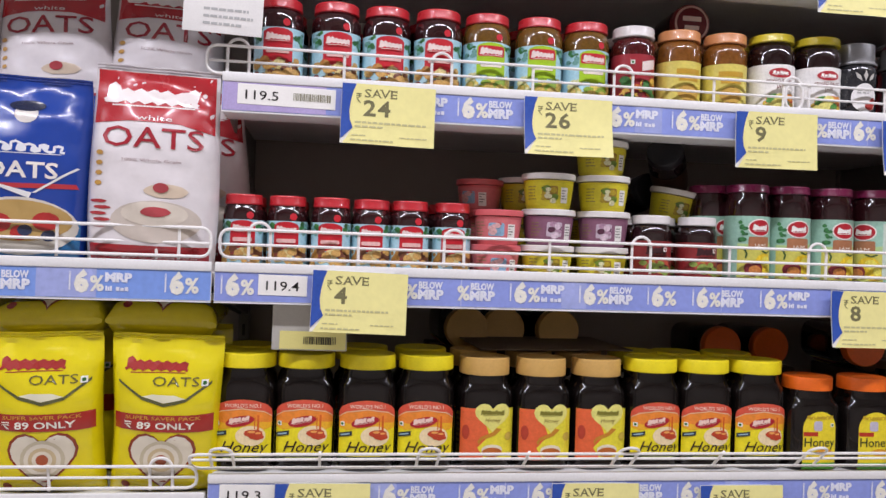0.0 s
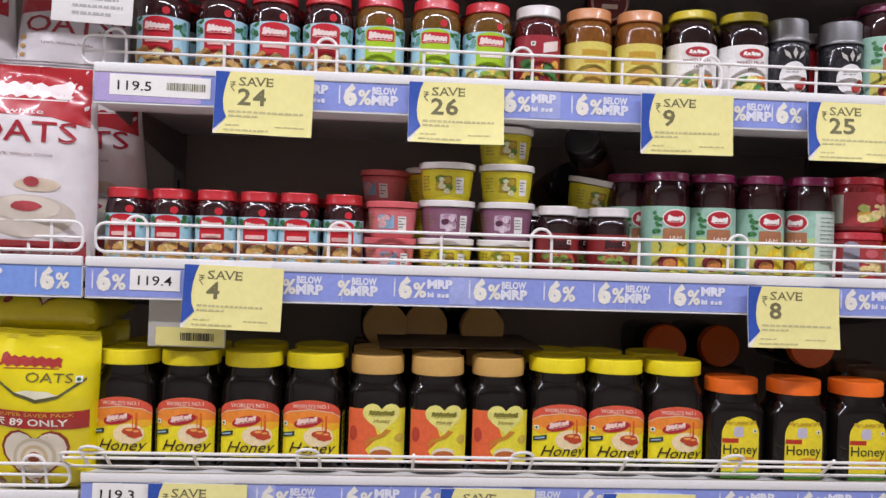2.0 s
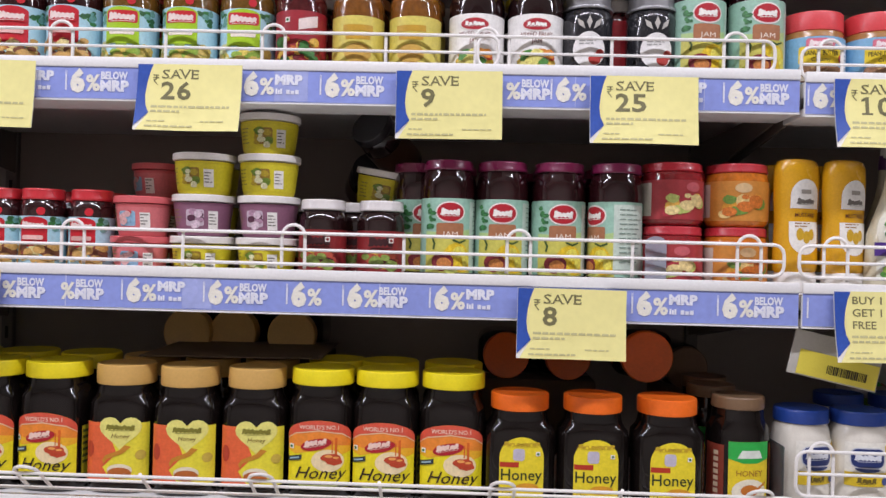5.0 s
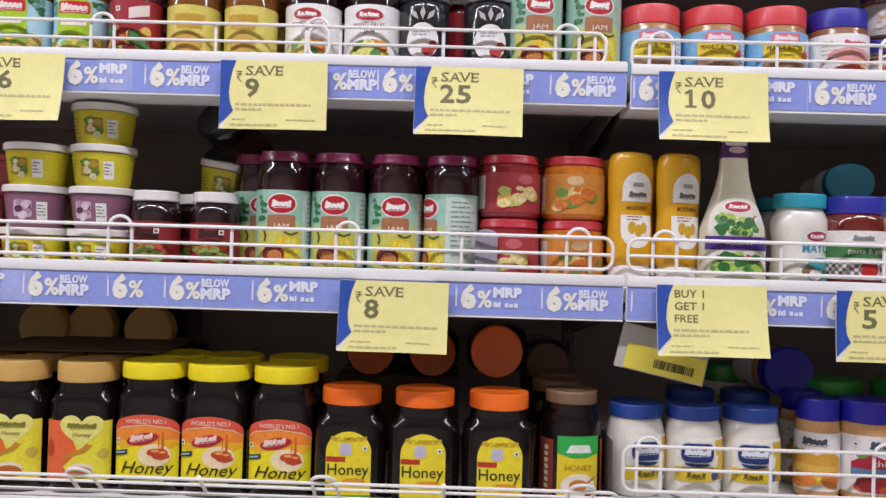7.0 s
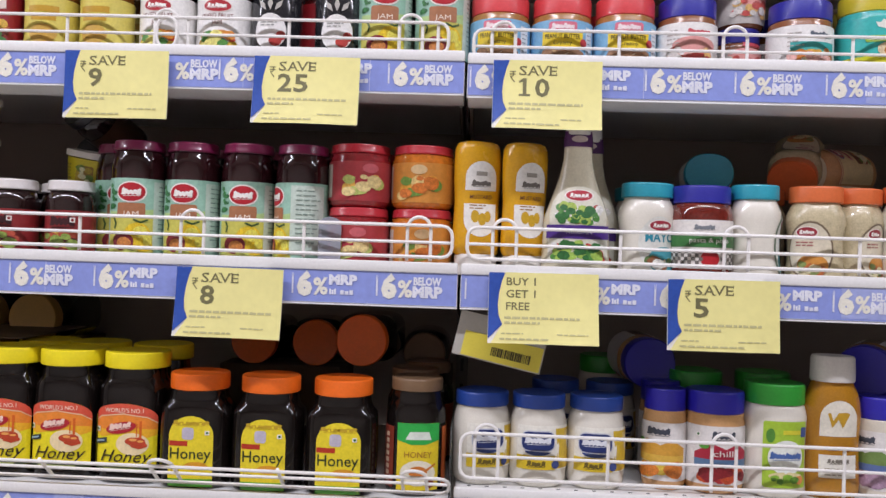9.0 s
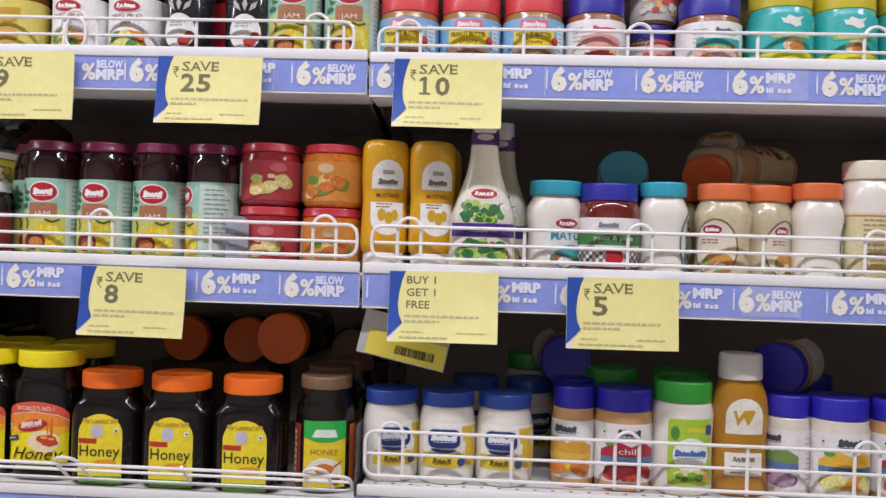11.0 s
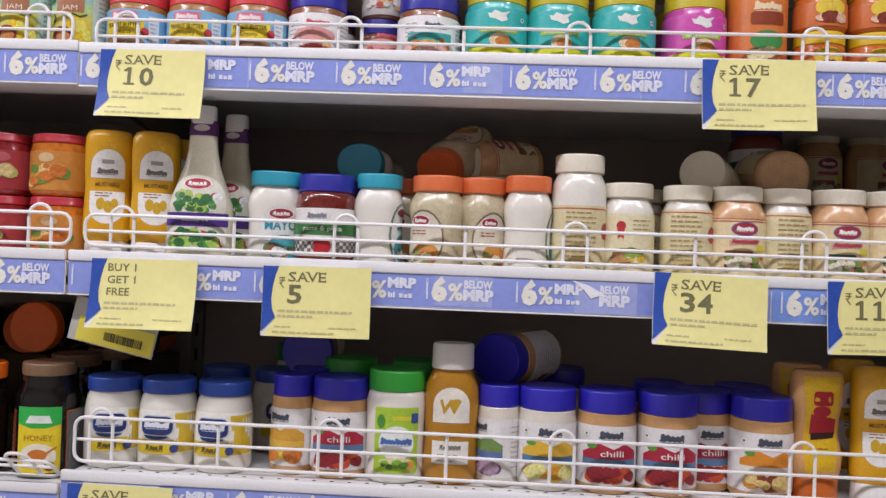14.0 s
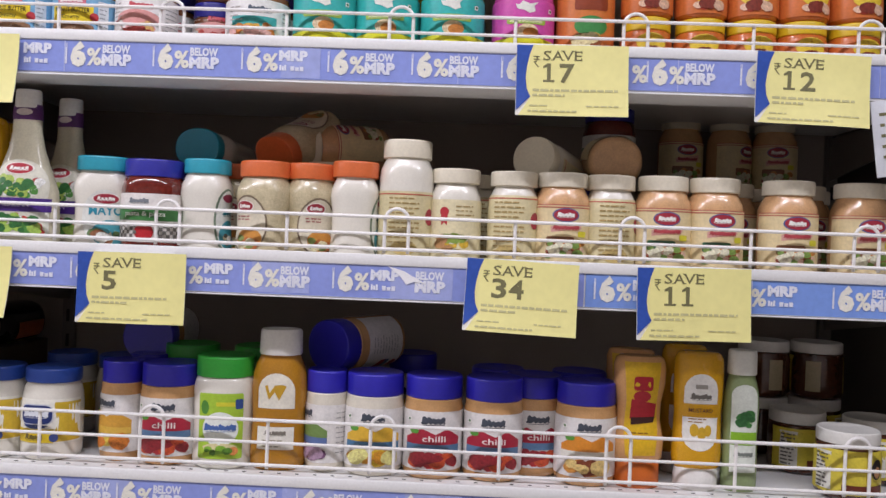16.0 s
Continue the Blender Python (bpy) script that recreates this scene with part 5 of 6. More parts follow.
def art_brown(accent):
    def art(f, root):
        lb = print_on(f, [rect(-0.06, 0.016, 0.06, 0.094)], "label", ink("e3d0a2"), root, 0.0008, 0.006, 0.02)
        print_on(f, [rect(-0.06, 0.09, 0.06, 0.0912), rect(-0.06, 0.0935, 0.06, 0.0945)], "rule", ink("b84a48"), lb, 0.0012)
        emblem(f, lb, 0, 0.080, 0.0165, 0.0085, "a53040", "5a6a9c")
        print_on(f, [[(-0.02, 0.056), (0.022, 0.062), (0.022, 0.071), (-0.02, 0.064)]], "flavour_band", ink("dca79c"), lb, 0.0013)
        print_on(f, wordmark(0.001, 0.0625, 0.036, 0.006, 33, 8), "flavour_print", ink("b0454c"), lb, 0.0018)
        print_on(f, [rounded(0.017, 0.050, 0.030, 0.058, 0.002)], "small_patch", ink("d8cf3a"), lb, 0.0017)
        print_on(f, [rounded(-0.026, 0.036, 0.012, 0.05, 0.003)], "panel", ink(accent), lb, 0.0013)
        blobs(f, lb, (-0.028, 0.018, 0.03, 0.046), ("e2b7a0", "9a4a32", "c9853a", "7d9a4a", "e9dcc0"), 47, 34, 0.0068, lift=0.0015)
    return art


TAN = surf("d3a678", rough=0.24, vary=0.15, scale=60, coat=0.4, name="sandwich_spread")
LIDW = "e3dac4"
tallw = squat("tall white mayonnaise jar with cream lid, label turned away", 0.078, 0.178, 0.026, LIDW, CREAMY, art_back, flat=0.95, e=2.2, lid_w=0.07, group="cream lidded jars")
put(tallw, [(1.925, 0.070, ON_B, 8)])
ribb = squat("cream mayonnaise jar with ribbon mark on label", 0.074, 0.140, 0.021, LIDW, CREAMY, art_ribbon, flat=0.95, e=2.2, lid_w=0.069, group="cream lidded jars")
put(ribb, [(1.996, 0.072, ON_B, -4)])
backj = squat("white mayonnaise jar with cream lid, label turned away", 0.072, 0.139, 0.021, LIDW, CREAMY, art_back, flat=0.95, e=2.2, lid_w=0.068, group="cream lidded jars")
put(backj, [(2.079, 0.070, ON_B, -5), (2.216, 0.070, ON_B, 12), (2.03, 0.15, ON_B, 0), (1.795, 0.165, ON_B + 0.012, 20)])
brown = squat("tan sandwich spread jar with cream lid and oval badge", 0.080, 0.140, 0.021, LIDW, TAN, art_brown("8c5a3a"), flat=0.95, e=2.2, lid_w=0.07, group="cream lidded jars")
put(brown, [(2.148, 0.070, ON_B, 3), (2.466, 0.070, ON_B, 0), (2.568, 0.072, ON_B, 2), (2.515, 0.15, ON_B, 14), (2.32, 0.155, ON_B, 8), (2.41, 0.155, ON_B, 0), (2.15, 0.16, ON_B, 0), (2.42, 0.24, ON_B + 0.0, 0), (2.49, 0.24, ON_B, 0), (2.56, 0.24, ON_B, 0), (2.355, 0.245, ON_B, 0), (2.402, 0.430, ON_B, 0), (2.491, 0.430, ON_B, 0), (2.574, 0.430, ON_B, 0), (2.402, 0.430, ON_B + 0.1405, 6), (2.491, 0.430, ON_B + 0.1405, 40), (2.574, 0.430, ON_B + 0.1405, -9)])
green_b = squat("tan sandwich spread jar with green patch on label", 0.080, 0.140, 0.021, LIDW, TAN, art_brown("3f6b4f"), flat=0.95, e=2.2, lid_w=0.07, group="cream lidded jars")
put(green_b, [(2.290, 0.070, ON_B, -2), (2.363, 0.071, ON_B, 3)])
# jars lying on top of the row
put(copy_thing(mayo, pose(0, 0, 0)), [(1.612, 0.285, ON_B + 0.158, -8, 86, 0)])
put(copy_thing(oj, pose(0, 0, 0)), [(1.769, 0.255, ON_B + 0.2165, -25, 115, 0, 180)])
put(copy_thing(backj, pose(0, 0, 0)), [(2.172, 0.226, ON_B + 0.146, -28, 82, 0)])
put(copy_thing(brown, pose(0, 0, 0)), [(2.230, 0.115, ON_B + 0.164, 0, -84, 0), (1.868, 0.265, ON_B + 0.182, -60, 92, 0, 150)])
dark = copy_thing(sauce, pose(0, 0, 0))
put(dark, [(2.250, 0.31, ON_B, 0), (2.250, 0.31, ON_B + 0.1375, 0)])

# ---- lower shelf, first bay: honey ----
HONEY = surf("0d0604", rough=0.06, vary=0.3, scale=40, spec=0.4, coat=0.25, name="dark_honey")


def honey_outline(r, h, neck, shoulder):
    """A jar with a low foot and long sloping shoulders."""
    return [(0, 0.002), (r * 0.86, 0.0), (r * 0.93, 0.0015), (r * 0.985, 0.006), (r, 0.014), (r, h - shoulder - 0.02), (r * 0.992, h - shoulder), (r * 0.97, h - shoulder * 0.72), (r * (0.62 * neck + 0.37), h - shoulder * 0.5), (r * (0.82 * neck + 0.17), h - shoulder * 0.32), (r * (neck + 0.025), h - shoulder * 0.18), (r * neck, h - shoulder * 0.08), (r * neck, h)]


def honey(label, w, h, lid_code, lid_w, lid_h, art, e=3.2, flat=0.86, shoulder=0.040, neck=0.78, group="honey jars"):
    root = thing("honey_jar", label, "honey jar", group)
    f = Form(honey_outline(w / 2, h - lid_h * 0.9, neck, shoulder), e, flat)
    part("body", f.bm(48), HONEY, root)
    lo = part("lid", Form(lid_outline(lid_w / 2, lid_h)).bm(72, 0.008), plastic(lid_code, 0.4), root)
    lo.location.z = h - lid_h
    art(f, root)
    return root


def art_honey1(form, root):
    f = Raised(form, 0.009, 1.09)
    lb = print_on(f, [arch(-0.044, 0.010, 0.044, 0.106, 0.022)], "label", ink("f0e024"), root, 0.0008, 0.005, 0.02)
    crown = [(0.044 * math.cos(radians(a)), 0.084 + 0.022 * math.sin(radians(a))) for a in range(0, 181, 12)]
    print_on(f, [[(-0.044, 0.062), (-0.03, 0.058), (0.0, 0.064), (0.03, 0.058), (0.044, 0.062)] + crown], "amber_glow", ink("f3b62a"), lb, 0.0011, 0.005, 0.02)
    print_on(f, [[(-0.044, 0.071), (-0.02, 0.068), (0.01, 0.073), (0.044, 0.069)] + crown], "orange_glow", ink("ef8d33"), lb, 0.0013, 0.005, 0.02)
    print_on(f, [[(-0.044, 0.078), (-0.03, 0.087), (0.0, 0.0915), (0.03, 0.087), (0.044, 0.078)] + crown], "label_top", ink("d9563e"), lb, 0.0015, 0.005, 0.02)
    text_on(f, "WORLD'S NO.1", 0, 0.0935, 0.0062, ink("f3d9c4"), lb, "slogan", 0.0021, 0.050, 0.008)
    print_on(f, [[(-0.044, 0.0775), (-0.03, 0.0865), (0.0, 0.091), (0.03, 0.0865), (0.044, 0.0775), (0.044, 0.079), (0.03, 0.088), (0.0, 0.0925), (-0.03, 0.088), (-0.044, 0.079)]], "arc_line", ink("e8c9a2"), lb, 0.0018, 0.006)
    print_on(f, [oval(0.012, 0.049, 0.021, 0.016, 20)], "cream_glow", ink("f2dcae"), lb, 0.0016, 0.006)
    badge = [(0.006 + 0.95 * (x - 0.006) - 0.22 * (y - 0.076), y + 0.22 * (x - 0.006)) for x, y in oval(-0.004, 0.074, 0.0205, 0.0078, 20)]
    print_on(f, [badge], "emblem", ink("b3202c"), lb, 0.0021, 0.006)
    print_on(f, [[(x, y + 0.2 * (x + 0.004)) for x, y in q] for q in wordmark(-0.004, 0.0740, 0.028, 0.0085, 21, 5)], "emblem", ink("f0cfc0"), lb, 0.0026, 0.006)
    print_on(f, [rect(0.0205, 0.056, 0.0235, 0.082), rect(0.0165, 0.060, 0.0178, 0.078)], "honey_drizzle", ink("d8651f"), lb, 0.0020, 0)
    print_on(f, [oval(0.016, 0.053, 0.013, 0.0062, 16, wob=0.14, seed=3), oval(0.020, 0.047, 0.010, 0.004, 12, wob=0.2, seed=5)], "honey_splash", ink("bf4526"), lb, 0.0023)
    print_on(f, [oval(0.013, 0.0555, 0.005, 0.002, 10), oval(0.022, 0.0535, 0.004, 0.0016, 10)], "honey_splash", ink("f0a85a"), lb, 0.0026)
    print_on(f, [[(-0.041, 0.046), (-0.021, 0.0505), (-0.021, 0.0575), (-0.041, 0.053)]], "small_patch", ink("24343c"), lb, 0.0025)
    print_on(f, [[(-0.038, 0.0492), (-0.024, 0.0522), (-0.024, 0.0545), (-0.038, 0.0515)]], "small_patch", ink("9ab8c4"), lb, 0.0028)
    text_on(f, "Honey", 0.002, 0.0235, 0.0175, ink("2a1a12"), lb, "name_print", 0.0024, 0.062, 0.002, slant=0.35)
    print_on(f, [rect(-0.0435, 0.0104, 0.0435, 0.0165)], "label_foot", ink("2f3d1c"), lb, 0.0013)
    print_on(f, [rect(-0.025, 0.0122, 0.025, 0.0145)], "small_print", ink("a8b070"), lb, 0.0017)
    veg_mark(f, lb, -0.036, 0.068)
    print_on(f, [rect(0.052, 0.014, 0.072, 0.085)], "side_label", ink("cfc02c"), root, 0.0009)
    print_on(f, [rect(0.053, 0.030 + 0.009 * k, 0.071, 0.034 + 0.009 * k) for k in range(6)], "small_print", ink("5a5a24"), root, 0.0013, 0.006)


def art_honey2(form, root):
    f = Raised(form, 0.009, 1.09)
    lb = print_on(f, [rect(-0.044, 0.010, 0.044, 0.094)], "label", ink("ebdf3c"), root, 0.0008, 0.005, 0.02)
    print_on(f, [[(-0.044, 0.010), (-0.004, 0.010), (-0.016, 0.03), (0.002, 0.05), (-0.014, 0.094), (-0.044, 0.094)]], "label_side", ink("e5673a"), lb, 0.0012, 0.006)
    print_on(f, [heart(0.006, 0.082, 0.027)], "heart_patch", ink("e6e07c"), lb, 0.0014, 0.005, 0.01)
    print_on(f, wordmark(0.006, 0.087, 0.036, 0.0075, 21, 7), "brand_patch", ink("7f7a2c"), lb, 0.0019)
    print_on(f, [[(0.012, 0.062), (0.020, 0.060), (0.010, 0.050), (-0.010, 0.042), (-0.014, 0.034), (-0.016, 0.040), (-0.012, 0.047), (0.006, 0.055)]], "ribbon_print", ink("c9882c"), lb, 0.0018)
    print_on(f, [oval(0.006, 0.026, 0.016, 0.009, 16)], "bowl_picture", ink("e6dcc0"), lb, 0.0018)
    print_on(f, [oval(0.006, 0.022, 0.015, 0.008, 16)], "bowl_picture", ink("b5642a"), lb, 0.0022)
    print_on(f, [oval(0.032, 0.048, 0.007, 0.007, 14)], "seal", ink("c9b04a"), lb, 0.0018)
    text_on(f, "Honey", 0.006, 0.072, 0.0065, ink("7a5a1e"), lb, "name_print", 0.0019, 0.022, slant=0.2)
    print_on(f, [oval(-0.034, 0.055, 0.006, 0.012, 14)], "drop_print", ink("b8402c"), lb, 0.0017)


def art_honey3(form, root):
    f = Raised(form, -0.003)
    lb = print_on(f, [arch(-0.031, 0.006, 0.031, 0.106, 0.028)], "label", ink("ebd62e"), root, 0.0008, 0.005, 0.02)
    print_on(f, [rect(-0.0306, 0.0063, 0.0306, 0.018)], "label_foot", ink("5aa83a"), lb, 0.0012)
    print_on(f, wordmark(0.0000, 0.0960, 0.0520, 0.0060, 1190), "brand_patch", ink("c9a82a"), lb, 0.0012)
    print_on(f, [rounded(-0.012, 0.073, 0.004, 0.090, 0.004)], "flower_picture", ink("c3bccb"), lb, 0.0013)
    print_on(f, [rect(-0.030, 0.064, -0.004, 0.071)], "red_patch", ink("b8351f"), lb, 0.0013)
    text_on(f, "Honey", 0.0, 0.046, 0.0160, ink("2c3a1c"), lb, "name_print", 0.0015, 0.056, 0.006)
    print_on(f, [oval(0.008, 0.036, 0.016, 0.006, 14)], "drop_print", ink("d99a2a"), lb, 0.0013)
    text_on(f, "1 kg", -0.020, 0.026, 0.0055, ink("2a2a16"), lb, "weight_print", 0.0014)
    veg_mark(f, lb, 0.022, 0.083, 0.003)


h1 = honey("dark honey jar with yellow lid and yellow red label", 0.096, 0.187, "efdc1c", 0.092, 0.023, art_honey1)
put(h1, row((-0.130, -0.036, 0.064, 0.161, 0.555, 0.650, 0.747), 0.066, ON_C1, 1, 0.098, 4))
h2 = honey("dark honey jar with tan lid and heart label", 0.096, 0.185, "cfa55c", 0.085, 0.029, art_honey2, neck=0.76)
put(h2, row((0.261, 0.358, 0.457), 0.066, ON_C1, 1, 0.098, 5))
h3 = honey("dark honey jar with orange lid and arched yellow label", 0.102, 0.161, "f5701a", 0.084, 0.023, art_honey3, e=3.4, flat=0.8, shoulder=0.04, neck=0.74, group="orange lidded honey jars")
put(h3, row((0.844, 0.949, 1.055), 0.052, ON_C1, 0, 0.105, 3))


def art_honey4(f, root):
    lb = print_on(f, [rect(-0.03, 0.010, 0.03, 0.104)], "label", ink("e6cd2a"), root, 0.0008, 0.005, 0.02)
    print_on(f, [[(-0.03, 0.104), (-0.03, 0.080), (-0.01, 0.074), (0.01, 0.074), (0.03, 0.080), (0.03, 0.104)]], "label_top", ink("2fae4a"), lb, 0.0012)
    print_on(f, [[(-0.018, 0.081), (0.018, 0.081), (0.014, 0.092), (-0.012, 0.092)]], "brand_patch", ink("dfe6da"), lb, 0.0016)
    text_on(f, "HONEY", 0.0, 0.056, 0.0085, ink("a8702a"), lb, "name_print", 0.0014, 0.038)
    print_on(f, [oval(0, 0.034, 0.025, 0.018, 18)], "picture", ink("e9e2cc"), lb, 0.0013)
    print_on(f, [oval(0.0, 0.036, 0.013, 0.008, 14), [(0.008, 0.038), (0.024, 0.048), (0.025, 0.046), (0.01, 0.035)]], "honey_picture", ink("c9752a"), lb, 0.0017)
    print_on(f, [oval(0.016, 0.020, 0.007, 0.007, 12)], "seal", ink("7a3a22"), lb, 0.0018)
    print_on(f, [rect(0.037, 0.012, 0.07, 0.098)], "side_label", ink("c9622c"), root, 0.0009)
    print_on(f, [rect(-0.07, 0.012, -0.036, 0.098)], "side_label", ink("8a3a2a"), root, 0.0009)
    print_on(f, [rect(-0.052, 0.020 + 0.009 * k, -0.044, 0.026 + 0.009 * k) for k in range(8)], "small_print", ink("d8c0a4"), root, 0.0014)


h4 = honey("narrow honey jar with bronze lid and green topped label", 0.086, 0.165, "7a5f45", 0.074, 0.018, art_honey4, e=2.4, flat=0.9, neck=0.8)
put(h4, [(1.160, 0.062, ON_C1, 10), (1.150, 0.16, ON_C1, 4), (1.165, 0.25, ON_C1, -8)])


def lying(root_jar, spots):
    return put(copy_thing(root_jar, pose(0, 0, 0)), spots)


def carton(x, y, z, w, d, h):
    """A plain brown carton at the back of a shelf, added to hold up lying jars."""
    root = thing("support_carton", "plain brown carton added to hold up lying jars at the back of the shelf", "carton", "cartons behind the goods")
    part("box", box_bm(-w / 2, 0, 0, w / 2, d, h, 0.002), surf("4f4032", rough=0.8, vary=0.15, scale=12, bump=0.2, name="carton_board"), root, smooth=False)
    part("tape", box_bm(-w / 2 + 0.004, d * 0.4, h + 0.0003, w / 2 - 0.004, d * 0.6, h + 0.0009), surf("6a553c", rough=0.35, name="packing_tape"), root, smooth=False)
    root.matrix_basis = pose(x, y, z)


lying(h2, [(0.264, 0.480, ON_C1 + 0.207, 2, 90, 0), (0.354, 0.495, ON_C1 + 0.207, -2, 90, 0), (0.450, 0.478, ON_C1 + 0.207, 2, 90, 0)])
carton(0.357, 0.318, ON_C1, 0.30, 0.16, 0.1655)
lying(h3, [(0.838, 0.515, ON_C1 + 0.175, 0, 90, 0), (0.943, 0.518, ON_C1 + 0.175, 3, 90, 0), (1.066, 0.355, ON_C1 + 0.199, -3, 90, 0)])
carton(0.89, 0.345, ON_C1, 0.22, 0.165, 0.134)
lying(h4, [(1.153, 0.475, ON_C1 + 0.168, 0, 90, 0)])
carton(1.16, 0.315, ON_C1, 0.08, 0.16, 0.1335)
sheet = thing("cardboard_sheet", "thin brown cardboard sheet lying on the jar lids", "cardboard sheet")
part("sheet", box_bm(0, 0, 0, 0.28, 0.22, 0.0025, 0.0006), surf("5f4f40", rough=0.75, vary=0.12, scale=20, bump=0.2, name="cardboard"), sheet)
sheet.matrix_basis = pose(0.262, 0.105, ON_C1 + 0.1885, 0, -0.3, 2)

# ---- lower shelf, second bay ----


def art_blue(f, root):
    lb = print_on(f, [rect(-0.036, 0.026, 0.06, 0.088)], "label", ink("e9e6da"), root, 0.0008, 0.005, 0.02)
    print_on(f, [rect(0.020, 0.028, 0.06, 0.084)], "panel", ink("d3b235"), lb, 0.0011)
    print_on(f, [rect(-0.036, 0.0265, 0.020, 0.046)], "label_foot", ink("dfc12a"), lb, 0.0012)
    print_on(f, [rounded(-0.029, 0.052, 0.019, 0.081, 0.010)], "badge_rim", ink("c9cdd6"), lb, 0.0014)
    print_on(f, [rounded(-0.0275, 0.0535, 0.0175, 0.0795, 0.009)], "badge", ink("23346e"), lb, 0.0017)
    print_on(f, wordmark(-0.005, 0.0675, 0.036, 0.0100, 3, 7), "badge_bar", ink("dfe2e8"), lb, 0.0021)
    print_on(f, [oval(-0.005, 0.0525, 0.018, 0.006, 14, 180, 360)], "ribbon_print", ink("31447e"), lb, 0.0016)
    print_on(f, [oval(0.02, 0.034, 0.006, 0.006, 12)], "seal", ink("3b4a86"), lb, 0.0018)
    print_on(f, wordmark(-0.007, 0.0345, 0.026, 0.008, 4, 4), "flavour_print", ink("6a5a1e"), lb, 0.0017)


hm = squat("mayonnaise jar with blue lid and navy badge label", 0.082, 0.130, 0.020, "26479a", CREAMY, art_blue, flat=0.95, e=2.2, lid_w=0.076, group="blue lidded mayonnaise jars", shoulder=0.030, neck=0.84, waist=-0.015)
put(hm, [(1.255, 0.072, ON_C2, 22), (1.337, 0.071, ON_C2, 4), (1.420, 0.072, ON_C2, 0), (1.462, 0.215, ON_C2, 30), (1.375, 0.22, ON_C2, 10)])


def art_dip(top, hill, foot, word, seed):
    def art(f, root):
        lb = full(f, 0.014, 0.096, "e3dfdb", root, cover=0.9)
        print_on(f, wordmark(0.0005, 0.0830, 0.0330, 0.0105, 930, 5), "brand_patch", ink("434954"), lb, 0.0012)
        print_on(f, [[(-0.04, 0.044), (0.04, 0.044), (0.04, 0.060), (0.02, 0.072), (0.004, 0.064), (-0.016, 0.072), (-0.04, 0.058)]], "picture", ink(hill), lb, 0.0012)
        if word:
            text_on(f, word, 0.002, 0.054, 0.0085, ink("f0e6e0"), lb, "flavour_print", 0.0017, 0.032, 0.01)
        print_on(f, [rect(-0.04, 0.040, 0.04, 0.050)], "band", ink(foot), lb, 0.0014)
        blobs(f, lb, (-0.04, 0.016, 0.04, 0.040), top, seed, 16, 0.011, "picture", 0.0013)
        small(f, lb, 0.052, 0.084, 0.03, 9, "a7a5a2", seed, 0.007)
        veg_mark(f, lb, -0.034, 0.084, 0.003)
        print_on(f, [oval(-0.026, 0.068, 0.007, 0.004, 12)], "leaf_picture", ink("5a9a3c"), lb, 0.0018)
    return art


DIP = surf("c99a66", rough=0.22, vary=0.12, scale=60, coat=0.4, name="dip")
DIPW = surf("ddd5c4", rough=0.22, vary=0.08, scale=60, coat=0.4, name="pale_dip")
BLUELID = "2a24a6"
kw = dict(flat=0.95, e=2.2, group="navy lidded dip jars", shoulder=0.016, neck=0.9)
chilli = squat("chilli dip jar with navy lid and red white label", 0.084, 0.143, 0.031, BLUELID, DIP, art_dip(("a8282e", "c8502a", "8a2028"), "a8243a", "5a7a9c", "chilli", 61), lid_w=0.081, **kw)
put(chilli, [(1.591, 0.078, ON_C2, 4), (1.976, 0.072, ON_C2, 2), (2.062, 0.072, ON_C2, -2), (2.122, 0.11, ON_C2, 6), (2.07, 0.165, ON_C2, 2)])
cheese = squat("cheese dip jar with navy lid and yellow picture label", 0.061, 0.143, 0.031, BLUELID, DIP, art_dip(("d9a02f", "e6c04a", "d07a2c"), "cf9a3a", "d9b04a", "", 62), lid_w=0.058, **kw)
put(cheese, [(1.520, 0.078, ON_C2, -30), (1.53, 0.155, ON_C2, 10)])
snack = squat("cheese and chilli dip jar with navy lid", 0.086, 0.143, 0.031, BLUELID, DIP, art_dip(("c98a3a", "7a3a1c", "e3c07a"), "d98a2c", "e0dccf", "", 63), lid_w=0.083, **kw)
put(snack, [(2.194, 0.073, ON_C2, 0), (2.195, 0.165, ON_C2, 0)])
sweet = squat("pale dip jar with navy lid and yellow fruit label", 0.084, 0.143, 0.031, BLUELID, DIPW, art_dip(("e2b62f", "d9982a", "efd98a"), "dfb23a", "4f7a9c", "", 64), lid_w=0.081, **kw)
put(sweet, [(1.891, 0.072, ON_C2, 3), (1.93, 0.29, ON_C2, 3)])
onion = squat("narrow pale dip jar with navy lid, label turned", 0.062, 0.143, 0.031, BLUELID, DIPW, art_dip(("8a5a7c", "6f4a6a", "a88aa0"), "6f8a4a", "5a6fa0", "", 65), lid_w=0.060, **kw)
put(onion, [(1.821, 0.074, ON_C2, -62)])
lying(chilli, [(1.890, 0.225, ON_C2 + 0.172, -32, 90, 0), (1.512, 0.315, ON_C2 + 0.165, 2, 90, 0)])


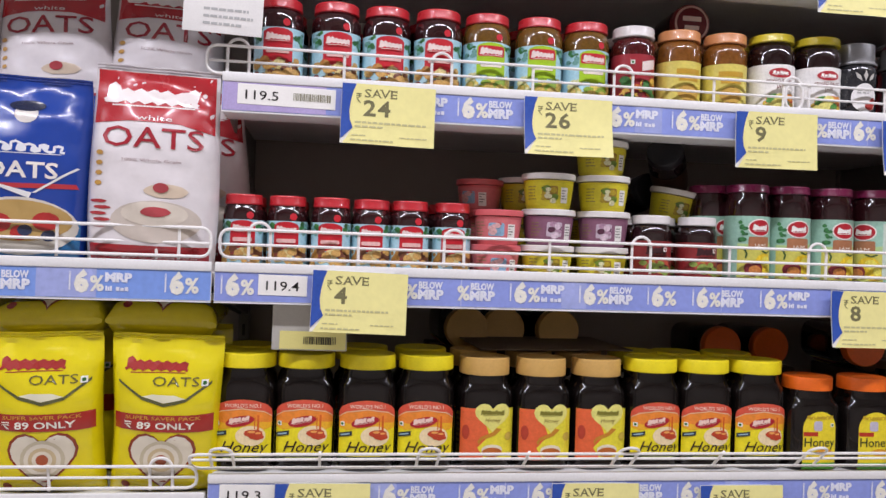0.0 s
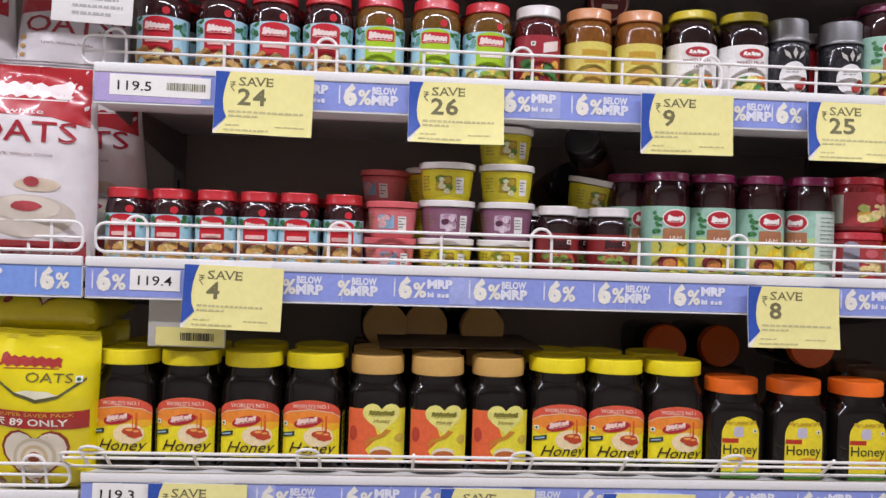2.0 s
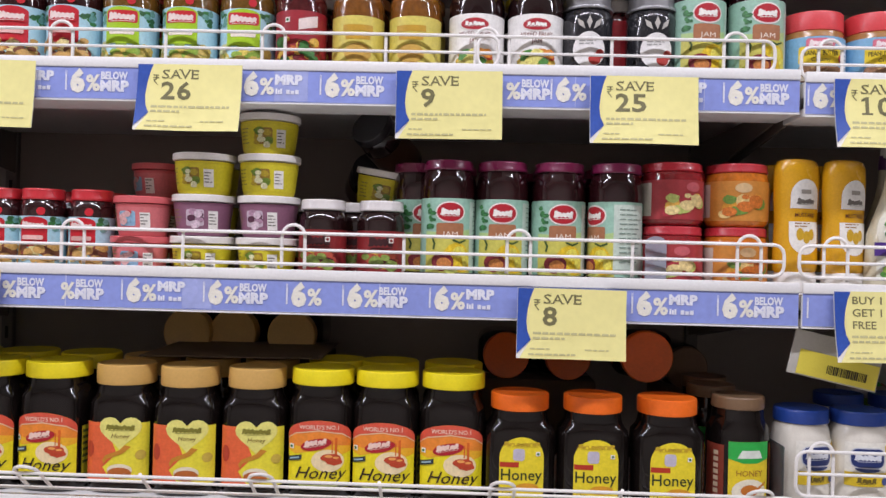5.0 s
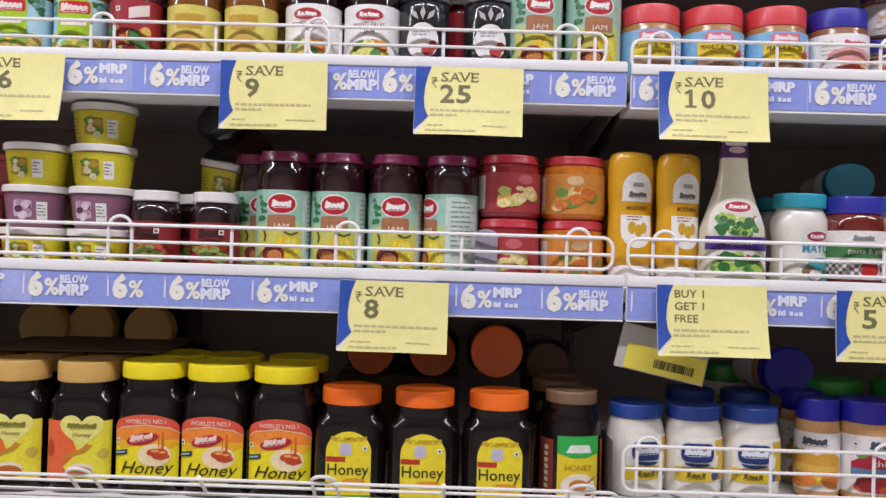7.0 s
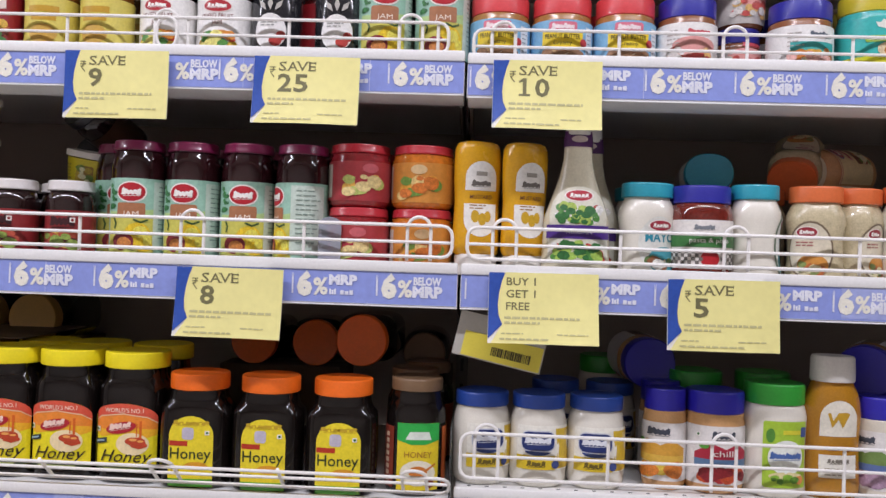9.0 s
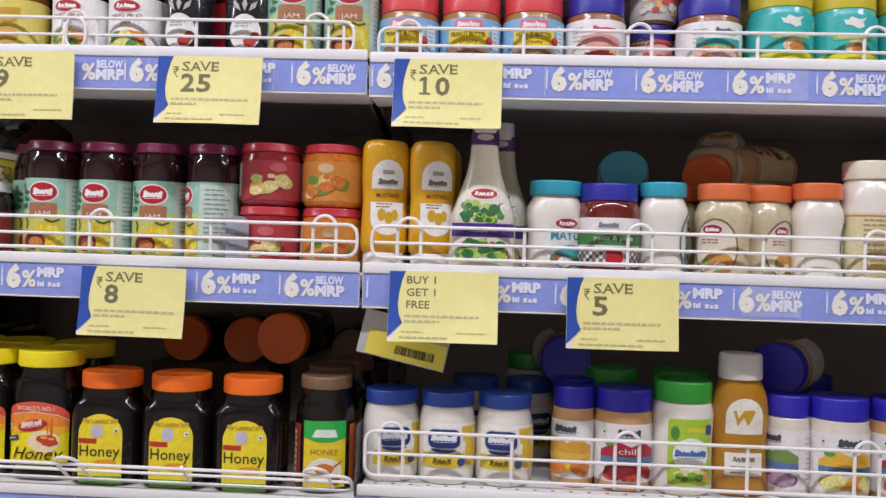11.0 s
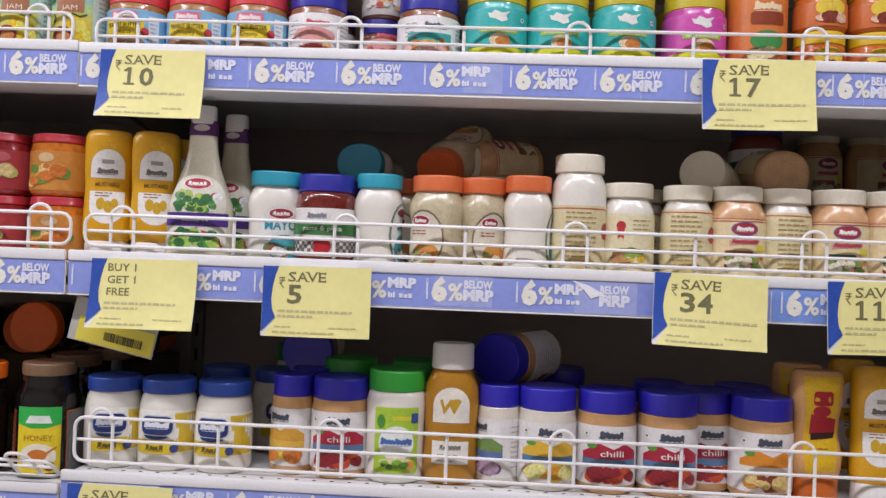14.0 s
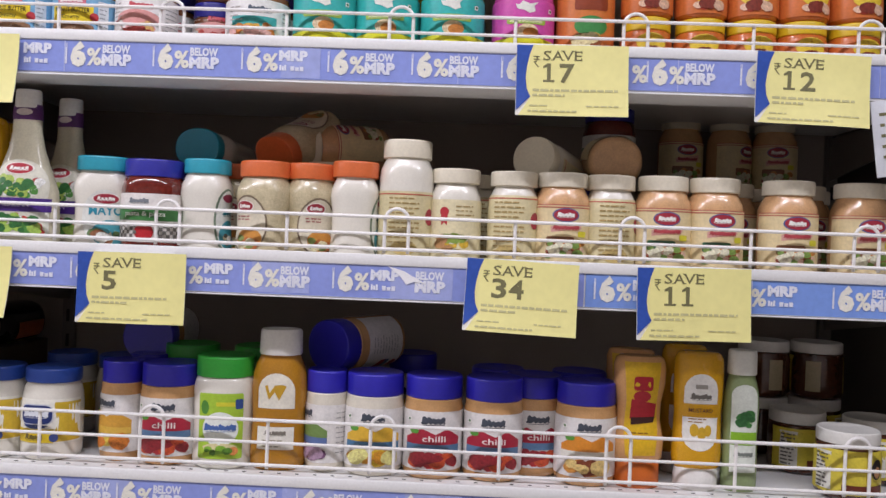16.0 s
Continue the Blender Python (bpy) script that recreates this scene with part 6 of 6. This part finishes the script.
def art_green(f, root):
    lb = print_on(f, [rounded(-0.028, 0.016, 0.036, 0.108, 0.003)], "label", ink("a6c83c"), root, 0.0008, 0.005, 0.02)
    print_on(f, [oval(0.004, 0.058, 0.025, 0.024, 24)], "panel", ink("e6eae2"), lb, 0.0012)
    print_on(f, wordmark(0.004, 0.060, 0.044, 0.010, 12, 9), "brand_patch", ink("4a6aa8"), lb, 0.0016)
    print_on(f, [rect(-0.002, 0.090, 0.024, 0.096)], "small_patch", ink("d8d23a"), lb, 0.0013)
    print_on(f, [rounded(0.024, 0.086, 0.035, 0.1, 0.002)], "small_patch", ink("34508f"), lb, 0.0014)
    print_on(f, [oval(-0.018, 0.088, 0.006, 0.01, 12)], "small_patch", ink("4f8a34"), lb, 0.0013)
    print_on(f, [oval(0.004, 0.032, 0.024, 0.006, 14)], "picture", ink("d9cf9a"), lb, 0.0013)
    blobs(f, lb, (-0.022, 0.020, 0.03, 0.036), ("7fae34", "d98a4a", "5a8a2c"), 66, 9, 0.006, "picture", 0.0015)


gr = squat("white spread jar with bright green lid and lime label", 0.087, 0.158, 0.029, "2f9c34", CREAMY, art_green, flat=0.95, e=2.3, lid_w=0.082, group="green lidded jars", shoulder=0.02, neck=0.85, waist=0.03)
put(gr, [(1.673, 0.072, ON_C2, 2), (1.588, 0.178, ON_C2, 4), (1.695, 0.185, ON_C2, 0), (1.47, 0.34, ON_C2, 4)])


def art_must2(f, root):
    lb = print_on(f, [arch(-0.026, 0.088, 0.026, 0.138, 0.026)], "label", ink("e6e0d0"), root, 0.0008, 0.005, 0.01)
    print_on(f, [[(-0.016, 0.120), (-0.010, 0.100), (-0.002, 0.112), (0.004, 0.100), (0.014, 0.120), (0.009, 0.122), (0.004, 0.110), (-0.002, 0.121), (-0.009, 0.110), (-0.012, 0.121)]], "honey_picture", ink("c59a2b"), lb, 0.0014)
    text_on(f, "MUSTARD", 0, 0.068, 0.0062, ink("6a2a16"), root, "flavour_print", 0.0012, 0.034, 0.012)
    l2 = print_on(f, [rect(-0.026, 0.030, 0.026, 0.062)], "label", ink("e6e2d6"), root, 0.0008, 0.005, 0.01)
    print_on(f, wordmark(0.0000, 0.0530, 0.0300, 0.0060, 650), "brand_patch", ink("7a7468"), l2, 0.0013)
    small(f, l2, -0.018, 0.042, 0.036, 3, "9a8f78", 13)


MB = [(0, 0.86), (0.03, 0.97), (0.1, 1.0), (0.3, 0.96), (0.45, 0.94), (0.7, 1.0), (0.82, 0.95), (0.92, 0.82), (0.97, 0.72), (1.0, 0.66)]
put(squeeze("tall mustard bottle with white screw cap", 0.080, 0.199, 0.66, MB, surf("b07a1c", rough=0.22, vary=0.15, coat=0.4, name="mustard_plastic"), "e9e6e0", 0.036, 0.061, False, art_must2, "mustard bottles"), [(1.753, 0.068, ON_C2, 2)])


def art_hot(f, root):
    lb = print_on(f, [[(-0.020, 0.036), (0.020, 0.036), (0.024, 0.08), (0.021, 0.12), (0.026, 0.176), (-0.026, 0.176), (-0.021, 0.12), (-0.024, 0.08)]], "label", ink("dfb423"), root, 0.0008, 0.005, 0.012)
    print_on(f, [rounded(-0.012, 0.136, 0.014, 0.156, 0.004), [(-0.016, 0.096), (0.018, 0.1), (0.02, 0.118), (-0.014, 0.124)], oval(0.0, 0.128, 0.012, 0.008, 12)], "red_patch", ink("b02430"), lb, 0.0013)
    print_on(f, [[(-0.014, 0.088), (0.016, 0.092), (0.018, 0.1), (-0.014, 0.098)]], "name_band", ink("3a1a16"), lb, 0.0017)
    small(f, lb, -0.014, 0.076, 0.028, 2, "8a5a1a", 16)


HB = [(0, 0.8), (0.05, 0.96), (0.2, 1.0), (0.4, 0.84), (0.55, 0.84), (0.75, 1.0), (0.92, 1.0), (0.98, 0.92), (1.0, 0.8)]
put(squeeze("orange sandwich sauce squeeze bottle on orange cap", 0.073, 0.183, 0.62, HB, surf("d8a36a", rough=0.25, vary=0.1, coat=0.3, name="orange_sauce"), "c9651f", 0.036, 0.064, True, art_hot), [(2.267, 0.066, ON_C2, 2), (2.27, 0.145, ON_C2, -20)])


def art_mint(f, root):
    lb = print_on(f, [arch(-0.0185, 0.028, 0.0185, 0.150, 0.016)], "label", ink("dfe4d8"), root, 0.0008, 0.004, 0.012)
    print_on(f, [rect(-0.0178, 0.066, 0.0178, 0.084)], "flavour_band", ink("86b52c"), lb, 0.0012)
    blobs(f, lb, (-0.016, 0.088, 0.016, 0.118), ("3f7a3a", "2f6433"), 68, 8, 0.008, "leaf_picture")
    print_on(f, wordmark(0.0000, 0.0535, 0.0260, 0.0070, 630), "brand_patch", ink("7a8078"), lb, 0.0013)


put(squeeze("slim green mint sauce bottle with white cap", 0.050, 0.197, 0.75, MB, surf("8a9a6a", rough=0.22, vary=0.12, coat=0.4, name="mint_sauce"), "e6e6de", 0.034, 0.040, False, art_mint), [(2.410, 0.064, ON_C2, 2)])


def art_spread(f, root):
    lb = full(f, 0.010, 0.070, "d6c443", root, cover=0.62)
    print_on(f, [oval(0.018, 0.046, 0.010, 0.014, 14)], "picture", ink("2a2320"), lb, 0.0013)
    print_on(f, [oval(0.018, 0.042, 0.006, 0.008, 12)], "picture", ink("c9976c"), lb, 0.0017)
    print_on(f, [rect(-0.03, 0.012, 0.03, 0.024)], "band", ink("6a2f1c"), lb, 0.0013)
    print_on(f, [rect(-0.07, 0.014, -0.044, 0.066)], "barcode_panel", ink("e6e3d8"), root, 0.0009)
    small(f, root, -0.068, 0.06, 0.02, 9, "5a564e", 70, 0.0055, 0.0022)
    print_on(f, [rect(0.112, 0.014, 0.158, 0.064)], "back_panel", ink("b3a684"), root, 0.0009)


cs = squat("chocolate spread jar with white lid and yellow label", 0.086, 0.094, 0.018, "dedbd4", jam("4a2412"), art_spread, flat=1.0, e=2.0, lid_w=0.083, group="stacked chocolate spread jars", shoulder=0.014, neck=0.9)
put(cs, [(2.560, 0.062, ON_C2, 8), (2.540, 0.190, ON_C2, 40), (2.527, 0.310, ON_C2, 150), (2.527, 0.310, ON_C2 + 0.0945, 205), (2.616, 0.310, ON_C2, 120), (2.616, 0.310, ON_C2 + 0.0945, 168), (2.636, 0.150, ON_C2, 60)])

# clear plastic divider between the two lower shelves
div = thing("shelf_divider", "clear plastic shelf end divider", "divider")
part("panel", box_bm(-0.001, 0.02, 0, 0.001, 0.36, 0.10, 0.0006), surf("cfd2d2", rough=0.12, vary=0.05, glass=0.9, name="clear_plastic"), div)
div.matrix_basis = pose(1.212, 0, ON_C1 + 0.0)

tab = thing("shelf_divider", "clear rounded plastic divider tab on the shelf", "divider")
bm = bmesh.new()
prof = [(-0.016, 0.0), (0.016, 0.0), (0.016, 0.066)] + [(0.016 * math.cos(radians(a)), 0.066 + 0.010 * math.sin(radians(a))) for a in range(20, 180, 20)] + [(-0.016, 0.066)]
f0, f1 = [bm.verts.new((x, 0, z)) for x, z in prof], [bm.verts.new((x, 0.0016, z)) for x, z in prof]
bm.faces.new(f0), bm.faces.new(f1[::-1])
for k in range(len(prof)):
    bm.faces.new((f0[k], f0[(k + 1) % len(prof)], f1[(k + 1) % len(prof)], f1[k]))
part("panel", bm, surf("c4c8d6", rough=0.2, vary=0.05, glass=0.55, name="hazy_plastic"), tab, smooth=False)
part("foot", box_bm(-0.016, 0.0018, 0.0, 0.016, 0.022, 0.0016, 0.0004, 1), surf("c4c8d6", rough=0.2, vary=0.05, glass=0.55, name="hazy_plastic"), tab, smooth=False)
tab.matrix_basis = pose(1.030, 0.030, ON_B, 0, 0, 12)

# ---- bags of oats ----


def bag(label, w, h, d, seed, material, art, group="oat bags", box=2.6):
    root = thing("food_bag", label, "food bag", group)
    f = Pillow(w, h, d, seed, box)
    part("pouch", f.bm(), material, root)
    crimp = bmesh.new()
    rows_, cols = 5, 14
    grid = [[crimp.verts.new((f.at(w * (i / cols - 0.5) * 0.99, h).x, f.at(w * (i / cols - 0.5), h).y * 0.6 - 0.0012 + 0.0006 * (j % 2) + 0.002 * math.sin(i * 0.9 + seed), h - 0.002 + j * 0.0022)) for i in range(cols + 1)] for j in range(rows_ + 1)]
    for j in range(rows_):
        for i in range(cols):
            crimp.faces.new((grid[j][i], grid[j][i + 1], grid[j + 1][i + 1], grid[j + 1][i]))
    bmesh.ops.solidify(crimp, geom=crimp.faces[:], thickness=0.0008)
    part("top_seam", crimp, material, root, smooth=False)
    art(f, root)
    return root


def film(code, name="bag_film"):
    return surf(code, rough=0.24, vary=0.06, scale=14, bump=0.12, fine=60, coat=0.5, name=name)


def bink(code):
    return surf(code, rough=0.26, vary=0.05, scale=16, bump=0.1, fine=60, coat=0.45, name="bag_print")


def bprint(f, polys, name, code, parent, lift, step=0.008):
    return print_on(f, polys, name, bink(code), parent, lift, step, step)


def art_white_oats(f, root):
    w, h = f.w, f.h
    lb = bprint(f, [[(-w * 0.47, h * 0.725), (-w * 0.2, h * 0.745), (w * 0.2, h * 0.74), (w * 0.47, h * 0.70), (w * 0.47, h * 0.995), (-w * 0.47, h * 0.995)]], "top_print", "b3242c", root, 0.0008)
    bprint(f, [rect(-w * 0.46, h * 0.02, w * 0.46, h * 0.13)], "foot_print", "a82028", root, 0.0008)
    brand = wordmark(-w * 0.03, h * 0.875, w * 0.74, h * 0.095, 14, 7)
    bprint(f, brand + [oval(w * 0.38, h * 0.9, w * 0.02, h * 0.012, 8)], "brand_patch", "efe6e2", lb, 0.0014)
    text_on(f, "white", 0.0, h * 0.752, h * 0.026, bink("efe6e2"), root, "name_print", 0.0022, w * 0.28)
    text_on(f, "OATS", 0.0, h * 0.615, h * 0.105, bink("a32432"), root, "name_print", 0.0018, w * 0.78, 0.006)
    text_on(f, "100% Whole Grain", 0.0, h * 0.545, h * 0.015, bink("8c6a6a"), root, "slogan", 0.0016, w * 0.44)
    p = bprint(f, [oval(w * 0.05, h * 0.25, w * 0.34, h * 0.105, 26)], "bowl_picture", "cfc3b6", root, 0.0012)
    bprint(f, [oval(w * 0.04, h * 0.29, w * 0.25, h * 0.06, 22)], "bowl_picture", "ddd2c2", p, 0.0018)
    bprint(f, [oval(w * 0.05, h * 0.30, w * 0.11, h * 0.025, 14, wob=0.1), oval(w * 0.08, h * 0.42, w * 0.06, h * 0.025, 14)], "fruit_picture", "b5484e", p, 0.0024)
    bprint(f, [oval(w * 0.12, h * 0.405, w * 0.16, h * 0.035, 16, wob=0.08)], "fruit_picture", "d9c6ae", p, 0.0012)
    bprint(f, [oval(-w * 0.4, h * 0.58 - k * h * 0.05, w * 0.03, h * 0.012, 10) for k in range(4)], "grain_picture", "c99a4a", root, 0.0012)
    bprint(f, [oval(-w * 0.39 + 0.006 * (k % 2), h * 0.34 - k * h * 0.03, w * 0.07, h * 0.009, 10) for k in range(5)], "fruit_picture", "b03a3e", root, 0.0012)
    text_on(f, "with Superior Soluble Fibre", 0.0, h * 0.065, h * 0.018, bink("e6cfc8"), root, "slogan", 0.0016, w * 0.7)


wo = bag("white and red bag of white oats with crimped top", 0.190, 0.305, 0.085, 3, film("e6e0e0"), art_white_oats, "white oat bags")
put(wo, [(-0.281, 0.042, ON_B, 2, 3, 1), (-0.232, 0.155, ON_B, 8, -4, -4), (-0.47, 0.20, ON_B, -6, -4, 3), (-0.66, 0.20, ON_B, 3, -4, 3),
         (-0.490, 0.245, ON_B + 0.212, -4, -3, -3), (-0.310, 0.245, ON_B + 0.212, 4, -3, 2), (-0.69, 0.245, ON_B + 0.212, 2, -3, 2)])


def art_blue_oats(f, root):
    w, h = f.w, f.h
    bprint(f, [rect(-w * 0.47, h * 0.02, w * 0.47, h * 0.26)], "foot_print", "2f74a8", root, 0.0008)
    bprint(f, wordmark(0.0, h * 0.64, w * 0.66, h * 0.06, 8, 6), "brand_patch", "e3e5ea", root, 0.0012)
    text_on(f, "OATS", 0.0, h * 0.48, h * 0.085, bink("eeeae2"), root, "name_print", 0.0016, w * 0.58, 0.02)
    bprint(f, [[(-w * 0.44, h * 0.415), (w * 0.44, h * 0.43), (w * 0.42, h * 0.455), (-w * 0.42, h * 0.44)]], "red_band", "b8343c", root, 0.0012)
    bprint(f, [oval(0, h * 0.82, w * 0.10, h * 0.05, 16)], "emblem", "d6d0c8", root, 0.0012)
    bprint(f, [oval(0, h * 0.865, w * 0.15, h * 0.03, 16)], "emblem", "1c2440", root, 0.0016)
    p = bprint(f, [oval(0, h * 0.22, w * 0.46, h * 0.155, 28)], "bowl_picture", "d9d2c4", root, 0.0014)
    bprint(f, [oval(0, h * 0.25, w * 0.42, h * 0.11, 28)], "bowl_picture", "bb9a5c", p, 0.0019)
    bprint(f, [oval(-w * 0.15, h * 0.235, w * 0.10, h * 0.05, 14), oval(w * 0.22, h * 0.25, w * 0.11, h * 0.05, 14), oval(w * 0.02, h * 0.185, w * 0.08, h * 0.04, 14)], "fruit_picture", "b5302e", p, 0.0025)
    bprint(f, [oval(w * 0.06, h * 0.20, w * 0.06, h * 0.03, 12), oval(-w * 0.32, h * 0.27, w * 0.06, h * 0.03, 12), oval(w * 0.25, h * 0.175, w * 0.06, h * 0.03, 12)], "fruit_picture", "2a3350", p, 0.0028)
    bprint(f, [[(w * 0.1, h * 0.4), (w * 0.13, h * 0.4), (w * 0.44, h * 0.54), (w * 0.42, h * 0.545)], [(w * 0.08, h * 0.37), (w * 0.10, h * 0.4), (-w * 0.3, h * 0.46), (-w * 0.3, h * 0.455)]], "milk_splash", "e4e4e2", root, 0.002)


bo = bag("blue bag of oats with fruit bowl picture", 0.176, 0.282, 0.085, 8, film("17409c"), art_blue_oats, "blue oat bags")
put(bo, [(-0.468, 0.050, ON_B, 0, 2, 1), (-0.650, 0.072, ON_B, 3, -5, -2), (-0.455, 0.155, ON_B, 0, -4, 2)])


def art_yellow(f, root):
    w, h = f.w, f.h
    bprint(f, wordmark(-w * 0.08, h * 0.845, w * 0.56, h * 0.075, 9, 7), "brand_patch", "a8322e", root, 0.0012)
    text_on(f, "OATS", w * 0.10, h * 0.725, h * 0.058, bink("6a6232"), root, "name_print", 0.0016, w * 0.42)
    veg_mark(f, root, w * 0.36, h * 0.745, 0.005)
    sw = [(-w * 0.42, h * 0.755), (-w * 0.2, h * 0.655), (0, h * 0.62), (w * 0.2, h * 0.65), (w * 0.42, h * 0.755), (w * 0.42, h * 0.735), (w * 0.2, h * 0.63), (0, h * 0.598), (-w * 0.2, h * 0.635), (-w * 0.42, h * 0.74)]
    bprint(f, [sw], "swoosh", "5a5a34", root, 0.0012)
    bprint(f, [[(-w * 0.2, h * 0.655), (0, h * 0.621), (w * 0.2, h * 0.65), (w * 0.1, h * 0.672), (-w * 0.1, h * 0.672)]], "swoosh_light", "e9e4c8", root, 0.0011)
    rb = bprint(f, [[(-w * 0.46, h * 0.44), (w * 0.46, h * 0.43), (w * 0.46, h * 0.545), (-w * 0.46, h * 0.545)]], "red_band", "a82a22", root, 0.0012)
    text_on(f, "SUPER SAVER PACK", 0, h * 0.512, h * 0.024, bink("d9a83a"), rb, "slogan", 0.002, w * 0.70)
    text_on(f, "89 ONLY", w * 0.03, h * 0.455, h * 0.043, bink("f0e8d8"), rb, "price_print", 0.002, w * 0.54, 0.02)
    bprint(f, [rect(-w * 0.36, h * 0.49, -w * 0.29, h * 0.497), rect(-w * 0.36, h * 0.477, -w * 0.29, h * 0.483), [(-w * 0.35, h * 0.475), (-w * 0.325, h * 0.475), (-w * 0.29, h * 0.452), (-w * 0.315, h * 0.452)]], "currency_mark", "f0e8d8", rb, 0.002)
    p = bprint(f, [heart(0, h * 0.265, w * 0.315)], "heart_bowl", "8a3a1e", root, 0.0012)
    bprint(f, [heart(0, h * 0.265, w * 0.288)], "heart_bowl", "dcd2bd", p, 0.0018)
    for k, (q, c) in enumerate(((0.20, "c4b89c"), (0.165, "ded4c0"), (0.125, "c9b48c"), (0.09, "e2d7c0"), (0.055, "a8502c"))):
        bprint(f, [oval(0, h * 0.255, w * q, h * q * 0.62, 20)], "heart_bowl", c, p, 0.0023 + 0.0004 * k)
    bprint(f, [oval(-w * 0.33, h * 0.075, 0.007, 0.007, 12)], "seal", "8a2a22", root, 0.0012)


yo = bag("yellow bag of oats with red saver band", 0.163, 0.240, 0.075, 12, film("e6d510"), art_yellow, "yellow oat bags")
put(yo, [(-0.250, 0.046, ON_C0, 0, 6, 1), (-0.420, 0.048, ON_C0, 2, 6, -2), (-0.59, 0.06, ON_C0, 0, -4, 1), (-0.245, 0.155, ON_C0, 0, -3, -1), (-0.425, 0.155, ON_C0, 0, -3, 0)])
flatbag = bag("crumpled yellow bag of oats lying on the standing bags", 0.165, 0.226, 0.058, 31, film("d6c616"), art_yellow, "yellow oat bags", 7.0)
put(flatbag, [(-0.262, 0.035, ON_C0 + 0.262, 2, -88, 2), (-0.432, 0.032, ON_C0 + 0.260, -2, -87, -3), (-0.61, 0.035, ON_C0 + 0.260, 0, -88, 1)])
